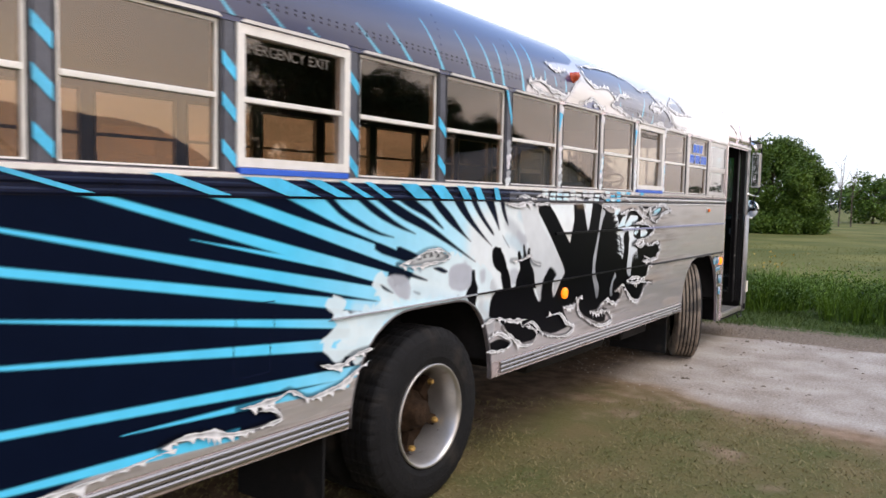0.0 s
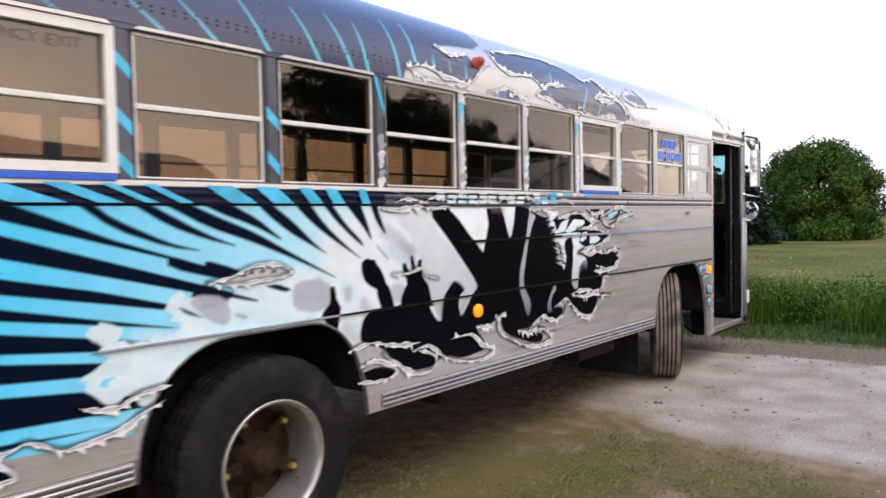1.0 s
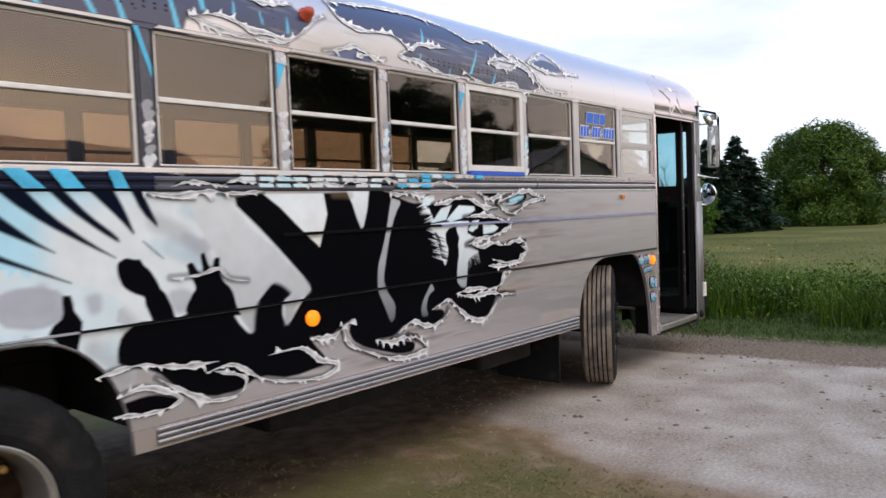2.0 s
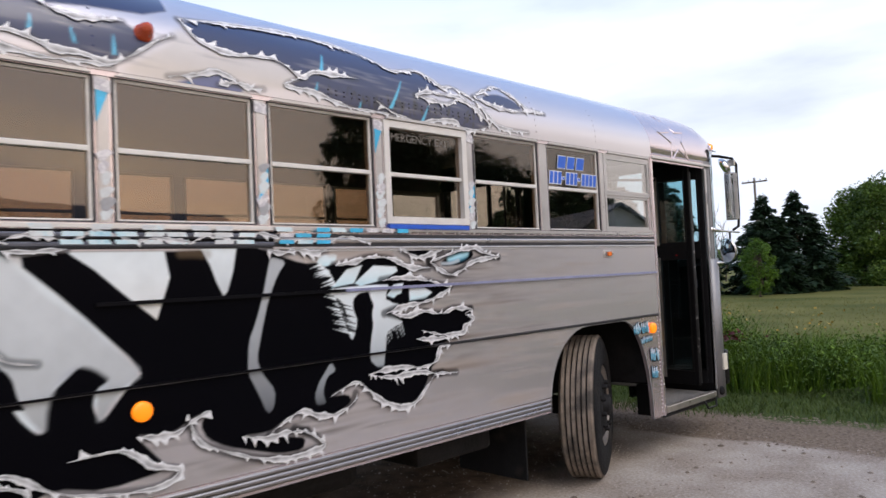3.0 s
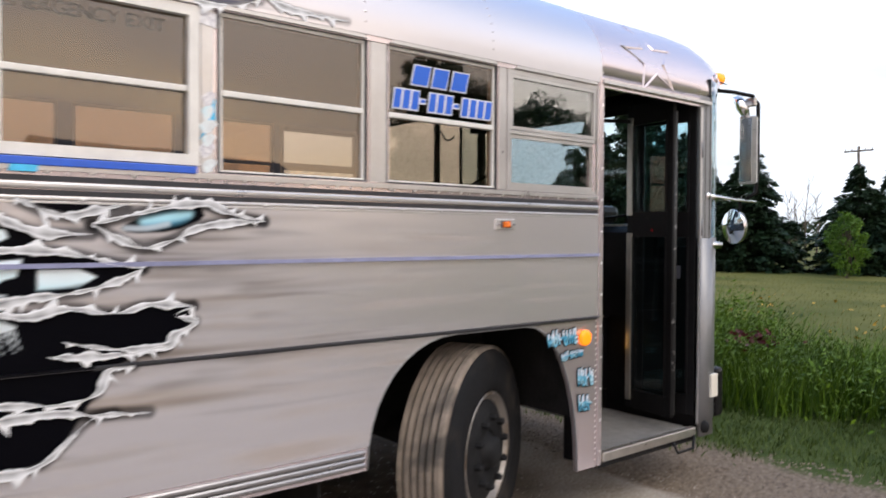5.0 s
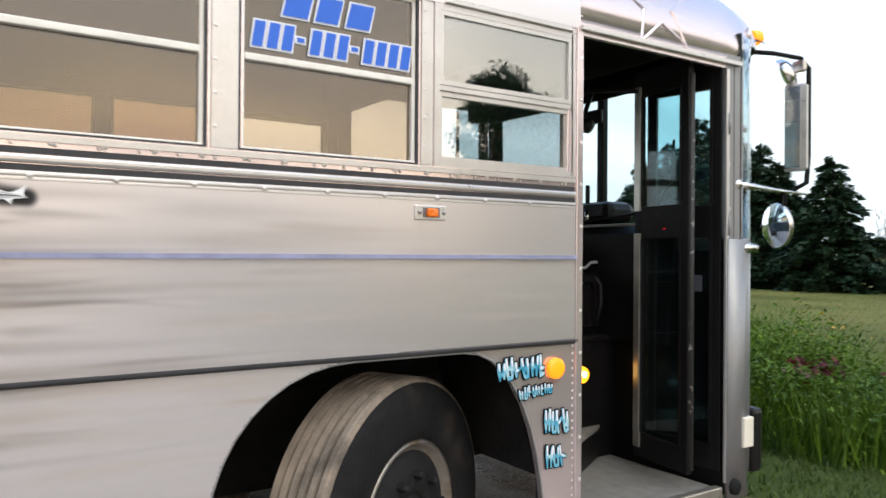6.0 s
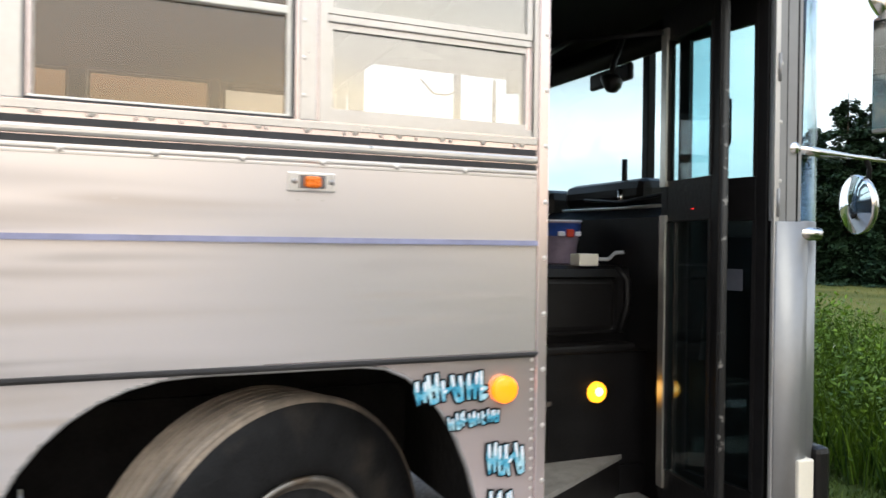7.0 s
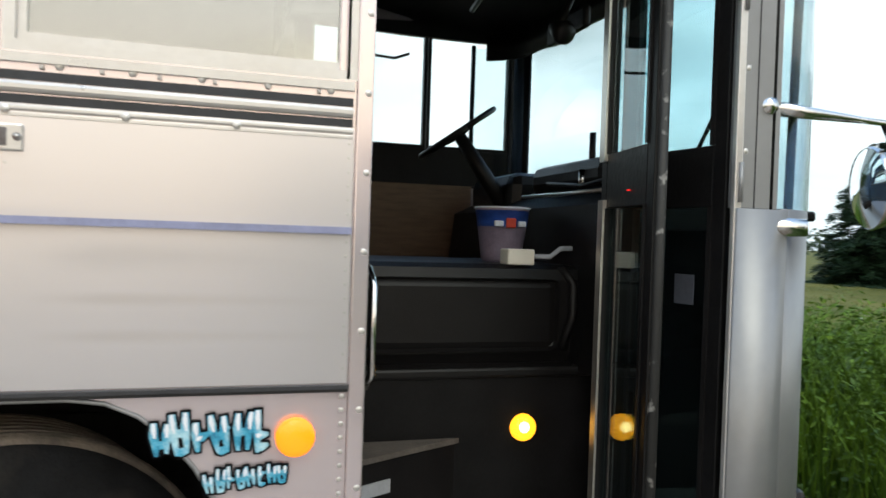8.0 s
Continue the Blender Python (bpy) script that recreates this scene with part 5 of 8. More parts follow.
ROOF_TORN = {
    'upper': [(5.007, 2.687), (5.32, 2.728), (5.63, 2.757), (5.92, 2.742), (6.10, 2.70), (6.23, 2.653), (6.45, 2.69), (6.61, 2.61)],
    'lower': [(5.007, 2.687), (5.07, 2.596), (5.22, 2.558), (5.45, 2.573), (5.597, 2.508), (5.68, 2.548), (5.95, 2.559)],
    'hook': [(5.597, 2.508), (5.50, 2.454), (5.66, 2.443), (5.87, 2.40), (6.15, 2.397)],
    'lamp': [(4.15, 2.45), (4.29, 2.48), (4.38, 2.47), (4.48, 2.44), (4.58, 2.44), (4.67, 2.42), (4.76, 2.46), (4.87, 2.54), (4.96, 2.59)],
    'lamp_foot': [(4.15, 2.45), (4.25, 2.425), (4.33, 2.412), (4.43, 2.402), (4.6, 2.41), (4.69, 2.405)],
    'lamp_top': [(4.43, 2.62), (4.52, 2.59), (4.62, 2.59), (4.75, 2.61)],
    'foot_a': [(4.92, 2.405), (5.04, 2.43), (5.14, 2.46), (5.22, 2.44), (5.28, 2.41), (5.38, 2.42)],
    'foot_b': [(5.15, 2.405), (5.24, 2.425), (5.32, 2.41)],
    'front_a': [(6.50, 2.66), (6.59, 2.61), (6.69, 2.628), (6.837, 2.579), (6.88, 2.556), (6.986, 2.465), (7.09, 2.422), (7.355, 2.423)],
    'front_b': [(6.352, 2.53), (6.465, 2.565), (6.58, 2.562), (6.71, 2.572), (6.78, 2.561)],
    'front_c': [(6.352, 2.53), (6.484, 2.515), (6.617, 2.513), (6.70, 2.554), (6.825, 2.528), (6.90, 2.477), (6.98, 2.43)],
    'front_d': [(6.98, 2.43), (6.844, 2.383), (6.714, 2.383), (6.654, 2.413), (6.503, 2.404), (6.388, 2.38), (6.2, 2.40), (6.06, 2.455)],
    'eye_top': [(6.86, 2.597), (7.006, 2.661), (7.134, 2.706), (7.233, 2.676), (7.316, 2.628), (7.383, 2.58), (7.566, 2.573)],
    'eye_foot': [(6.86, 2.597), (6.937, 2.574), (7.071, 2.552), (7.256, 2.549), (7.40, 2.568), (7.566, 2.573)],
}
ROOF_FILL = {
    'island': [(5.007, 2.687), (5.32, 2.728), (5.63, 2.757), (5.92, 2.742), (6.10, 2.70), (6.23, 2.653), (6.45, 2.69), (6.61, 2.61), (6.465, 2.565), (6.352, 2.53), (6.484, 2.515), (6.617, 2.513), (6.70, 2.554), (6.825, 2.528), (6.90, 2.477), (6.98, 2.43), (6.844, 2.385), (6.714, 2.385), (6.654, 2.413), (6.503, 2.404), (6.388, 2.38), (6.15, 2.397), (5.87, 2.40), (5.66, 2.443), (5.50, 2.455), (5.60, 2.508), (5.45, 2.573), (5.22, 2.558), (5.07, 2.596)],
    'eye': [(6.90, 2.60), (7.106, 2.655), (7.248, 2.636), (7.345, 2.575), (7.183, 2.557), (7.041, 2.568)],
    'pocket': [(4.7, 2.37), (4.92, 2.37), (5.04, 2.42), (5.14, 2.46), (5.22, 2.44), (5.28, 2.4), (5.24, 2.37), (5.04, 2.37), (4.86, 2.38)],
    'cream': [(4.93, 2.55), (5.0, 2.65), (5.07, 2.56), (5.24, 2.55), (5.46, 2.58), (5.58, 2.52), (5.5, 2.43), (5.38, 2.43), (5.24, 2.45), (5.1, 2.44), (5.04, 2.43), (4.92, 2.37), (4.78, 2.39), (4.72, 2.4)],
}
ROOF_STRIPES = [
    [(6.27, 2.6), (6.16, 2.43)],
    [(6.45, 2.48), (6.39, 2.38)],
    [(5.76, 2.66), (5.72, 2.56)],
    [(5.69, 2.5), (5.67, 2.44)],
    [(5.96, 2.44), (5.94, 2.39)],
    [(4.7, 2.54), (4.7, 2.46)],
    [(5.01, 2.39), (5.01, 2.35)],
    [(2.22, 2.42), (2.31, 2.375)],
    [(2.53, 2.50), (2.70, 2.382)],
    [(2.76, 2.54), (2.945, 2.382)],
    [(3.055, 2.63), (3.238, 2.36)],
    [(3.375, 2.63), (3.528, 2.378)],
    [(3.60, 2.64), (3.74, 2.382)],
    [(3.785, 2.63), (3.86, 2.37)],
    [(4.03, 2.70), (4.10, 2.378)],
    [(4.20, 2.71), (4.23, 2.49)],
    [(4.4, 2.56), (4.39, 2.5)],
    [(4.54, 2.54), (4.55, 2.48)],
]


LIFT = [0.003, 0.0055, 0.0090, 0.0115, 0.0145]
laid = [0, 0, 0, 0, 0]


def rough_edge(outline, step=0.03, amp=0.006, seed=0):
    """The outline with a slightly uneven brush edge."""
    rnd = random.Random(seed)
    out = []
    for p, q in zip(outline, outline[1:] + outline[:1]):
        k = max(1, int(math.dist(p, q) / step))
        for i in range(k):
            t = i / k
            w = 0 if i == 0 else amp
            out.append((p[0] + (q[0] - p[0]) * t + rnd.uniform(-w, w), p[1] + (q[1] - p[1]) * t + rnd.uniform(-w, w)))
    return out


def paint(name, outline, material, layer, label="", roof=False):
    """A flat painted field laid over the side, or bent over the roof."""
    bm = bmesh.new()
    n = len(outline)
    got = delaunay_2d_cdt([Vector(p) for p in outline], [(k, (k + 1) % n) for k in range(n)], [list(range(n))], 1, 1e-5)
    vs = [bm.verts.new((0, p[0], p[1])) for p in got[0]]
    for f in got[2]:
        bm.faces.new([vs[k] for k in f])
    laid[layer] += 1
    lift = LIFT[layer] + 0.00012 * (laid[layer] % 22)
    if roof:
        for k in range(14):
            z = 2.40 + 0.04 * k
            bmesh.ops.bisect_plane(bm, geom=bm.verts[:] + bm.edges[:] + bm.faces[:], plane_co=(0, 0, z), plane_no=(0, 0, 1))
    bmesh.ops.triangulate(bm, faces=bm.faces[:])
    for v in bm.verts:
        v.co = side_point(v.co.y, v.co.z, lift)
    for f in bm.faces:
        f.normal_update()
        if f.normal.x < 0:
            f.normal_flip()
    ob = part(name, bm, material, bus, label)
    return ob


def torn(line, width, seed, glow=1.0, layer=4, spike=1.25, turn=1):
    """A curled torn-metal edge along a line: bright rims, folded grey middle, sharp swept barbs."""
    rnd = random.Random(seed)
    pts = smooth_line(line, 0.006)
    k = len(pts)
    length = [0.0]
    for a, b in zip(pts, pts[1:]):
        length.append(length[-1] + float(np.linalg.norm(b - a)))
    barbs, s = [], rnd.uniform(0.005, 0.03)
    while s < length[-1]:
        barbs.append((s, rnd.uniform(0.25, 1.3) ** 1.8, rnd.uniform(0.014, 0.036), rnd.choice((0.2, 0.3, 0.7))))
        s += rnd.uniform(0.025, 0.095)
    ph, verts, tone = rnd.uniform(0, 6), [], []
    for i, p in enumerate(pts):
        d = pts[min(i + 1, k - 1)] - pts[max(i - 1, 0)]
        d = d / (np.linalg.norm(d) + 1e-9)
        n = np.array([d[1], -d[0]]) * turn
        at = length[i]
        u = at / length[-1]
        w = width * (0.55 + 0.30 * math.sin(9 * u + ph) + 0.2 * math.sin(31 * u + 2 * ph)) * min(1, 6 * u + 0.05, 6 * (1 - u) + 0.05)
        w = max(0.002, w)
        reach = max([0.0] + [h * max(0.0, 1 - (s0 - at) / hw if at <= s0 else 1 - (at - s0) / (hw * back)) ** 1.5 for s0, h, hw, back in barbs])
        wob = 0.05 * math.sin(at * 150 + ph) + 0.08 * math.sin(at * 61)
        tip = n * (w * 0.5 + width * 0.62 * spike * reach) + d * width * 0.25 * reach
        fold = 0.5 + 0.28 * math.sin(at * 47 + 3 * ph) + 0.22 * math.sin(at * 113 + ph)
        for off, lift, c in ((-n * w * (0.56 + wob), 0.0, 0.10), (-n * w * (0.40 + wob), 0.0012, 0.80), (-n * w * 0.12, 0.0004, 0.22 + 0.38 * fold), (n * w * 0.24, 0.0006, 0.50 + 0.26 * fold), (n * w * 0.42 + 0.25 * (tip - n * w * 0.5), 0.0010, 0.88), (tip, 0.0, 0.70)):
            q = p + off
            verts.append(side_point(q[0], q[1], LIFT[layer] + lift))
            c = min(1.0, c * glow)
            tone += [c * 0.97, c * 0.975, c, 1.0]
    faces = [(6 * i + j, 6 * i + 6 + j, 6 * i + 7 + j, 6 * i + 1 + j) for i in range(k - 1) for j in range(5)]
    if turn < 0:
        faces = [f[::-1] for f in faces]
    me = bpy.data.meshes.new("torn_edge")
    me.from_pydata(verts, [], faces)
    me.attributes.new("coat", "FLOAT_COLOR", "POINT").data.foreach_set("color", np.array(tone, np.float32))
    me.materials.append(M["airbrush"])
    part("torn_edge", None, None, bus, mesh=me)


# the sprayed coat: colour and cover over the side, from soft-edged shapes
def sheet(y0, y1, z0, z1, step):
    """A fresh bare sheet to spray on."""
    global STEP, Y_REAR, Z_FOOT, NY, NZ, GY, GZ, coat
    STEP, Y_REAR, Z_FOOT = step, y0, z0
    NY, NZ = int((y1 - y0) / step) + 1, int((z1 - z0) / step) + 1
    GY, GZ = np.meshgrid(y0 + step * np.arange(NY), np.minimum(z0 + step * np.arange(NZ), z1), indexing="ij")
    coat = np.zeros((NY, NZ, 4))


sheet(0.7, 8.925, 0.66, 1.686, 0.0052)


def window_of(pts, grow):
    (y0, z0), (y1, z1) = pts.min(0) - grow, pts.max(0) + grow
    ky = [max(0, min(NY, int((v - Y_REAR) / STEP) + 1)) for v in (y0, y1)]
    kz = [max(0, min(NZ, int((v - Z_FOOT) / STEP) + 1)) for v in (z0, z1)]
    return slice(*ky), slice(*kz)


def edge_distance(pts, y, z, closed=True):
    """Distance to a line or outline, and whether a place is inside it."""
    best, inside = np.full(y.shape, 9.0), np.zeros(y.shape, bool)
    for i in range(len(pts) if closed else len(pts) - 1):
        a, b = pts[i], pts[(i + 1) % len(pts)]
        d = b - a
        t = np.clip(((y - a[0]) * d[0] + (z - a[1]) * d[1]) / (d @ d + 1e-12), 0, 1)
        best = np.minimum(best, np.hypot(y - a[0] - t * d[0], z - a[1] - t * d[1]))
        if a[1] != b[1]:
            inside ^= ((a[1] > z) != (b[1] > z)) & (y < a[0] + (z - a[1]) * d[0] / (b[1] - a[1]))
    return best, inside


def rounded(pts, times=2):
    """Corner cutting, as a spray gun rounds its turns."""
    p = np.array(pts, float)
    for _ in range(times):
        q = np.roll(p, -1, 0)
        p = np.stack([p * 0.8 + q * 0.2, p * 0.2 + q * 0.8], 1).reshape(-1, 2)
    return p


def blend(win, cover, colour):
    c = coat[win]
    a = cover + c[..., 3] * (1 - cover)
    safe = np.maximum(a, 1e-6)[..., None]
    c[..., :3] = (np.asarray(colour) * cover[..., None] + c[..., :3] * (c[..., 3] * (1 - cover))[..., None]) / safe
    c[..., 3] = a


def spray(outline, colour, feather=0.012, strength=1.0, foot=None, soft=2):
    """One sprayed shape; foot is its colour at the lower end."""
    pts = rounded(outline, soft) if soft else np.array(outline, float)
    win = window_of(pts, feather)
    y, z = GY[win], GZ[win]
    if not y.size:
        return
    d, inside = edge_distance(pts, y, z)
    s = np.clip(0.5 + np.where(inside, d, -d) / feather, 0, 1)
    c = np.array(colour)
    if foot is not None:
        u = np.clip((z - pts[:, 1].min()) / (np.ptp(pts[:, 1]) + 1e-6), 0, 1)[..., None] ** 0.5
        c = np.array(foot) * (1 - u) + c * u
    blend(win, s * s * (3 - 2 * s) * strength, c)


def haze(line, colour, inner, feather, strength, taper=False):
    """A soft stroke along a line."""
    pts = np.array(smooth_line(line, 0.03))
    win = window_of(pts, inner + feather)
    if GY[win].size:
        d, _ = edge_distance(pts, GY[win], GZ[win], False)
        s = np.clip(1 - (d - inner) / feather, 0, 1)
        if taper:
            u = (GY[win] - pts[0, 0]) / (pts[-1, 0] - pts[0, 0])
            s = s * np.clip(np.minimum(4 * u, 1.5 * (1 - u)), 0, 1)
        blend(win, s * s * (3 - 2 * s) * strength, colour)


NAVY, INK, SNOW, SKY, ASH, STEEL = (0.003, 0.006, 0.018), (0.0025, 0.0025, 0.004), (0.82, 0.89, 0.93), (0.10, 0.60, 0.90), (0.42, 0.44, 0.50), (0.16, 0.14, 0.13)
# dark brush strokes trailing over the bare metal ahead of the tear
rnd = random.Random(5)
for k in range(90):
    y, z = 6.35 + rnd.uniform(-0.2, 0.9) * rnd.random(), rnd.uniform(0.70, 1.67)
    if z < 0.92:
        y -= rnd.uniform(0.2, 2.4)
    ln = rnd.uniform(0.3, 1.1)
    haze([(y, z), (y + ln * 0.5, z + rnd.uniform(-0.012, 0.012)), (y + ln, z + rnd.uniform(-0.02, 0.02))], STEEL, 0.001, rnd.uniform(0.010, 0.032), rnd.uniform(0.15, 0.7), True)
for k in range(40):
    y, z = rnd.uniform(0.9, 2.5), rnd.uniform(0.69, 0.82)
    haze([(y, z), (y + 0.15, z + 0.003), (y + rnd.uniform(0.25, 0.6), z + rnd.uniform(-0.01, 0.01))], (0.20, 0.16, 0.12), 0.001, rnd.uniform(0.006, 0.02), rnd.uniform(0.15, 0.5), True)
# long tan streaks along the bare panels: weathering, and streaky reflections painted in
for k in range(130):
    y, z = rnd.uniform(4.6, 8.3 if k < 60 else 6.9), rnd.uniform(0.70, 1.66)
    ln = rnd.uniform(0.4, 1.3)
    haze([(y, z), (y + ln * 0.5, z + rnd.uniform(-0.01, 0.01)), (min(y + ln, 8.95), z + rnd.uniform(-0.02, 0.02))], rnd.choice(((0.30, 0.23, 0.17), (0.22, 0.19, 0.17))), 0.002, rnd.uniform(0.012, 0.05), rnd.uniform(0.10, 0.42), True)
field = [(-0.4, 0.70), (0.4, 0.73), (1.0, 0.71), *FIELD_FOOT, (2.66, 0.98), (2.79, 1.06), (2.92, 1.108), (3.45, 1.108), (3.56, 1.07), (3.9, 1.3), (4.3, 1.62), (4.3, 1.72), (-0.4, 1.72)]
spray(field, NAVY, 0.008, soft=0)
FROST = (0.60, 0.82, 0.90)
spray(BURST, FROST, 0.05, soft=3)
high_rays = []
for ya, za, wa, yb, zb, wb in RAYS:
    a, b = np.array([ya, za]), np.array([yb, zb])
    d = (b - a) / np.linalg.norm(b - a)
    n = np.array([-d[1], d[0]])
    back = 0.3 if wa > 0.003 else 0.0
    a2, b2 = a - d * back, b + d * 0.36
    thin = max(wa - (wb - wa) / (yb - ya) * back, 0.001)
    spray([a2 - n * thin / 2, b - n * wb / 2, b2 - n * wb * 0.55, b2 + n * wb * 0.55, b + n * wb / 2, a2 + n * thin / 2], SKY, 0.010 if wa > 0.003 else 0.007, soft=0)
    if za > 1.7:
        high_rays.append((a, d, n, wa))
spray(FAN, SKY, 0.012, soft=0)
# the rays pale towards the burst
cyan = np.clip((coat[..., 2] - 0.2) / 0.5, 0, 1)
pale = np.clip((GY - 2.0 - 0.3 * (GZ - 1.1)) / 1.7, 0, 1)
snowy = np.clip((GY - 3.3) / 0.7, 0, 1)[..., None]
coat[..., :3] += (np.array(SNOW) * snowy + np.array(FROST) * (1 - snowy) - coat[..., :3]) * (cyan * pale * 0.92)[..., None]
spray([(3.5, 1.60), (4.1, 1.68), (4.32, 1.68), (4.7, 1.3), (4.4, 1.05), (3.7, 0.95), (3.55, 1.15), (3.45, 1.2), (3.5, 1.4)], (0.74, 0.80, 0.83), 0.14)
for y, z, ln in ((3.95, 1.55, 0.20), (4.02, 1.44, 0.22), (4.15, 1.60, 0.16), (4.38, 1.30, 0.24), (4.45, 1.42, 0.16), (3.66, 1.05, 0.12), (3.70, 1.22, 0.14), (3.30, 1.18, 0.25)):
    haze([(y, z), (y + ln * 0.5, z - 0.05), (y + ln, z - 0.14)], (0.36, 0.39, 0.43), 0.012, 0.055, 0.55)
for outline in SPLAT.values():
    spray(rough_edge(outline, 0.022, 0.022, 3), (0.68, 0.80, 0.85), 0.009, 0.92, soft=0)
for outline in GAPS.values():
    spray(outline, NAVY, 0.014, soft=1)
for outline in GREY.values():
    spray(outline, ASH, 0.035, 0.75)
for outline in SMUDGE.values():
    spray(outline, ASH, 0.02, 0.9, soft=1)
for y, z, ln in ((2.55, 1.16, 0.3), (3.0, 1.2, 0.4), (4.1, 1.6, 0.2), (4.35, 1.38, 0.25), (3.72, 1.05, 0.2), (3.95, 1.45, 0.2)):
    haze([(y, z), (y + ln * 0.5, z - 0.03), (y + ln, z - 0.1)], (0.55, 0.70, 0.78), 0.01, 0.05, 0.6)
spray(DARK_REAR + DARK_FRONT, INK, 0.012, soft=1)
spray([(3.73, 0.81), (3.89, 0.83), (4.04, 0.77), (3.92, 0.73), (3.74, 0.76)], INK, 0.012)
FEET = {"body": (0.36, 0.38, 0.40), "streak": (0.07, 0.075, 0.09), "low": (0.03, 0.033, 0.04), "mass": (0.22, 0.25, 0.28), "wedge_a": (0.80, 0.78, 0.74), "wedge_b": (0.55, 0.57, 0.58)}
for nm, outline in WHITE.items():
    spray(outline, (0.70, 0.74, 0.77) if nm == "body" else SNOW if nm not in ("streak", "low") else (0.50, 0.53, 0.56) if nm == "streak" else (0.35, 0.38, 0.41), 0.007 if nm != "body" else 0.03, foot=FEET.get(nm, (0.55, 0.80, 0.88)), soft=1 if nm in ("body", "streak", "low", "mass", "pool") else 0)
for outline in (EYE_HOLE, SMALL_HOLE):
    spray(outline, INK, 0.010, soft=1)
spray(EYE, (0.14, 0.42, 0.60), 0.03, 0.75)
haze([(6.56, 1.615), (6.64, 1.625), (6.71, 1.64)], (0.45, 0.78, 0.90), 0.004, 0.025, 0.95)
haze([(6.50, 1.585), (6.57, 1.585), (6.64, 1.60)], (0.55, 0.62, 0.68), 0.002, 0.014, 0.8)
# furred edges: short strokes that taper off
for y0, z0, y1, z1, count, dy, dz, colour in ((5.72, 1.47, 5.83, 1.235, 17, -0.055, 0.016, SNOW), (5.76, 1.43, 5.83, 1.25, 12, 0.05, -0.016, INK), (6.06, 1.236, 6.19, 1.278, 14, 0.008, -0.035, SNOW), (5.65, 1.60, 5.71, 1.55, 7, -0.045, -0.010, SNOW), (5.70, 1.56, 5.74, 1.49, 7, -0.04, -0.008, SNOW)):
    for k in range(count):
        u = (k + rnd.uniform(-0.3, 0.3)) / count
        y, z = y0 + (y1 - y0) * u, z0 + (z1 - z0) * u
        f = rnd.uniform(0.3, 1.9)
        spray([(y - dy * 0.3, z - 0.007), (y + dy * f, z + dz * f + rnd.uniform(-0.012, 0.004)), (y - dy * 0.3, z + 0.007)], colour, 0.005, 0.95, soft=0)
for nm, outline in BLACK.items():
    spray(rough_edge(outline, 0.03, 0.007, 9), INK, 0.008, soft=1 if nm in ("post", "fingers") else 0)
spray([(2.91, 1.36), (2.98, 1.372), (3.05, 1.40), (3.14, 1.415), (3.24, 1.408), (3.305, 1.372), (3.24, 1.352), (3.11, 1.345), (2.98, 1.337)], (0.52, 0.54, 0.55), 0.010)
for y, z in ((3.045, 1.378), (3.085, 1.386), (3.145, 1.389), (3.21, 1.384)):
    spray([(y - 0.020, z - 0.012), (y + 0.004, z + 0.016), (y + 0.018, z - 0.010)], (0.06, 0.06, 0.07), 0.006, 0.9, soft=0)
for y, z, ln, c in ((5.72, 1.655, 0.4, (0.30, 0.20, 0.12)), (4.95, 1.66, 0.12, (0.22, 0.16, 0.10))):
    haze([(y, z), (y + ln * 0.5, z), (y + ln, z - 0.005)], c, 0.004, 0.030, 0.4)
# dark rim behind every torn edge
for nm, line in TORN.items():
    haze(line, INK, 0.010, 0.016, 0.5 if nm in "not" else 0.7)

for _, line in FRONT_TORN:
    haze(line, INK, 0.012, 0.020, 0.75)

# arches stay open
hole = np.zeros((NY, NZ), bool)
for edge in (rear_arch, front_arch):
    ey, ez = np.array(edge).T
    top = np.interp(GY[:, 0], ey, ez, left=0, right=0)
    hole |= GZ < top[:, None]
hole |= (GZ < SKIRT + 0.1)
hole |= (GZ < LAP + 0.004) & (GY > FRONT_C)


def hang(name, use, lift, material, label):
    """The sprayed sheet as a mesh that follows the side or the roof."""
    quad_on = use[:-1, :-1] & use[1:, :-1] & use[1:, 1:] & use[:-1, 1:]
    index, keep = -np.ones((NY, NZ), int), np.zeros((NY, NZ), bool)
    for sy, sz in ((slice(0, -1), slice(0, -1)), (slice(1, None), slice(0, -1)), (slice(1, None), slice(1, None)), (slice(0, -1), slice(1, None))):
        keep[sy, sz] |= quad_on
    index[keep] = np.arange(keep.sum())
    section = np.array([side_point(0, z, lift) for z in GZ[0]])
    verts = np.stack([np.broadcast_to(section[:, 0], (NY, NZ))[keep], GY[keep], np.broadcast_to(section[:, 2], (NY, NZ))[keep]], 1)
    iy, iz = np.nonzero(quad_on)
    faces = np.stack([index[iy, iz], index[iy + 1, iz], index[iy + 1, iz + 1], index[iy, iz + 1]], 1)
    me = bpy.data.meshes.new(name)
    me.from_pydata(verts.tolist(), [], faces.tolist())
    col = me.attributes.new("coat", "FLOAT_COLOR", "POINT")
    col.data.foreach_set("color", coat[keep].astype(np.float32).ravel())
    me.materials.append(M[material])
    for f in me.polygons:
        f.use_smooth = True
    return part(name, None, None, bus, label, mesh=me)


hang("airbrushed_mural", ~hole, 0.0015, "airbrush", "airbrushed torn-metal mural, cyan rays bursting over midnight blue")
paint("blue_field", [(TAIL, 0.72), (-0.4, 0.70), (0.4, 0.73), (0.705, 0.72), (0.705, 1.685), (TAIL, 1.685)], "navy", 0, "glossy midnight blue field")

paint("blue_belt", [(TAIL, 1.69), (4.0, 1.69), (3.95, 1.72), (4.08, 1.75), (4.0, 1.76), (TAIL, 1.76)], "navy", 0)
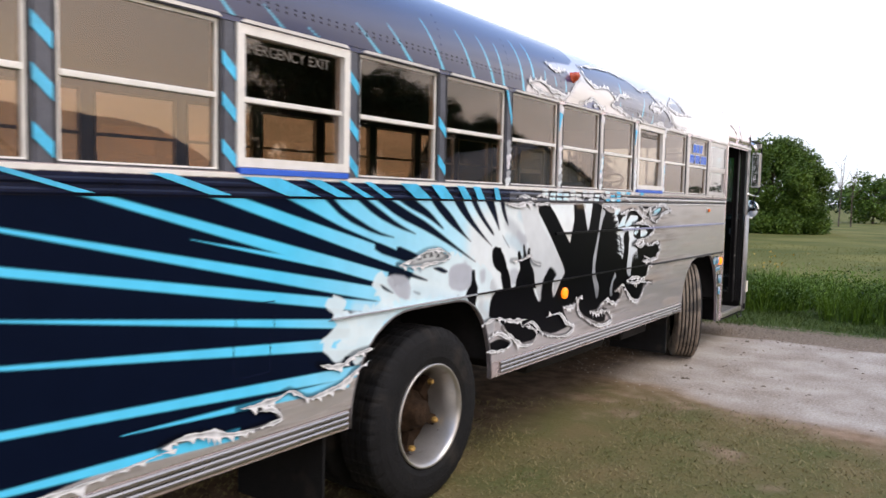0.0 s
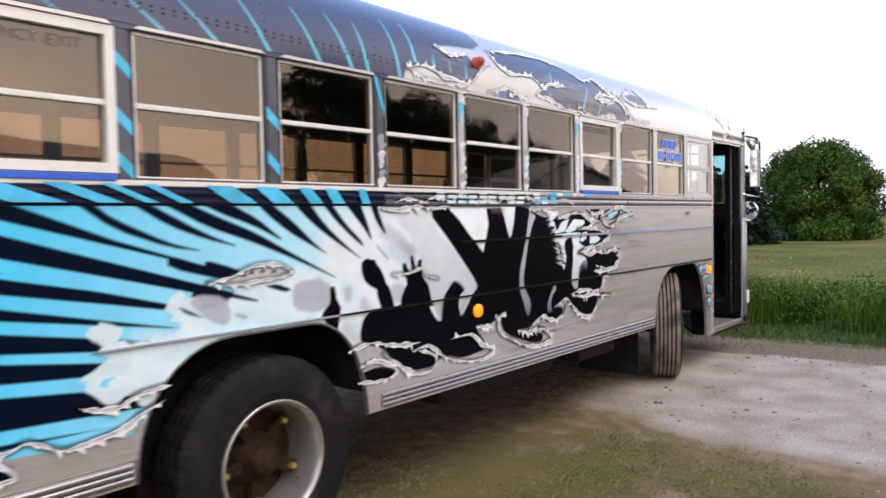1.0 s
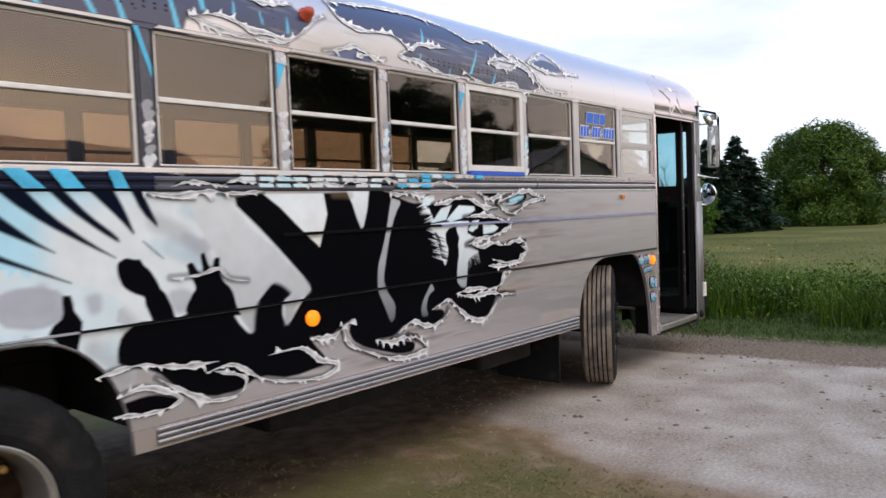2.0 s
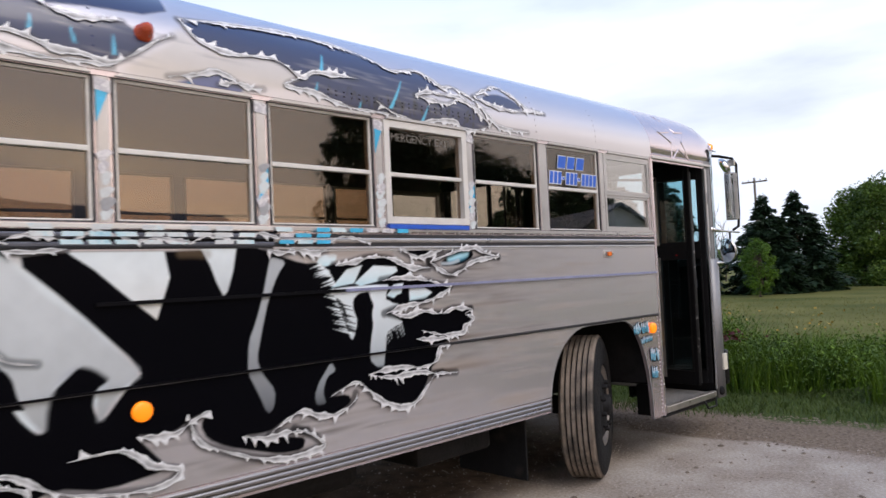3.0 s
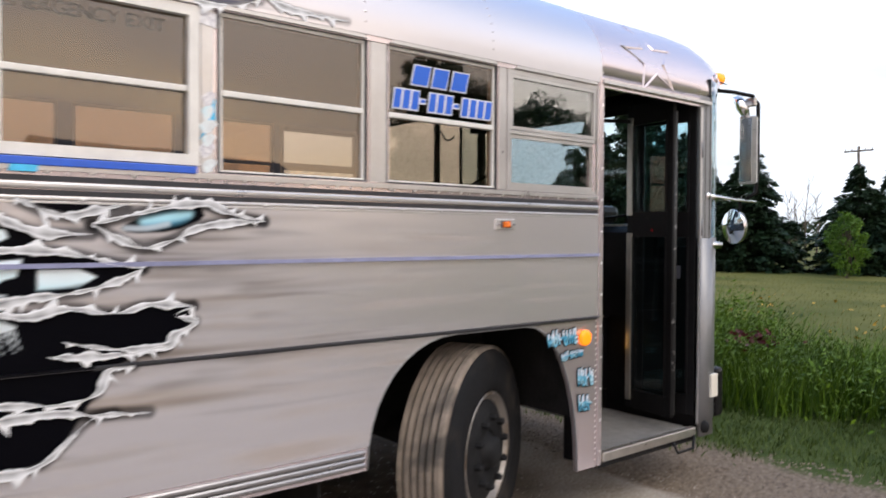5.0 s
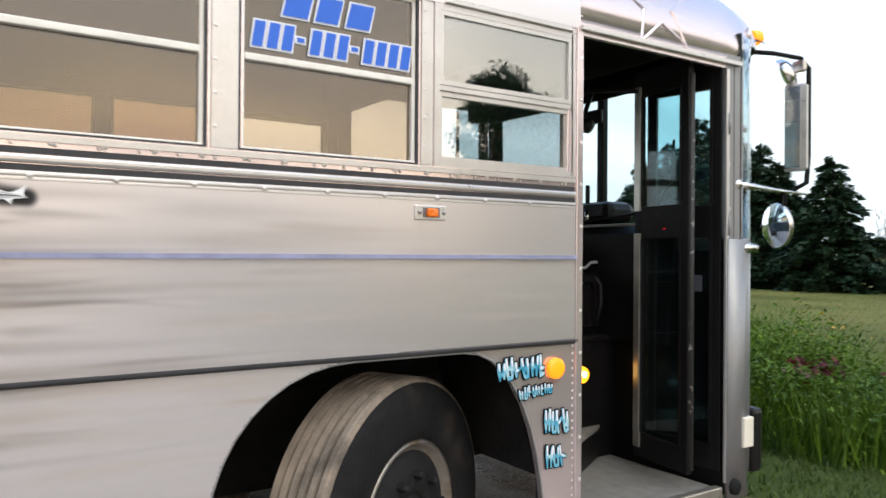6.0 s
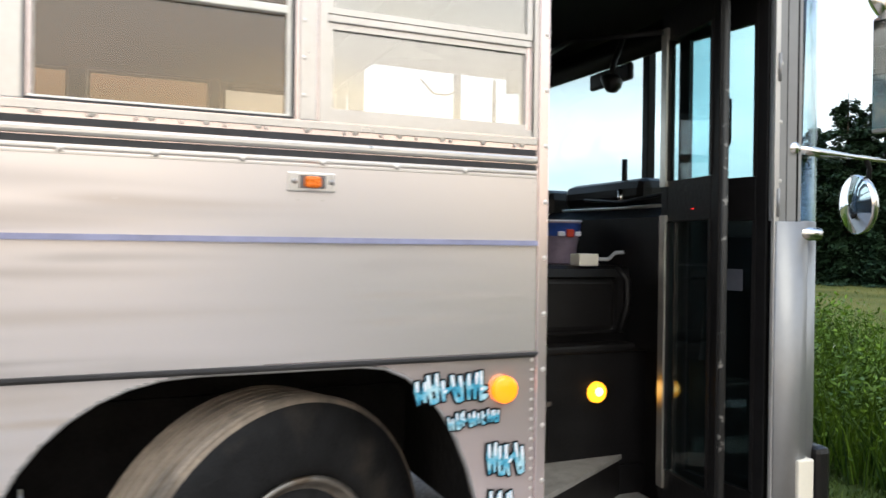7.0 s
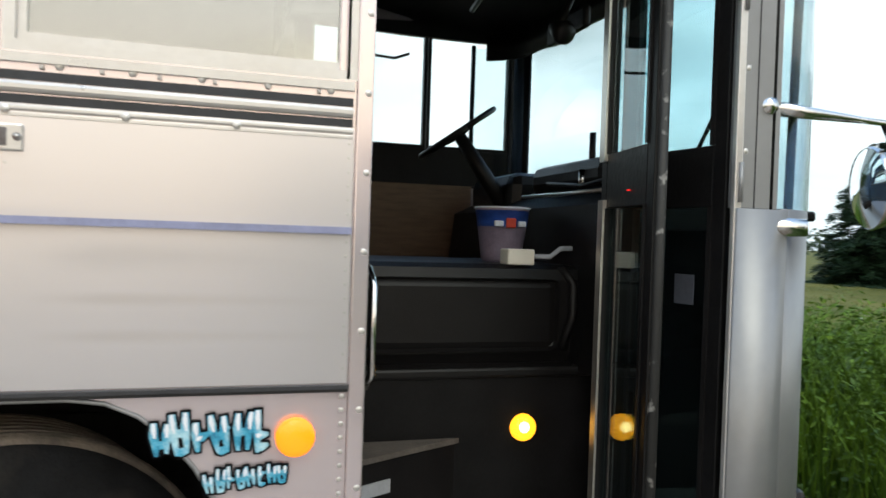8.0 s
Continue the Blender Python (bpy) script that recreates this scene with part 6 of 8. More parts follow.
# the rays run on over the rails to the window sill
for a, d, n, w in high_rays:
    t0, t1 = (1.694 - a[1]) / d[1], (1.768 - a[1]) / d[1]
    p, q = a + d * t0, a + d * t1
    w = w * 0.46 / abs(d[1])
    paint("belt_ray", [(p[0] - w, p[1]), (p[0] + w, p[1]), (q[0] + w * 0.9, q[1]), (q[0] - w * 0.9, q[1])], "cyan_flat", 4)
for y0, y1 in CROSSINGS:
    up = [(y - 4.05) / (1.694 - 1.12) * 0.074 for y in (y0, y1)]
    paint("belt_ray", [(y0, 1.694), (y1, 1.694), (y1 + up[1] - 0.008, 1.768), (y0 + up[0] + 0.008, 1.768)], "cyan_flat", 4)
for k, (nm, line) in enumerate(TORN.items()):
    torn(line, 0.022 if nm in "not" else 0.033, 60 + k, turn=-1 if nm == "j" else 1)
for k, (turn, line) in enumerate(FRONT_TORN):
    torn(line, 0.036, 20 + k, turn=turn)
torn([(TAIL, 0.72), (-0.4, 0.70), (0.4, 0.73), (1.0, 0.71), (1.56, 0.75)], 0.035, 99)
for y0, y1, z0, z1 in ((1.828, 1.832, 0.955, 1.128), (2.018, 2.022, 0.955, 1.128), (1.828, 2.022, 0.952, 0.956), (1.838, 1.842, 1.138, 1.25), (2.038, 2.042, 1.138, 1.255), (1.838, 2.042, 1.250, 1.254)):
    part("hatch_gap", boxed(X0 - 0.002, X0 + 0.0022, y0, y1, z0, z1), "navy", bus)
# belt above the panels: torn silver over black, and pale teeth
paint("black_belt", [(4.02, 1.692), (5.36, 1.692), (5.42, 1.705), (5.38, 1.74), (5.46, 1.758), (4.1, 1.758)], "black", 0)
for k in range(8):
    y = 4.02 + 0.24 * k
    torn([(y, 1.70), (y + 0.10, 1.722 + 0.012 * (k % 3)), (y + 0.28, 1.703)], 0.020, 140 + k)
rnd = random.Random(17)
for k in range(18):
    y = 4.36 + 0.105 * k
    if 5.24 < y < 5.36:
        continue
    rows = ((1.756, 1.777), (1.729, 1.748), (1.698, 1.716)) if y < 5.7 else ((1.756, 1.777),)
    for a, b in rows:
        if rnd.random() < 0.12:
            continue
        s, lean = rnd.uniform(0.004, 0.016), rnd.uniform(-0.008, 0.012)
        mt = rnd.choice(("pale", "pale", "ice") if y < 5.3 else ("ice", "cyan_flat", "torn"))
        paint("belt_block", [(y + s, a), (y + 0.094, a), (y + 0.094 - lean, b), (y + s - lean, b)], mt, 4)

# roof: midnight blue torn open over silver, thin tapering cyan stripes
sheet(-1.2, 8.95, 2.389, 3.005, 0.009)
ROOF_BLUE, POCKET = (0.014, 0.022, 0.085), (0.05, 0.085, 0.26)
spray([(-1.5, 2.3), (4.10, 2.3), (4.15, 2.45), (4.29, 2.48), (4.48, 2.44), (4.67, 2.43), (4.76, 2.46), (4.87, 2.54), (4.75, 2.61), (4.62, 2.59), (4.52, 2.59), (4.43, 2.62), (4.62, 2.65), (4.85, 2.67), (4.97, 2.72), (5.02, 3.1), (-1.5, 3.1)], ROOF_BLUE, 0.014, soft=0)
spray(ROOF_FILL["cream"], (0.60, 0.55, 0.48), 0.05, 0.6)
spray(ROOF_FILL["island"], ROOF_BLUE, 0.016, soft=1)
spray(ROOF_FILL["pocket"], POCKET, 0.02, 0.9)
spray(ROOF_FILL["eye"], ROOF_BLUE, 0.014, soft=1)
rnd = random.Random(23)
for k in range(60):
    y, z = rnd.uniform(5.75, 6.85), rnd.uniform(2.40, 2.48)
    haze([(y, z), (y + rnd.uniform(-0.02, 0.03), z + rnd.uniform(0.02, 0.05))], INK, 0.002, 0.009, rnd.uniform(0.3, 0.9))
for k in range(46):
    y = rnd.uniform(4.3, 6.9)
    z = rnd.uniform(2.42, 2.62)
    haze([(y, z), (y + 0.1, z - 0.008), (y + rnd.uniform(0.15, 0.4), z - 0.02)], (0.30, 0.29, 0.31), 0.001, 0.010, 0.35, True)
for line in ROOF_TORN.values():
    haze(line, INK, 0.010, 0.014, 0.45)
stripes = ROOF_STRIPES + [[(1.98 - 0.26 * k, 2.46 + 0.02 * (k % 2)), (2.09 - 0.26 * k, 2.38)] for k in range(12)]
for (ya, za), (yb, zb) in stripes:
    w = min(0.016, 0.14 * abs(za - zb))
    spray([(ya - 0.002, za), (ya + 0.003, za), (yb + w, zb), (yb - w * 0.6, zb)], (0.10, 0.58, 0.86), 0.010, 0.95, soft=0)
hang("airbrushed_roof", np.ones((NY, NZ), bool), 0.003, "airbrush_roof", "midnight blue roof torn open over silver, with thin cyan stripes")
for k, line in enumerate(ROOF_TORN.values()):
    torn(line, 0.033, 200 + k, 1.2, layer=2, spike=1.2, turn=-1 if k % 2 else 1)

# dashes and curls on the pillars
for i in range(4, 15):
    y = near_windows[i][0] + 0.010
    lift = -0.0095
    def dash(z, h, material, lean=0.05):
        bm = bmesh.new()
        q = [(y, z + lean), (y, z + lean + h), (y + 0.064, z + h), (y + 0.064, z)]
        prism(q, X0 - 0.006, X0 - 0.001, bm)
        part("pillar_dash", bm, material, bus)
    if i >= 9:
        rows = {9: (1.822, 2.027), 10: (1.785, 1.955, 2.172)}.get(i, (1.80, 1.98, 2.14))
        for z in rows:
            dash(z, 0.052, "cyan_flat", 0.060)
    else:
        prism_y = [(y - 0.012, 2.37), (y + 0.010, 2.37), (y + 0.064, 2.21), (y + 0.060, 2.16)] if i == 8 else [(y + 0.006, 2.18), (y + 0.052, 2.30), (y + 0.006, 2.31)] if i % 2 else [(y + 0.004, 1.90), (y + 0.060, 1.96), (y + 0.060, 2.06)]
        part("pillar_flash", prism(prism_y, X0 - 0.006, X0 - 0.001), "cyan_flat", bus)
        rnd = random.Random(300 + i)
        for k in range(6):
            z, h = 1.815 + 0.046 * k + rnd.uniform(-0.008, 0.008), rnd.uniform(0.018, 0.032)
            c, w = y + 0.032 + rnd.uniform(-0.008, 0.008), rnd.uniform(0.020, 0.032)
            curl = [(c + w * math.cos(t) * (1.15 if t < math.pi else 0.8), z + h * math.sin(t) + 0.010 * math.cos(t)) for t in (q * math.pi / 6 for q in range(12))]
            part("pillar_curl", prism(curl, X0 - 0.006, X0 - 0.0015 + 0.0002 * k), rnd.choice(("torn", "pale", "pale", "pale", "smoke")), bus)
        if i != 8:
            dash(2.30, 0.05, "torn", 0.01)

# ---- lamps and emblems on the bus ----
part("side_reflector", lamp_lens(0.041, 0.012, (X0 + 0.014, 4.765, 1.03)), "amber_smooth", bus, "round orange side reflector", smooth=True)
part("side_reflector", lamp_lens(0.041, 0.012, (X0 + 0.014, 8.816, 1.028)), "amber_smooth", bus, "round orange side reflector", smooth=True)
x, y, z = side_point(4.83, 2.575, 0.012)
part("roof_lamp", lathe([(0.001, 0.052), (0.018, 0.046), (0.030, 0.026), (0.034, 0.0), (0.040, -0.004), (0.040, -0.02)], 24, m=Matrix.Translation((x, y, z)) @ pose(0, 0, 0, 0, -18, 0)), "orange_red", bus, "orange-red domed clearance lamp", smooth=True)
mk = part("marker_lamp", boxed(X0 - 0.004, X0 + 0.010, 8.165, 8.293, 1.593, 1.645, 0.004), "silver_trim", bus, "small side marker lamp on a steel plate")
part("recess", boxed(X0 + 0.008, X0 + 0.0115, 8.196, 8.266, 1.602, 1.637, 0.001), "torn_dark", mk)
part("lens", boxed(X0 + 0.006, X0 + 0.028, 8.209, 8.252, 1.604, 1.634, 0.007), "amber_dim", mk, "amber lens")
rivets([(8.195, 1.572, 0.0), (8.262, 1.572, 0.0)], 0.006)
for yy in (8.183, 8.283):
    part("screw", lathe([(0.001, 0.006), (0.006, 0.004), (0.008, 0)], 10, m=Matrix.Translation((X0 + 0.011, yy, 1.62))), "rail", mk, smooth=True)
for xx in (-2.345, 2 * CX + 2.345):
    part("clearance_lamp", lathe([(0.001, 0.06), (0.03, 0.05), (0.042, 0.02), (0.045, 0)], 20, m=Matrix.Translation((xx, 10.33, 2.618)) @ pose(0, 0, 0, 0, -15, 60 if xx > CX else 120)), "amber", bus, "amber front clearance lamp", smooth=True)

# raised star on the roof by the door
cy, cz = 9.42, 2.585
star = [(cy + r * 1.3 * math.cos(a), cz + r * 1.12 * math.sin(a)) for r, a in ((0.215 if k % 2 == 0 else 0.085, math.pi / 2 + k * math.pi / 5 + 0.12) for k in range(10))]
bm = bmesh.new()
loops = [[bm.verts.new(side_point(cy + (p[0] - cy) * s, cz + (p[1] - cz) * s, h)) for p in star] for s, h in ((1.0, 0.002), (0.93, 0.007), (0.88, 0.007), (0.79, 0.002))]
for a, b in zip(loops, loops[1:]):
    for k in range(10):
        bm.faces.new((a[k], a[(k + 1) % 10], b[(k + 1) % 10], b[k]))
bmesh.ops.recalc_face_normals(bm, faces=bm.faces[:])
part("star_emblem", bm, "silver", bus, "raised silver star outline")


# ---- writing ----
def lettering(body, size, y, z, x, material, parent, name, label="", shear=0.0, depth=0.001, turn=0.0, fat=0.0, squeeze=1.0):
    at = 0.0
    for ch in body:
        if ch == " ":
            at += size * 0.3
            continue
        cu = bpy.data.curves.new(name, "FONT")
        cu.body, cu.size, cu.extrude, cu.shear, cu.offset = ch, size, depth, shear, fat
        tmp = new(name, cu)
        bpy.context.view_layer.update()
        me = bpy.data.meshes.new_from_object(tmp.evaluated_get(bpy.context.evaluated_depsgraph_get()))
        bpy.data.objects.remove(tmp)
        xs = [v.co.x for v in me.vertices]
        lo, hi = min(xs) + fat, max(xs) - fat
        me.transform(Matrix.Translation((x, y, z)) @ Matrix(((0, 0, 1, 0), (1, 0, 0, 0), (0, 1, 0, 0), (0, 0, 0, 1))) @ Matrix.Rotation(turn, 4, "Z") @ Matrix.Diagonal((squeeze, 1, 1, 1)) @ Matrix.Translation((at - lo, 0, 0)))
        at += hi - lo + size * 0.085
        me.materials.clear()
        me.materials.append(M[material])
        part(name, None, material, parent, label, mesh=me)


w2 = near_windows[2][1]
gx = X0 - 0.022
# firm's sign on the pane: plain blocks in its colours
def block(y, z, w, h, lean=0.02):
    for grow, xx, m in ((0.006, gx, "sign_white"), (0.0, gx + 0.003, "sign_blue")):
        q = [(y - grow, z - grow), (y + w + grow, z - grow), (y + w + lean + grow, z + h + grow), (y + lean - grow, z + h + grow)]
        part("sign_block", prism(q, xx, xx + 0.002), m, w2)


for k, (a, w) in enumerate(((7.69, 0.085), (7.80, 0.08), (7.91, 0.085))):
    block(a, 2.222, w, 0.082)
for k in range(12):
    if k in (3, 7):
        block(7.592 + 0.0475 * k + 0.006, 2.145, 0.024, 0.014, 0.0)
    else:
        block(7.592 + 0.0475 * k, 2.112, 0.034, 0.080, 0.012)
for i in (4, 10):
    lettering("EMERGENCY EXIT", 0.062, near_windows[i][0] - 0.59, 2.262, X0 - 0.0245, "exit_ink", near_windows[i][1], "exit_lettering", "faint grey exit lettering")
lx = X0 + 0.002


def tag_stroke(a, b, w, lift, grow, material, name, label=""):
    """One tapered slanted stroke of sprayed writing."""
    a, b = np.array(a), np.array(b)
    d = (b - a) / np.linalg.norm(b - a)
    n = np.array([-d[1], d[0]])
    a, b = a - d * grow, b + d * grow
    q = [a - n * (w * 0.35 + grow), a * 0.6 + b * 0.4 - n * (w * 0.62 + grow), b - n * (w * 0.15 + grow), b + n * (w * 0.30 + grow), a * 0.5 + b * 0.5 + n * (w * 0.5 + grow), a + n * (w * 0.42 + grow)]
    part(name, prism([tuple(p) for p in q], lx + lift, lx + lift + 0.0012), material, bus, label)


def tag_line(y0, z0, y1, z1, high, count, seed, w):
    """A line of unreadable sprayed marks: dark rim, blue body, white upper ends."""
    rnd = random.Random(seed)
    for k in range(count):
        u = (k + 0.5) / count
        y, z, cell = y0 + (y1 - y0) * u, z0 + (z1 - z0) * u, abs(y1 - y0) / count
        h = high * rnd.uniform(0.78, 1.12)
        lean = rnd.uniform(-0.20, 0.30) * cell
        marks = [((y - cell * 0.42 + lean, z + h), (y - cell * 0.18, z + rnd.uniform(-0.004, 0.006)))]
        if k % 3 != 2:
            marks.append(((y + cell * 0.25 + lean, z + h * rnd.uniform(0.85, 1.05)), (y + cell * 0.30, z + h * rnd.uniform(0.0, 0.12))))
        marks.append(((y - cell * 0.25, z + h * rnd.uniform(0.35, 0.6)), (y + cell * 0.40, z + h * rnd.uniform(0.3, 0.75))))
        if k % 2:
            marks.append(((y - cell * 0.2, z + h * 0.08), (y + cell * 0.42, z + h * rnd.uniform(0.0, 0.15))))
        for m, (a, b) in enumerate(marks):
            step = 0.00015 * (m + 4 * (k % 2))
            tag_stroke(a, b, w, 0.0 + step, 0.0045, "black", "graffiti_outline")
            tag_stroke(a, b, w, 0.0025 + step, 0.0, "graffiti", "graffiti_mark", "blue sprayed mark")
            if m < 2:
                a, b = np.array(a), np.array(b)
                tag_stroke(a, a * 0.55 + b * 0.45, w * 0.55, 0.005 + step, 0.0, "sign_white", "graffiti_shine")


tag_line(8.530, 1.000, 8.765, 1.002, 0.078, 6, 3, 0.016)
tag_line(8.636, 0.918, 8.800, 0.935, 0.045, 8, 4, 0.0085)
tag_line(8.760, 0.775, 8.890, 0.765, 0.095, 4, 5, 0.014)
tag_line(8.765, 0.640, 8.880, 0.635, 0.085, 3, 6, 0.013)


# ---- wheels ----
def wheel(name, at, turn, front, label):
    """A lorry wheel: tyre, rim and hub; its outer face looks to +x."""
    w = part(name, None, None, bus, label, mesh=finish("hub", wheel_hub(front), "black_rim" if front else "rust", True), place=None)
    w.matrix_parent_inverse = world_of(bus).inverted()
    w.matrix_basis = pose(*at, 0, 0, turn)
    R = 0.516 if front else 0.495
    h = 0.135
    if front:
        prof = [(0.285, h - 0.03), (0.30, h - 0.008), (0.36, h), (0.43, h - 0.004), (0.484, h - 0.014), (0.506, h - 0.026), (R, h - 0.036)]
        xs = h - 0.036
        for g in range(5):
            x = xs - (g + 0.72) * (2 * xs) / 5.4
            prof += [(R, x + 0.0075), (R - 0.014, x + 0.005), (R - 0.014, x - 0.005), (R, x - 0.0075)]
        prof += [(R, -xs), (0.506, -h + 0.026), (0.484, -h + 0.014), (0.43, -h), (0.30, -h + 0.01), (0.285, -h + 0.03)]
        tyre = part("tyre", lathe(prof, 72), "dusty", w, "worn ribbed tyre with dusty tread", smooth=False, place=Matrix())
        for g in range(5):
            x = xs - (g + 0.72) * (2 * xs) / 5.4
            part("tread_groove", lathe([(R - 0.0125, x + 0.0048), (R - 0.012, x), (R - 0.0125, x - 0.0048)], 72), "rubber", w, place=Matrix())
        for x in (h - 0.030, -h + 0.030):
            part("tread_shoulder", lathe([(R - 0.004, x + 0.006), (R + 0.0012, x - 0.004 * math.copysign(1, x)), (R - 0.002, x - 0.012 * math.copysign(1, x))], 72), "dusty", w, place=Matrix())
        side = part("sidewall", lathe([(0.284, h - 0.028), (0.299, h - 0.004), (0.32, h + 0.004), (0.36, h + 0.005), (0.44, h + 0.003), (0.479, h - 0.007), (0.497, h - 0.017)], 72), "rubber", w, "black sidewall", smooth=True, place=Matrix())
    else:
        prof = [(0.285, h - 0.03), (0.30, h - 0.006), (0.33, h + 0.003), (0.40, h + 0.002), (0.44, h - 0.006), (0.472, h - 0.020), (0.488, h - 0.032), (R, h - 0.045)]
        for x in (0.045, 0.0, -0.045):
            prof += [(R, x + 0.007), (R - 0.012, x + 0.005), (R - 0.012, x - 0.005), (R, x - 0.007)]
        prof += [(R, -h + 0.045), (0.472, -h + 0.02), (0.43, -h), (0.30, -h + 0.01), (0.285, -h + 0.03)]
        bm = lathe(prof, 144)
        for v in bm.verts:
            r = math.hypot(v.co.y, v.co.z)
            if r > 0.468 and (int(round(math.atan2(v.co.z, v.co.y) * 144 / (2 * math.pi))) % 4 == 0):
                v.co.y, v.co.z = v.co.y * (1 - 0.006 / r), v.co.z * (1 - 0.006 / r)
        part("tyre", bm, "rubber", w, "black tyre with notched tread blocks", place=Matrix())
        part("inner_tyre", lathe([(r, x - 0.33) for r, x in prof], 48), "rubber", w, place=Matrix())
    if front:
        rim = [(0.286, h - 0.03), (0.292, h - 0.012), (0.280, h - 0.004), (0.270, h - 0.012), (0.262, h - 0.03), (0.25, h - 0.035), (0.205, h - 0.01), (0.14, h + 0.0)]
        part("rim", lathe(rim[:6], 60), "rim_steel", w, "worn dull steel rim lip", smooth=True, place=Matrix())
        part("wheel_disc", lathe(rim[5:] + [(0.10, h - 0.01)], 60), "black_rim", w, smooth=True, place=Matrix())
        spots, br, bx = 10, 0.168, h + 0.004
    else:
        rim = [(0.286, h - 0.03), (0.294, h - 0.004), (0.288, h + 0.004), (0.277, h - 0.002), (0.266, h - 0.02), (0.262, h - 0.05), (0.250, h - 0.075), (0.246, h - 0.14), (0.232, h - 0.20)]
        part("rim", lathe(rim, 60), "rim_bright", w, "bright deep-dish rim with rust stains", smooth=True, place=Matrix())
        part("wheel_disc", lathe([(0.234, h - 0.198), (0.20, h - 0.215), (0.15, h - 0.19), (0.12, h - 0.185)], 60), "rust", w, "rusty wheel disc", smooth=True, place=Matrix())
        spots, br, bx = 5, 0.205, h - 0.125
    for k in range(spots):
        a = 2 * math.pi * k / spots + (0.2 if front else 0.5)
        m = Matrix.Translation((bx, br * math.cos(a), br * math.sin(a))) if front else Matrix.Translation((bx, -br * math.sin(a), br * math.cos(a)))
        part("wheel_nut", lathe([(0.001, 0.028), (0.012, 0.026), (0.017, 0.018), (0.019, -0.01)], 6, m=m), "black_rim" if front else "brass", w, place=Matrix())
    if not front:
        for k in range(5):
            a = 2 * math.pi * k / 5 + 0.5
            bm = bmesh.new()
            bmesh.ops.create_cube(bm, size=1, matrix=Matrix.Rotation(a, 4, "X") @ Matrix.Translation((h - 0.150, 0, 0.165)) @ Matrix.Diagonal((0.045, 0.06, 0.12, 1)))
            part("spoke", bm, "rust", w, place=Matrix())
    return w


def wheel_hub(front):
    h = 0.135
    if front:
        return lathe([(0.001, h + 0.045), (0.05, h + 0.043), (0.072, h + 0.03), (0.078, h - 0.01), (0.10, h - 0.015), (0.14, h - 0.02)], 36)
    return lathe([(0.001, h - 0.06), (0.062, h - 0.06), (0.075, h - 0.07), (0.08, h - 0.13), (0.115, h - 0.135), (0.125, h - 0.19), (0.16, h - 0.195)], 36)


wheel("rear_wheel", (-2.330, 3.205, 0.485), 0, False, "black rear tyre on a bright deep-dish rim")
wheel("rear_wheel", (2 * CX + 2.330, 3.205, 0.485), 180, False, "black rear tyre on a bright deep-dish rim")
wheel("front_wheel", (-2.389, 8.168, 0.508), 25.8, True, "front wheel steered to one side, dusty ribbed tread")
wheel("front_wheel", (2 * CX + 2.389, 8.168, 0.508), 205.8, True, "front wheel steered to one side, dusty ribbed tread")


# ---- folded entrance door ----
def leaf(a, b, z0, z1, label):
    """A door leaf between two plan points: frame, upper pane, lower panel."""
    ax, ay = a
    d = Vector((b[0] - ax, b[1] - ay, 0))
    w = d.length
    m = Matrix.Translation((ax, ay, 0)) @ Matrix.Rotation(math.atan2(d.y, d.x), 4, "Z")
    fr = bmesh.new()
    f = 0.045
    for q in ((0, f, -0.016, 0.016, z0, z1), (w - f, w, -0.016, 0.016, z0, z1), (f, w - f, -0.016, 0.016, z0, z0 + 0.12), (f, w - f, -0.016, 0.016, 2.28, z1), (f, w - f, -0.016, 0.016, 1.56, 1.72)):
        box(fr, *q, 0.003)
    fr.transform(m)
    lf = part("door_leaf", fr, "door_black", bus, label)
    for z, zz, mt in ((1.72, 2.28, "cyan_glass"), (z0 + 0.12, 1.56, "cyan_glass")):
        p = boxed(f, w - f, -0.003, 0.003, z, zz)
        p.transform(m)
        part("pane", p, mt, lf).visible_shadow = False
    lip = bmesh.new()
    for za, zb in ((0.575, 1.56), (1.72, 2.28)):
        box(lip, f - 0.004, f + 0.010, 0.012, 0.021, za, zb), box(lip, w - f - 0.010, w - f + 0.004, 0.012, 0.021, za, zb)
    lip.transform(m)
    part("glazing_bead", lip, "plastic", lf)
    return lf, m, w


inner_leaf, lm, lw = leaf((-2.245, 9.715), (-2.625, 9.775), 0.45, 2.41, "black folding door leaf with glass, swung inwards")
st = boxed(lw - 0.05, lw - 0.008, 0.015, 0.028, 0.50, 1.585)
box(st, lw - 0.05, lw - 0.008, 0.015, 0.028, 1.70, 2.33)
st.transform(lm)
part("edge_strip", st, "alu", inner_leaf, "bright aluminium edge strip")
ed = tube([(0.0, -0.004, 0.47), (0.0, -0.004, 2.33)], 0.015, 8)
ed.transform(lm)
part("rubber_edge", ed, "worn", inner_leaf, "worn black rubber edge", smooth=True)
outer_leaf, om, ow = leaf((-2.205, 9.895), (-2.60, 9.832), 0.45, 2.41, "black folding door leaf hinged at the front post")
nt = boxed(0.09, 0.16, 0.0215, 0.024, 1.30, 1.38)
nt.transform(om)
part("paper_note", nt, "pillar_dark", outer_leaf, "pale paper note")
part("door_arm", tube([(-2.56, 9.70, 2.30), (-2.9, 9.5, 2.33), (-3.3, 9.55, 2.33)], 0.012, 8), "inside", bus, smooth=True)
part("grab_rail", tube([(-2.32, 8.990, 1.10), (-2.262, 8.992, 1.14), (-2.262, 8.992, 1.34), (-2.32, 8.990, 1.38)], 0.010, 10), "chrome", bus, "chrome grab rail", smooth=True)

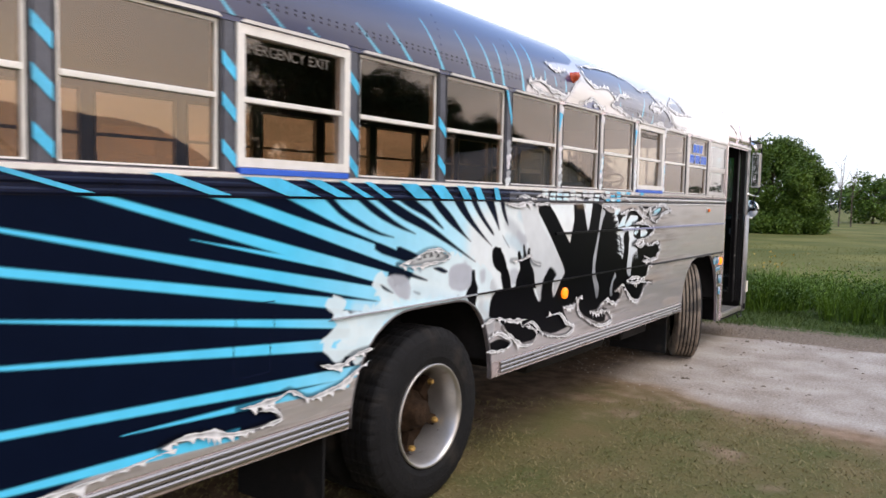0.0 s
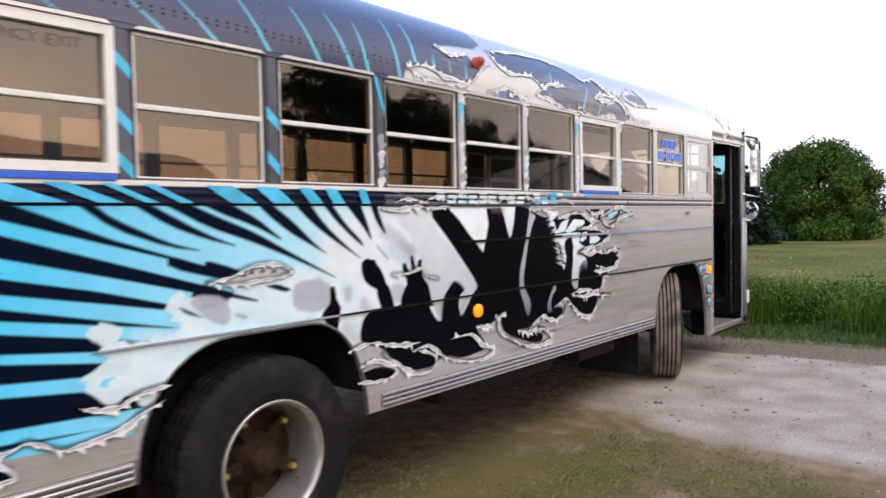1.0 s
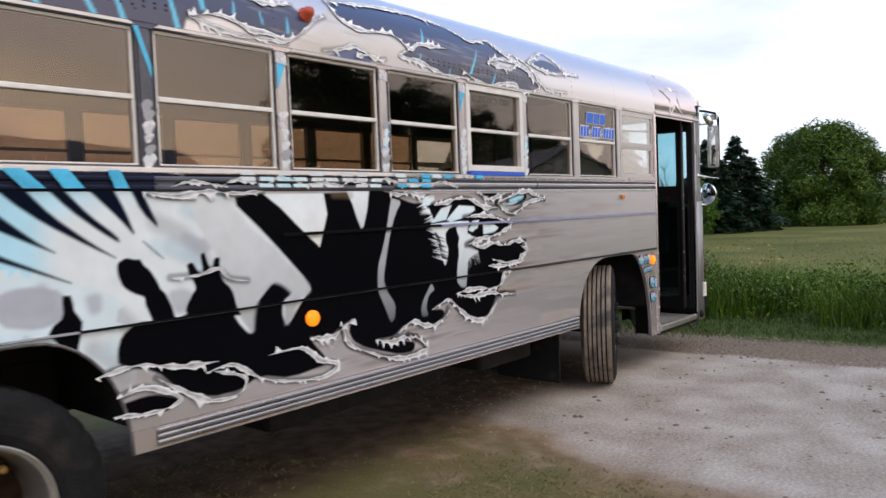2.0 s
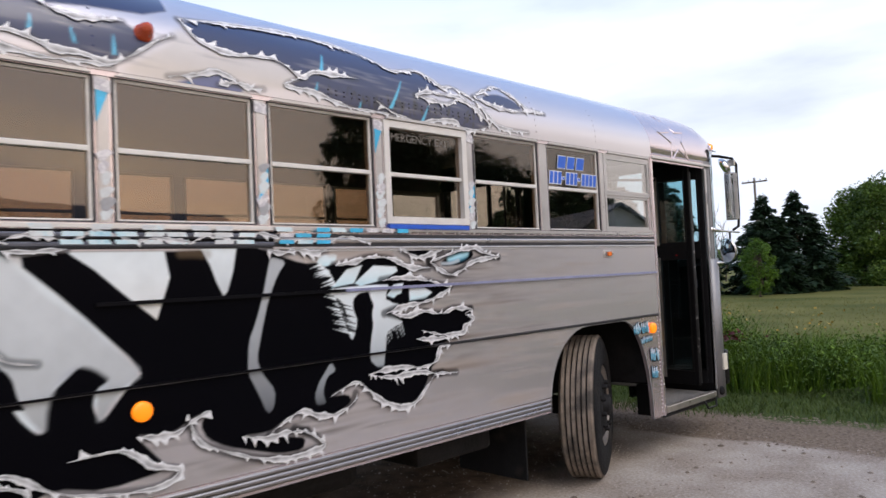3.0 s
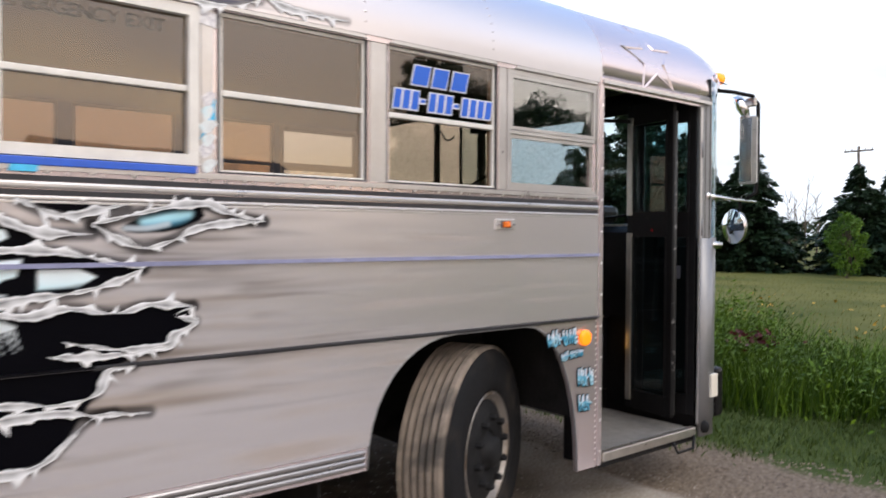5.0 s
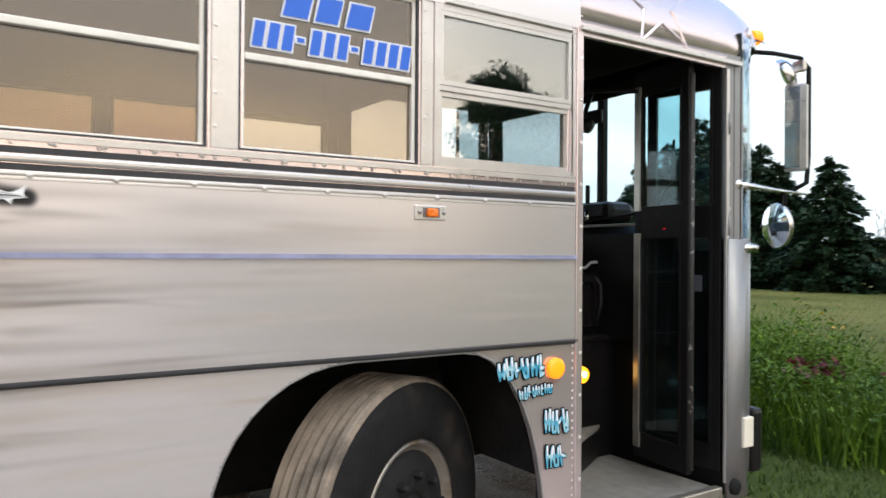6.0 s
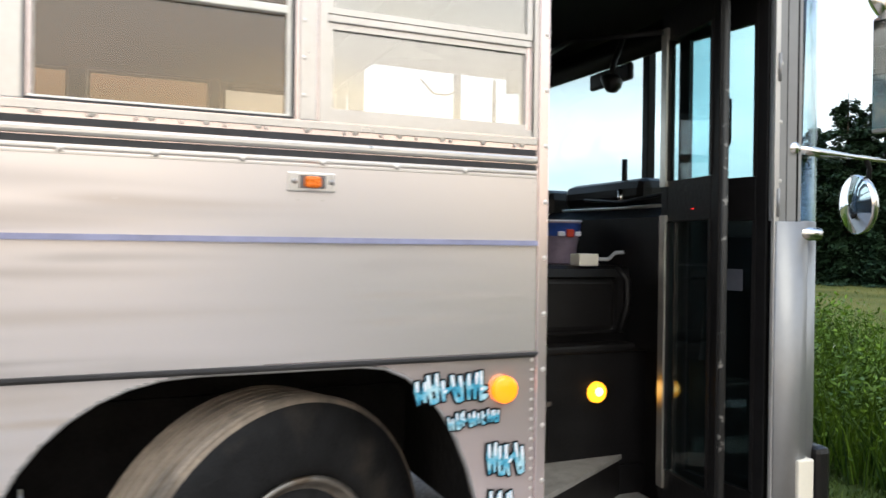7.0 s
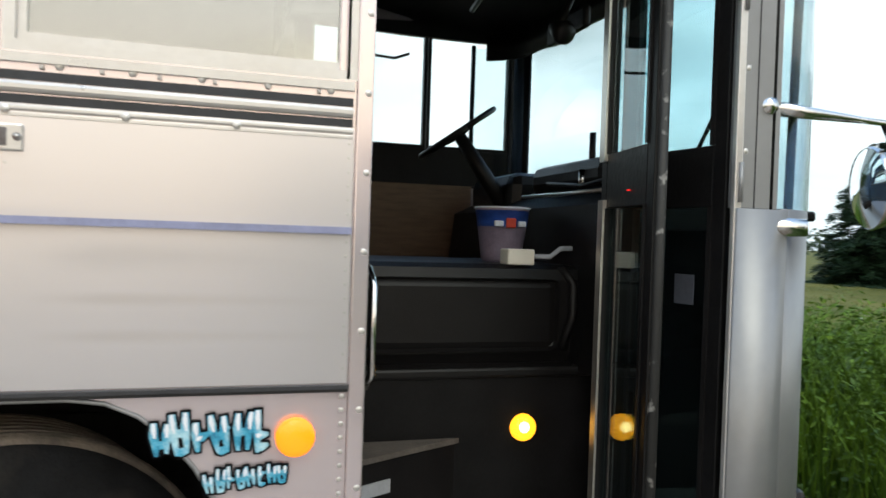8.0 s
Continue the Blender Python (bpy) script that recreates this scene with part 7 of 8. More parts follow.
# ---- step well and cab ----
# winder steps: each tread is cut back at a slant towards the front
street = [(X0 - 0.004, DOOR0), (X0 - 0.004, 9.86), (-2.885, 9.86), (-2.885, 9.765), (-2.41, DOOR0)]
part("bottom_step", slab(street, 0.334, 0.375), "step_plate", bus, "worn grey ribbed step")
part("step_nosing", boxed(X0 - 0.03, X0 + 0.012, DOOR0 + 0.01, 9.86, 0.335, 0.388, 0.006), "alu", bus)
part("well_floor", slab([(x - 0.006 if x > -2.3 else x, y) for x, y in street], 0.30, 0.333), "under", bus)
middle = part("middle_step", slab([(-2.41, DOOR0), (-2.885, 9.765), (-2.885, 9.745), (-2.425, DOOR0)], 0.376, 0.528), "plastic", bus, "middle step with grey tread")
part("tread", slab([(-2.405, DOOR0), (-2.885, 9.775), (-2.885, DOOR0)], 0.529, 0.55), "step_plate", middle)
upper = part("upper_step", slab([(-2.66, DOOR0), (-2.80, 9.23), (-2.885, 9.40), (-2.885, DOOR0)], 0.551, 0.788), "plastic", bus, "upper step with a dark worn tread")
part("tread", slab([(-2.652, DOOR0), (-2.795, 9.235), (-2.885, 9.415), (-2.885, DOOR0)], 0.789, 0.806), "cab_tread", upper)
part("step_label", slab([(-2.697, 9.06), (-2.752, 9.16), (-2.758, 9.157), (-2.703, 9.057)], 0.69, 0.73), "smoke", upper)
part("well_wall", boxed(-2.93, -2.887, DOOR0 - 0.04, 10.1, 0.50, 1.01, 0.006), "inside", bus)
part("well_wall", boxed(-2.93, -2.887, 9.66, 10.1, 0.30, 0.499), "inside", bus)
part("well_front", boxed(-2.90, X0 - 0.03, 9.90, 9.93, 0.33, 1.5, 0.004), "inside", bus)
part("well_rear", boxed(-2.90, X0 - 0.05, DOOR0 - 0.045, DOOR0 - 0.02, 0.56, 1.75, 0.004), "inside", bus)
part("well_rear", boxed(-2.41, X0 - 0.05, DOOR0 - 0.045, DOOR0 - 0.02, 0.31, 0.558, 0.004), "inside", bus)
part("ledge", boxed(-2.98, -2.875, DOOR0 - 0.04, 10.0, 1.0, 1.035, 0.01), "plastic", bus)
dog = part("engine_cover", boxed(-3.75, -2.955, 8.98, 9.93, 1.02, 1.372, 0.05), "plastic", bus, "black moulded engine cover")
part("cover_panel", boxed(-2.962, -2.944, 9.10, 9.78, 1.08, 1.325, 0.03), "plastic", dog)
part("cover_rib", tube([(-2.95, 9.80, 1.08), (-2.945, 9.84, 1.2), (-2.95, 9.84, 1.31), (-2.98, 9.80, 1.365)], 0.018, 8), "plastic", dog, smooth=True)
part("step_lamp", lathe([(0.001, 0.022), (0.025, 0.018), (0.040, 0.006), (0.044, 0.0), (0.046, -0.02)], 28, m=Matrix.Translation((-2.872, 9.638, 0.832))), "amber_lit", bus, "lit round amber lamp in the step well", smooth=True)
part("lamp_bulb", lathe([(0.001, 0.026), (0.010, 0.025), (0.017, 0.022), (0.020, 0.016)], 20, m=Matrix.Translation((-2.872, 9.632, 0.838))), "bulb", bus, smooth=True)
part("dashboard", prism([(9.83, 1.02), (9.89, 1.59), (10.0, 1.645), (10.24, 1.645), (10.26, 1.02)], X1 + 0.1, X0 - 0.30), "inside", bus, "black dashboard")
part("dash_rail", tube([(-2.55, 9.91, 1.64), (-3.2, 9.91, 1.64), (-3.6, 9.91, 1.645)], 0.008, 6), "alu", bus, smooth=True)
part("instrument_pod", boxed(-4.45, -3.85, 9.95, 10.18, 1.55, 1.78, 0.06), "plastic", bus)
part("dash_pod", boxed(-3.75, -3.05, 10.0, 10.24, 1.655, 1.79, 0.05), "plastic", bus)
part("dash_stalk", tube([(-3.30, 10.08, 1.74), (-3.30, 10.08, 1.90)], 0.014, 8), "plastic", bus, smooth=True)
part("dash_stalk", tube([(-3.22, 10.0, 1.66), (-3.22, 10.0, 1.74)], 0.018, 8), "chrome", bus, smooth=True)
part("dash_hose", tube([(-3.5, 9.98, 1.70), (-3.2, 9.99, 1.675), (-2.9, 10.0, 1.70), (-2.62, 10.0, 1.74)], 0.009, 8), "plastic", bus, smooth=True)
part("wiper", tube([(-2.95, 10.27, 1.70), (-2.85, 10.33, 1.95), (-2.86, 10.34, 2.15)], 0.008, 6), "inside", bus, smooth=True)
part("wiper_motor", boxed(-2.99, -2.89, 10.2, 10.28, 1.60, 1.70, 0.015), "plastic", bus)
part("wiper", tube([(-2.55, 10.22, 1.60), (-2.50, 10.28, 1.9), (-2.52, 10.28, 2.1)], 0.008, 6), "inside", bus, smooth=True)
part("cab_fan", lathe([(0.001, 0.03), (0.035, 0.026), (0.045, 0.0), (0.03, -0.04), (0.015, -0.07)], 16, m=Matrix.Translation((-3.02, 9.80, 2.20)) @ pose(0, 0, 0, 0, 35, 20)), "plastic", bus, "small black cab fan", smooth=True)
part("fan_bracket", tube([(-3.04, 9.80, 2.23), (-3.06, 9.83, 2.30), (-3.06, 9.88, 2.42)], 0.014, 8), "plastic", bus, smooth=True)
part("inside_mirror", boxed(-3.3, -2.98, 9.86, 9.89, 2.22, 2.30, 0.012), "plastic", bus)
bm = bmesh.new()
SW = Matrix.Translation((-3.98, 9.72, 1.96)) @ Vector((-0.057, -0.57, 0.81)).to_track_quat("Z", "Y").to_matrix().to_4x4()
ringpts = [SW @ Vector((0.205 * math.cos(a), 0.205 * math.sin(a), 0)) for a in (2 * math.pi * k / 32 for k in range(33))]
sw = part("steering_wheel", tube(ringpts, 0.014, 8, bm), "plastic", bus, "black steering wheel", smooth=True)
for a in (0.3, 2.84, 4.71):
    part("wheel_spoke", tube([SW @ Vector((0, 0, -0.02)), SW @ Vector((0.20 * math.cos(a), 0.20 * math.sin(a), 0))], 0.012, 6), "plastic", sw, smooth=True)
part("steering_column", tube([SW @ Vector((0, 0, 0.0)), SW @ Vector((0, 0, -0.25)), SW @ Vector((0, 0, -0.55))], [0.03, 0.04, 0.045], 10), "plastic", bus, smooth=True)
part("cab_side_panel", boxed(X1 + 0.03, X1 + 0.05, 8.9, 10.0, 1.02, 1.75, 0.004), "wood", bus, "brown panel below the driver's window")
ds = part("driver_seat", boxed(-4.32, -3.80, 8.34, 8.8, 1.22, 1.36, 0.05), "plastic", bus, "black driver's seat")
part("backrest", boxed(-4.30, -3.82, 8.22, 8.36, 1.34, 1.70, 0.05), "plastic", ds)
part("seat_base", boxed(-4.2, -3.92, 8.4, 8.75, 1.02, 1.23, 0.02), "plastic", ds)
# tiny glowing bar added to the leaf in place of a red reflection
part("red_glint", boxed(-2.408, -2.396, 9.7165, 9.722, 1.602, 1.605), "red_glow", inner_leaf)
part("cable", tube([(-3.9, 9.2, 2.34), (-3.95, 9.3, 2.28), (-4.05, 9.42, 2.30), (-4.1, 9.5, 2.34)], 0.007, 6), "inside", bus, smooth=True)

# loose things on the engine cover
tub = thing("snack_tub", (-3.30, 9.70, 1.371), "purple and white tub with blue label on the engine cover", "tub")
part("tub_body", lathe([(0.001, 0.0), (0.062, 0.0), (0.068, 0.01), (0.090, 0.185), (0.094, 0.19), (0.088, 0.192), (0.066, 0.02), (0.001, 0.015)], 28, m=Matrix.Rotation(radians(-90), 4, "Y")), "bag", tub, smooth=True, place=Matrix())
part("label_band", lathe([(0.0835, 0.125), (0.0915, 0.182), (0.0925, 0.182)], 28, m=Matrix.Rotation(radians(-90), 4, "Y")), "bag_blue", tub, "blue printed band", smooth=True, place=Matrix())
part("label_mark", boxed(0.085, 0.0945, -0.02, 0.015, 0.12, 0.155, 0.004), "red", tub, place=Matrix())
part("label_mark", boxed(0.082, 0.0935, -0.06, -0.028, 0.125, 0.145, 0.004), "sign_white", tub, place=Matrix())
part("label_mark", boxed(0.082, 0.0935, 0.022, 0.05, 0.125, 0.145, 0.004), "sign_white", tub, place=Matrix())
part("rim_lip", lathe([(0.092, 0.188), (0.097, 0.192), (0.093, 0.196), (0.088, 0.192)], 28, m=Matrix.Rotation(radians(-90), 4, "Y")), "sign_white", tub, smooth=True, place=Matrix())
tub.scale = (1.15, 1.15, 1.08)
crm = thing("cream_box", (-3.0, 9.645, 1.371), "small cream plastic box with a grey handle", "box")
part("box_body", boxed(-0.04, 0.04, -0.05, 0.05, 0, 0.055, 0.006), "cream", crm, place=Matrix())
part("box_handle", tube([(0.0, 0.05, 0.03), (0.01, 0.12, 0.03), (0.01, 0.16, 0.06), (0.02, 0.2, 0.062)], 0.009, 8), "smoke", crm, smooth=True, place=Matrix())

# seam of the corner post
part("post_seam", boxed(X0 - 0.004, X0 + 0.0015, 9.946, 9.949, 0.34, 2.40), "dark_joint", bus)
# box on the corner post
part("post_box", boxed(X0 - 0.018, X0 + 0.035, 9.99, 10.065, 0.555, 0.70, 0.006), "cream", bus, "small cream junction box")
part("corner_bumper", boxed(X0 - 0.26, X0 - 0.012, 10.13, 10.215, 0.40, 0.72, 0.025), "plastic", bus)
part("step_bracket", tube([(X0 + 0.01, 9.62, 0.33), (X0 + 0.03, 9.64, 0.27), (X0 + 0.03, 9.80, 0.27), (X0 + 0.01, 9.84, 0.34)], 0.009, 8), "plastic", bus, smooth=True)
part("post_roller", lathe([(0.001, 0.03), (0.035, 0.028), (0.04, 0.0), (0.04, -0.03)], 20, m=Matrix.Translation((X0 + 0.01, 9.93, 0.38))), "rubber", bus, smooth=True)

# mirrors on arms
arm = part("mirror_arm", tube([(-2.34, 10.27, 2.54), (-2.26, 10.38, 2.53), (-2.19, 10.52, 2.51), (-2.17, 10.56, 2.46), (-2.17, 10.56, 2.0), (-2.18, 10.56, 1.86), (-2.21, 10.5, 1.825)], 0.013, 8), "inside", bus, "black tubular mirror arm", smooth=True)
TM = Matrix.Translation((-2.215, 10.52, 0)) @ Matrix.Rotation(radians(13), 4, "Z")
bm = boxed(-0.058, 0.05, -0.012, 0.022, 1.92, 2.38, 0.010)
bm.transform(TM)
tall_case = part("tall_mirror", bm, "silver_trim", arm, "tall rectangular rear-view mirror in a bright case")
bm = boxed(-0.052, 0.026, -0.0165, -0.0125, 1.935, 2.365)
bm.transform(TM)
part("mirror_face", bm, "mirror", tall_case)
bm = prism([(-0.016, 1.935), (0.010, 1.93), (0.010, 2.37), (-0.016, 2.365)], 0.030, 0.058)
bm.transform(TM)
part("case_edge", bm, "alu", tall_case, "bright bevelled case edge")
dome = Matrix.Translation((-2.275, 10.50, 2.435)) @ pose(0, 0, 0, 0, 28, -150)
spot = part("spot_mirror", lathe([(0.085, 0.0), (0.088, -0.006), (0.078, -0.035), (0.05, -0.055), (0.001, -0.062)], 28, m=dome), "chrome", arm, "small convex spot mirror", smooth=True)
part("mirror_face", lathe([(0.001, 0.016), (0.05, 0.010), (0.078, 0.002), (0.085, -0.002)], 28, m=dome), "mirror", spot, smooth=True)
part("arm_plate", boxed(-2.235, -2.165, 10.51, 10.54, 2.44, 2.50, 0.008), "alu", arm)
low = part("lower_arm", tube([(-2.20, 9.995, 1.82), (-2.19, 10.13, 1.813), (-2.185, 10.29, 1.807), (-2.18, 10.56, 1.80)], [0.020, 0.016, 0.009, 0.008], 10), "chrome", bus, "chrome lower mirror arm", smooth=True)
part("arm_socket", lathe([(0.001, 0.035), (0.02, 0.03), (0.027, 0.0), (0.027, -0.02)], 16, m=Matrix.Translation((-2.20, 9.985, 1.82))), "chrome", low, smooth=True)
part("arm_foot", lathe([(0.001, 0.09), (0.022, 0.085), (0.026, 0.03), (0.03, 0.0)], 16, m=Matrix.Translation((-2.19, 10.01, 1.512)) @ pose(0, 0, 0, 0, 0, 60)), "chrome", bus, "chrome mirror arm clamp", smooth=True)
rm = Matrix.Translation((-2.23, 10.36, 1.63)) @ pose(0, 0, 0, 0, 4, -112) @ Matrix.Scale(0.88, 4)
rnd_m = part("round_mirror", lathe([(0.128, 0.0), (0.132, -0.008), (0.125, -0.03), (0.09, -0.055), (0.04, -0.07), (0.001, -0.074)], 36, m=rm), "chrome", bus, "round convex chrome mirror", smooth=True)
part("mirror_face", lathe([(0.001, 0.022), (0.05, 0.018), (0.09, 0.010), (0.118, 0.0), (0.128, -0.002)], 36, m=rm), "mirror", rnd_m, smooth=True)
part("mirror_stem", tube([(-2.185, 10.36, 1.805), (-2.20, 10.40, 1.77), (-2.22, 10.42, 1.66)], 0.010, 8), "inside", rnd_m, smooth=True)

# ---- trees and growth ----
def cards(bm_v, bm_f, centre, size, rng, droop=0.0, ratio=0.6):
    """One small leaf: a bent quad."""
    a = rng.uniform(0, 2 * math.pi)
    tilt = rng.uniform(-0.9, 0.9)
    u = np.array([math.cos(a) * math.cos(tilt), math.sin(a) * math.cos(tilt), math.sin(tilt) - droop])
    v = np.cross(u, [rng.uniform(-1, 1), rng.uniform(-1, 1), rng.uniform(-1, 1)])
    v = v / (np.linalg.norm(v) + 1e-6) * size * ratio
    u = u * size
    i = len(bm_v)
    bm_v.extend([centre - u, centre + v, centre + u, centre - v])
    bm_f.append((i, i + 1, i + 2, i + 3))


def raw_mesh(name, v, f, material):
    me = bpy.data.meshes.new(name)
    me.from_pydata([tuple(map(float, q)) for q in v], [], f)
    me.materials.append(M[material])
    return me


def broad_tree(name, at, height, width, seed, label, leaf_material="leaf", leaves=5200, dome=False):
    """A round-headed tree: tapered trunk, limbs, and leaves in clumps with gaps."""
    rng = random.Random(seed)
    tr = thing(name, at, label, "tree")
    bm = bmesh.new()
    tube([(0, 0, -0.05), (0.05, 0, height * 0.25), (0.0, 0.1, height * 0.55), (0.1, 0.1, height * 0.85)], [height * 0.028, height * 0.022, height * 0.014, 0.02], 8, bm)
    clumps = []
    for k in range(150 if dome else 90):
        a, u = rng.uniform(0, 2 * math.pi), rng.uniform(-0.95, 1.0) if not dome or k % 4 else -0.95
        rr = math.sqrt(max(0, 1 - (max(0, u) if dome else u) ** 2)) * rng.uniform(0.55, 1.0)
        c = np.array([math.cos(a) * rr * width / 2 * 0.86, math.sin(a) * rr * width / 2 * 0.86, height * ((0.46 if dome else 0.50) + 0.44 * u * rng.uniform(0.8 if u > 0 else 0.95, 1.0))])
        clumps.append((c, rng.uniform(0.06, 0.13 if dome else 0.16) * width))
        if k % 3 == 0:
            b = height * rng.uniform(0.2, 0.5)
            tube([(0.02, 0.02, b), tuple(c * 0.5 + np.array([0, 0, b * 0.5 + 0.3])), tuple(c)], [height * 0.010, height * 0.007, 0.015], 5, bm)
    part("trunk", bm, "bark", tr, place=Matrix())
    v, f = [], []
    for k in range(leaves):
        c, r = clumps[rng.randrange(len(clumps))]
        d = np.array([rng.gauss(0, 1), rng.gauss(0, 1), rng.gauss(0, 0.8)])
        d = d / np.linalg.norm(d) * r * rng.uniform(0.5, 1.08)
        cards(v, f, c + d, width * rng.uniform(0.010, 0.020) * (0.62 if dome else 1 if leaves > 20000 else 1.4), rng)
    part("crown", None, None, tr, place=Matrix(), mesh=raw_mesh("crown", v, f, leaf_material))
    return tr


def spruce(name, at, height, width, seed, label, needles=16000, fine=1.0):
    """A spruce: straight trunk, whorls of drooping boughs in layers, ragged tips and gaps between them."""
    rng = random.Random(seed)
    tr = thing(name, at, label, "tree", "spruces at the field's edge")
    bm = tube([(0, 0, -0.05), (0, 0, height * 0.5), (0, 0, height)], [height * 0.018, height * 0.012, 0.01], 7)
    part("trunk", bm, "bark", tr, place=Matrix())
    boughs, layers = [], 24
    for k in range(layers):
        u = k / layers
        swell = rng.uniform(0.80, 1.08)
        for j in range(13 if u < 0.7 else 8):
            r = width / 2 * (1 - u) ** 0.74 * swell * rng.uniform(0.70, 1.15) + 0.05
            boughs.append((height * (0.05 + 0.93 * u) + rng.gauss(0, 0.012) * height, r, rng.uniform(0, 6.283)))
    weight = list(itertools.accumulate((0.25 + r) for _, r, _ in boughs))
    v, f = [], []
    for z, r, a in rng.choices(boughs, cum_weights=weight, k=needles):
        q = 0.12 + 0.88 * rng.random() ** 0.6
        side = rng.gauss(0, 0.13) * r * (1.15 - 0.75 * q)
        ca, sa = math.cos(a), math.sin(a)
        c = np.array([ca * r * q - sa * side, sa * r * q + ca * side, max(0.05, z + 0.10 * r * q - 0.34 * r * q * q - abs(side) * 0.25 + rng.gauss(0, 0.010) * height)])
        d = np.array([ca + rng.gauss(0, 0.5), sa + rng.gauss(0, 0.5), -0.25 + rng.gauss(0, 0.3)]) * height * fine * rng.uniform(0.010, 0.024)
        w = np.cross(d, [rng.gauss(0, 0.5), rng.gauss(0, 0.5), 1.0]) * 0.36
        i = len(v)
        v.extend([c - d, c + w, c + d, c - w])
        f.append((i, i + 1, i + 2, i + 3))
    part("crown", None, None, tr, place=Matrix(), mesh=raw_mesh("crown", v, f, "needle"))
    return tr


def at_bearing(deg, dist, y0=5.0):
    return (-dist * math.sin(radians(deg)), y0 + dist * math.cos(radians(deg)), 0)


broad_tree("broadleaf_tree", at_bearing(12.1, 47, 2.3), 5.9, 7.6, 11, "large round green broadleaf tree beyond the field", leaves=110000, dome=True)
broad_tree("broadleaf_tree", at_bearing(5.4, 82, 1), 4.6, 7, 12, "smaller light green tree in the distance", leaves=7000)
broad_tree("broadleaf_tree", at_bearing(1.5, 90, 1), 5.4, 8, 13, "light green tree in the distance", leaves=7000)
broad_tree("young_tree", at_bearing(21.7, 32, 5.5), 2.55, 1.7, 15, "bright lime green young tree before the spruces", "leaf_lime", leaves=9000)
sp = spruce("spruce", at_bearing(20.8, 36, 5.0), 4.7, 4.6, 21, "dark green spruce at the field's edge", 30000)
for k, (b, d, s, y) in enumerate(((18.7, 38, 1.05, 5.0), (28.2, 36, 1.22, 5.7), (32.0, 38, 1.25, 6.4))):
    copy_thing(sp, pose(*at_bearing(b, d, y), 0, 0, 67 * k) @ Matrix.Scale(s, 4))
tall_sp = spruce("spruce", at_bearing(36.1, 38, 7.4), 8.6, 7.6, 27, "tall dark spruce in the row beyond the field", 60000, 0.55)
for k, (b, d, s) in enumerate(((38.3, 38, 0.99), (37.2, 43, 1.0), (34.0, 39, 0.84), (42.4, 38, 0.74), (40.4, 40, 0.88), (35.1, 44, 0.94))):
    copy_thing(tall_sp, pose(*at_bearing(b, d, 7.4), 0, 0, 67 * k) @ Matrix.Scale(s, 4))
# growth beside and behind the walker, mirrored in the bus windows
rb = broad_tree("broadleaf_tree", (41, 42, 0), 16.5, 10.5, 31, "tall dark broadleaf tree across the yard", "leaf_dark", 26000)
for k, (x, y, s) in enumerate(((40, 46, 0.86), (37, 49.5, 0.80), (35, 51, 0.70), (33.5, 53, 0.64), (31.5, 56, 0.56), (30, 58, 0.5), (9, -34, 0.62), (2, -37, 0.7), (-6, -33, 0.55))):
    copy_thing(rb, pose(x, y, 0, 0, 0, 50 * k) @ Matrix.Scale(s, 4))


def house(at, turn, w, d, h, label):
    hs = thing("house", at, label, "house")
    hs.rotation_euler = (0, 0, turn)
    part("wall", boxed(-w / 2, w / 2, -d / 2, d / 2, 0, h), "house", hs, place=Matrix())
    bm = bmesh.new()
    o = 0.5
    prism([(-d / 2 - o, h - 0.1), (0, h + d * 0.32), (d / 2 + o, h - 0.1), (d / 2 + o, h - 0.25), (0, h + d * 0.32 - 0.18), (-d / 2 - o, h - 0.25)], -w / 2 - o, w / 2 + o, bm)
    part("roof", bm, "shingle", hs, place=Matrix())
    part("gable", prism([(-d / 2, h - 0.01), (d / 2, h - 0.01), (0, h + d * 0.31)], -w / 2, w / 2), "house", hs, place=Matrix())
    for k in range(4):
        x = -w / 2 + w * (k + 0.5) / 4
        for s in (-1, 1):
            wn = part("window", ring(x - 0.6, x + 0.6, 1.0, 2.2, 0.08, -0.05, 0.05), "white_frame", hs, place=Matrix.Translation((0, s * d / 2, 0)) @ Matrix.Rotation(radians(90), 4, "Z") @ Matrix.Scale(-1, 4, (0, 1, 0)))
            part("pane", boxed(-0.02, 0.02, x - 0.52, x + 0.52, 1.08, 2.12), "dark_pane", wn, place=Matrix())
    return hs


house((24, 46, 0), 0.6, 14, 8, 2.8, "single-storey house with grey shingle roof")
house((28, 17, 0), 1.2, 12, 8, 2.6, "pale outbuilding with grey roof")

# utility pole with a crossarm
up_at = at_bearing(21.7, 80, 5.8)
pole = thing("utility_pole", up_at, "weathered wooden utility pole with crossarm", "pole")
part("post", tube([(0, 0, -0.1), (0, 0, 10.1)], [0.16, 0.11], 10), "timber", pole, place=Matrix())
part("crossarm", boxed(-1.3, 1.3, -0.06, 0.06, 9.6, 9.75), "timber", pole, place=Matrix())
for x in (-1.2, -0.6, 0.6, 1.2):
    part("insulator", tube([(x, 0, 9.75), (x, 0, 9.92)], 0.05, 8), "smoke", pole, place=Matrix())
# bare saplings on the skyline
rng = random.Random(8)
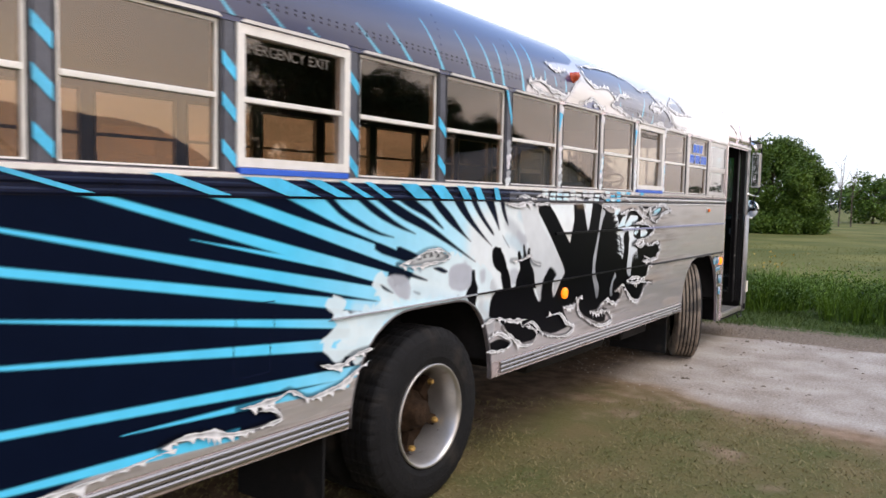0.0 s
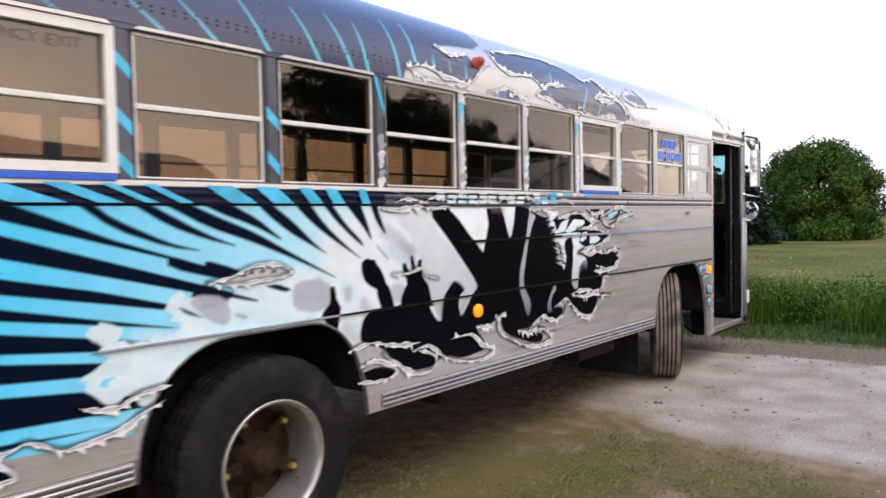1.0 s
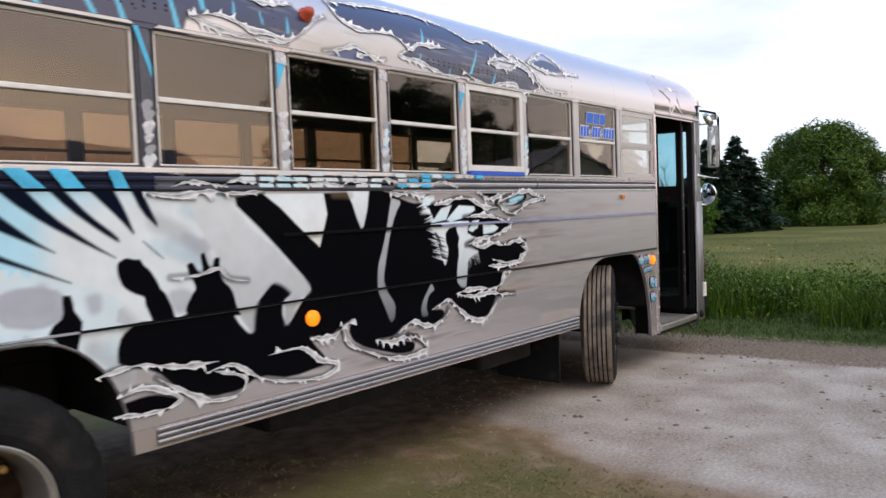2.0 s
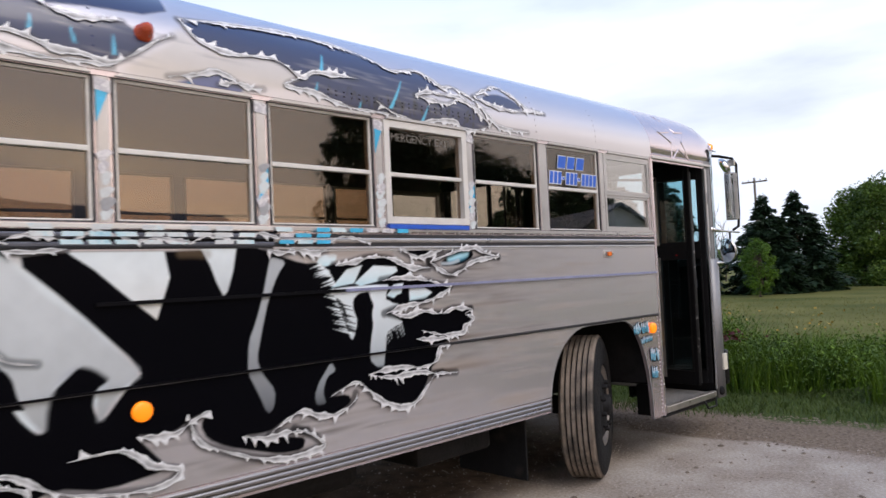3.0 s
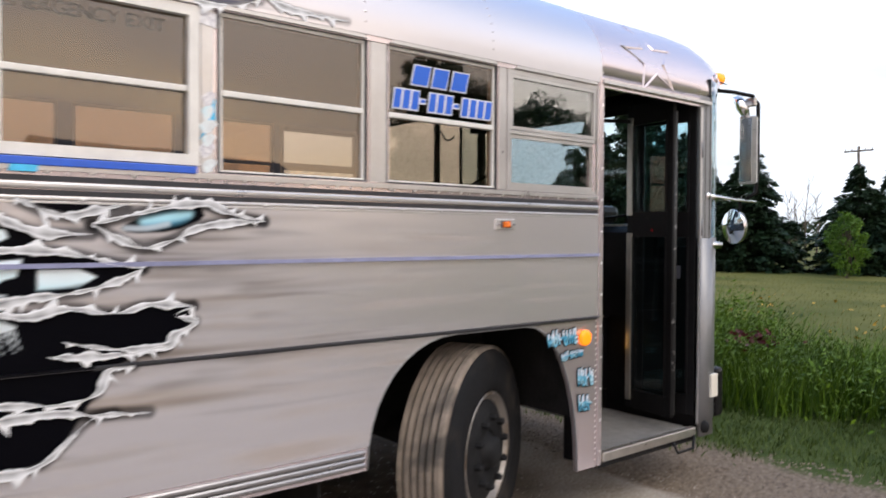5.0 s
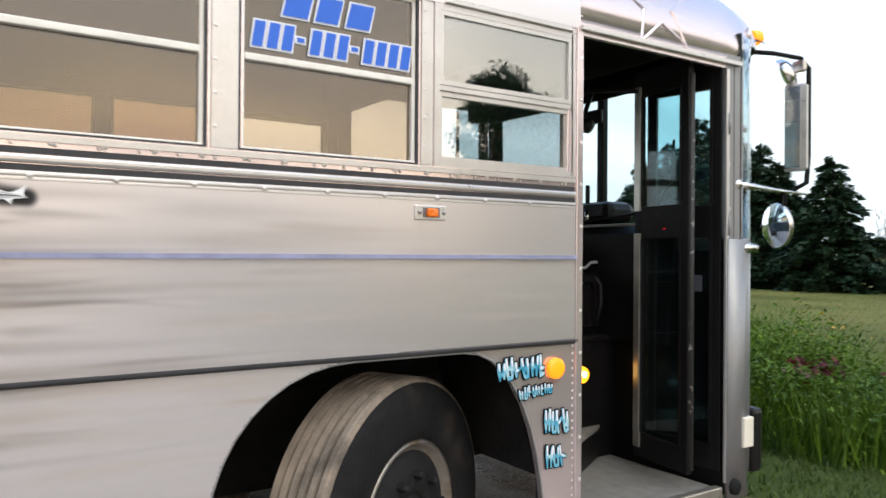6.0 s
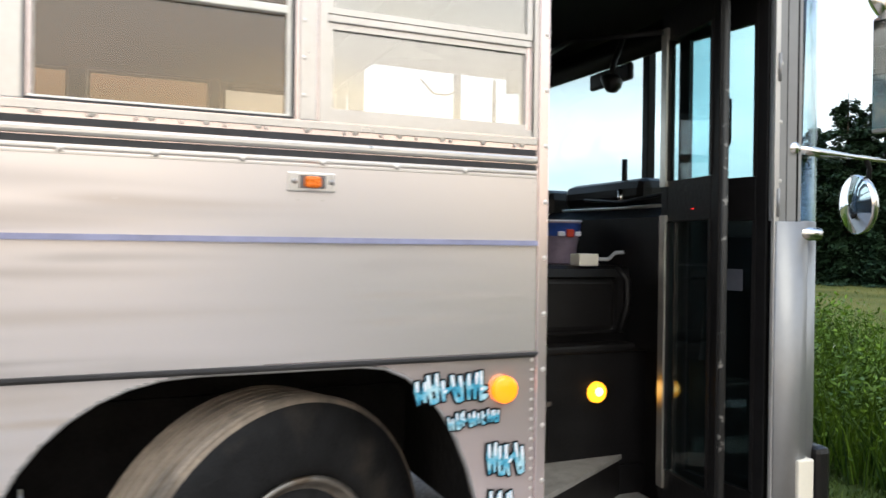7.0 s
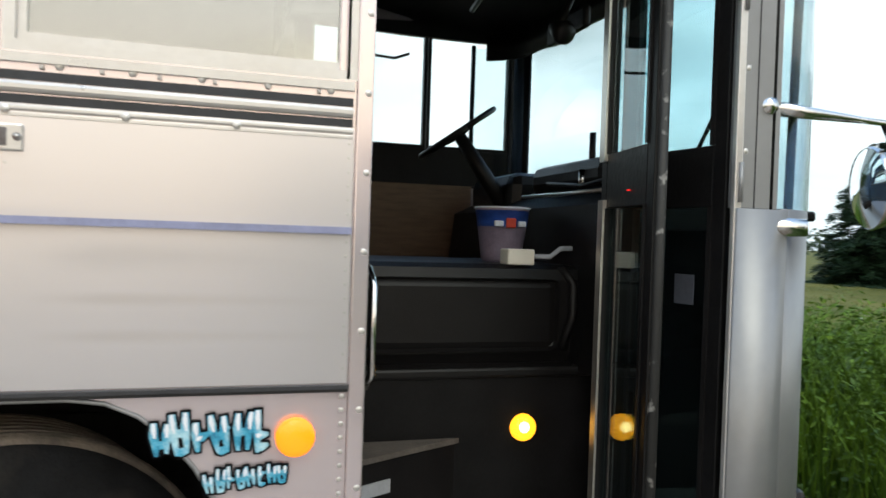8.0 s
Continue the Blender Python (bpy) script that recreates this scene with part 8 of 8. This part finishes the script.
for k, b in enumerate((23.8, 24.4, 25.0, 25.5, 7.9, 7.1)):
    hgt = rng.uniform(4.5, 6.0)
    sap = thing("bare_sapling", at_bearing(b, 62, 5), "thin bare sapling on the skyline", "tree", "bare saplings")
    part("trunk", tube([(0, 0, -0.05), (rng.uniform(-0.2, 0.2), 0, hgt * 0.5), (rng.uniform(-0.3, 0.3), 0, hgt)], [0.07, 0.04, 0.01], 5), "bark", sap, place=Matrix())
    for j in range(14):
        z = hgt * rng.uniform(0.3, 0.9)
        a = rng.uniform(0, 6.28)
        ln = rng.uniform(0.5, 1.2)
        part("branch", tube([(0, 0, z), (ln * 0.5 * math.cos(a), ln * 0.5 * math.sin(a), z + ln * 0.6), (ln * 0.7 * math.cos(a), ln * 0.7 * math.sin(a), z + ln * 1.3)], [0.025, 0.015, 0.005], 4), "bark", sap, place=Matrix())
# low woods along the horizon
v, f = [], []
rng = random.Random(77)
for k in range(26000):
    a = rng.uniform(-100, 100)
    d = rng.uniform(170, 200)
    h = (3.0 + 2.0 * math.sin(a * 0.31) + 1.3 * math.sin(a * 0.83 + 1)) * (1 - 0.2 * rng.random())
    c = np.array([-d * math.sin(radians(a)), 5 + d * math.cos(radians(a)), rng.random() ** 0.8 * max(1.2, h)])
    cards(v, f, c, rng.uniform(0.35, 0.75), rng)
far = new("far_woods", raw_mesh("far_woods", v, f, "leaf_dark"))
tagged(far, "dark band of woods along the horizon", "woods", kind="stuff")


def blades(name, count, area, height, width, material, label, seed, lean=0.35, keep=None, grow=None):
    """Grass: bent tapered blades scattered over an area."""
    rng = random.Random(seed)
    v, f = [], []
    for _ in range(count):
        x, y = rng.uniform(area[0], area[1]), rng.uniform(area[2], area[3])
        if keep and not keep(x, y, rng):
            continue
        a, h, w = rng.uniform(0, 6.283), height * rng.uniform(0.45, 1.15), width * rng.uniform(0.6, 1.3)
        h *= grow(x) if grow else 1
        l = h * lean * rng.uniform(0.2, 1.6)
        b = rng.uniform(0, 6.283)
        ux, uy = math.cos(a) * w, math.sin(a) * w
        lx, ly = math.cos(b) * l, math.sin(b) * l
        i = len(v)
        v += [(x - ux, y - uy, 0), (x + ux, y + uy, 0), (x + ux * 0.7 + lx * 0.35, y + uy * 0.7 + ly * 0.35, h * 0.55), (x - ux * 0.7 + lx * 0.35, y - uy * 0.7 + ly * 0.35, h * 0.55), (x + lx, y + ly, h)]
        f += [(i, i + 1, i + 2, i + 3), (i + 3, i + 2, i + 4)]
    ob = new(name, raw_mesh(name, v, f, material))
    return tagged(ob, label, "grass", kind="stuff")


def drive_edge(x, y):
    return y + 0.27 * x + 0.65 + 0.3 * math.sin(x * 1.7) * math.cos(y)


def tall(x):
    """The weeds stand higher towards the far side of the bus."""
    return 1 + 0.65 * min(1, max(0, (-3.3 - x) / 0.9))


blades("lawn_grass", 62000, (-3.6, 3.2, 0.6, 7.0), 0.020, 0.0035, "grass", "short worn lawn with straw and bare patches", 1, 2.2,
       lambda x, y, r: drive_edge(x, y) < 6.2 + r.gauss(0, 0.10) - max(0, -2.0 - x) and noise.noise((x * 1.1, y * 1.1, 0)) > -0.25 + r.gauss(0, 0.15))
blades("verge_grass", 34000, (-9, 6, 10.4, 12.6), 0.06, 0.005, "grass_green", "green mown verge along the gravel", 2, 0.7, lambda x, y, r: y + 0.3 * math.sin(x * 1.3) > 10.72 + r.gauss(0, 0.10))
blades("verge_weeds", 34000, (-13, 7, 11.9, 14.2), 0.56, 0.008, "weed", "tall green weeds along the field", 3, 0.45, lambda x, y, r: noise.noise((x * 0.8, y * 0.8, 3)) > -0.35, tall)
blades("field_grass", 26000, (-26, 10, 14.2, 34), 0.055, 0.008, "field", "dry meadow grass", 4, 0.5)

rng = random.Random(41)
v, f = [], []
for k in range(120000):
    x, y = rng.uniform(-13, 7) if k < 84000 else rng.uniform(-9, -3.2), min(14.4, max(11.9, rng.gauss(12.9, 0.55)))
    hmax = 0.55 + 0.30 * noise.noise((x * 1.1, y * 0.9, 5)) + 0.20 * noise.noise((x * 3, y * 3, 1))
    hmax *= tall(x)
    z = hmax * rng.random() ** 0.6
    cards(v, f, np.array([x, y, max(0.04, z)]), 0.008 + 0.030 * rng.random() ** 1.6, rng, 0.1, rng.uniform(0.24, 0.42))
tagged(new("leafy_weeds", raw_mesh("leafy_weeds", v, f, "weed")), "broad-leaved weeds in the verge", "weeds", kind="stuff")
stem_v, stem_f = [], []
for nm, mt, pts, spread, count, label in (("yellow_flowers", "flower", (-4.0, 14.2, 0.74), (0.22, 0.3, 0.09), 22, "cluster of yellow meadow flowers"), ("yellow_flowers", "flower", (-2.8, 14.3, 0.70), (0.30, 0.3, 0.10), 24, "cluster of yellow meadow flowers"), ("maroon_flowers", "maroon", (-3.15, 12.35, 0.62), (0.12, 0.1, 0.04), 70, "dark maroon flower heads in the verge"),
                                          ("white_flowers", "flower_white", (-5.6, 13.2, 0.78), (1.5, 0.3, 0.08), 14, "small white flowers in the verge")):
    v, f = [], []
    for k in range(count):
        c = np.array([rng.gauss(pts[0], spread[0]), rng.gauss(pts[1], spread[1]), max(0.1, rng.gauss(pts[2], spread[2]))])
        cards(v, f, c, rng.uniform(0.018, 0.04), rng)
        i = len(stem_v)
        stem_v += [(c[0] - 0.004, c[1], 0), (c[0] + 0.004, c[1], 0), (c[0], c[1], c[2])]
        stem_f.append((i, i + 1, i + 2))
    tagged(new(nm, raw_mesh(nm, v, f, mt)), label, "flowers", kind="stuff")
tagged(new("flower_stems", raw_mesh("flower_stems", stem_v, stem_f, "weed")), "thin green flower stems in the verge", "weeds", kind="stuff")


def pebbles(name, count, area, lo, hi, material, label, seed, keep):
    rng = random.Random(seed)
    v, f = [], []
    for _ in range(count):
        x, y = rng.uniform(area[0], area[1]), rng.uniform(area[2], area[3])
        if not keep(x, y, rng):
            continue
        r = lo + (hi - lo) * rng.random() ** 3
        a = rng.uniform(0, 6.283)
        i = len(v)
        for k in range(5):
            t = a + k * 1.2566
            v.append((x + r * math.cos(t) * rng.uniform(0.7, 1.2), y + r * math.sin(t) * rng.uniform(0.7, 1.2), 0.0))
        v += [(x + r * 0.5 * math.cos(a), y + r * 0.5 * math.sin(a), r * rng.uniform(0.3, 0.6)), (x - r * 0.4 * math.cos(a), y - r * 0.4 * math.sin(a), r * rng.uniform(0.3, 0.6))]
        t, u = i + 5, i + 6
        f += [(i, i + 1, t), (i + 1, i + 2, u, t), (i + 2, i + 3, u), (i + 3, i + 4, u), (i + 4, i, t, u)]
    return tagged(new(name, raw_mesh(name, v, f, material)), label, "gravel", kind="stuff")


pebbles("drive_gravel", 9000, (-4.5, 3.5, 5.6, 10.0), 0.003, 0.011, "pebble", "loose pale gravel on the drive", 6, lambda x, y, r: drive_edge(x, y) > 6.8 + r.gauss(0, 0.22))
pebbles("shoulder_gravel", 12000, (-6, 3.5, 9.7, 11.0), 0.006, 0.020, "pebble_dark", "darker gravel along the verge", 7, lambda x, y, r: y + 0.3 * math.sin(x * 1.3) < 10.8 + r.gauss(0, 0.12) and y > 9.78 + r.gauss(0, 0.08))
pebbles("drive_stones", 420, (-2.2, 3.5, 6.0, 9.8), 0.008, 0.030, "pebble_dark", "scattered darker stones on the drive", 8, lambda x, y, r: drive_edge(x, y) > 6.7)
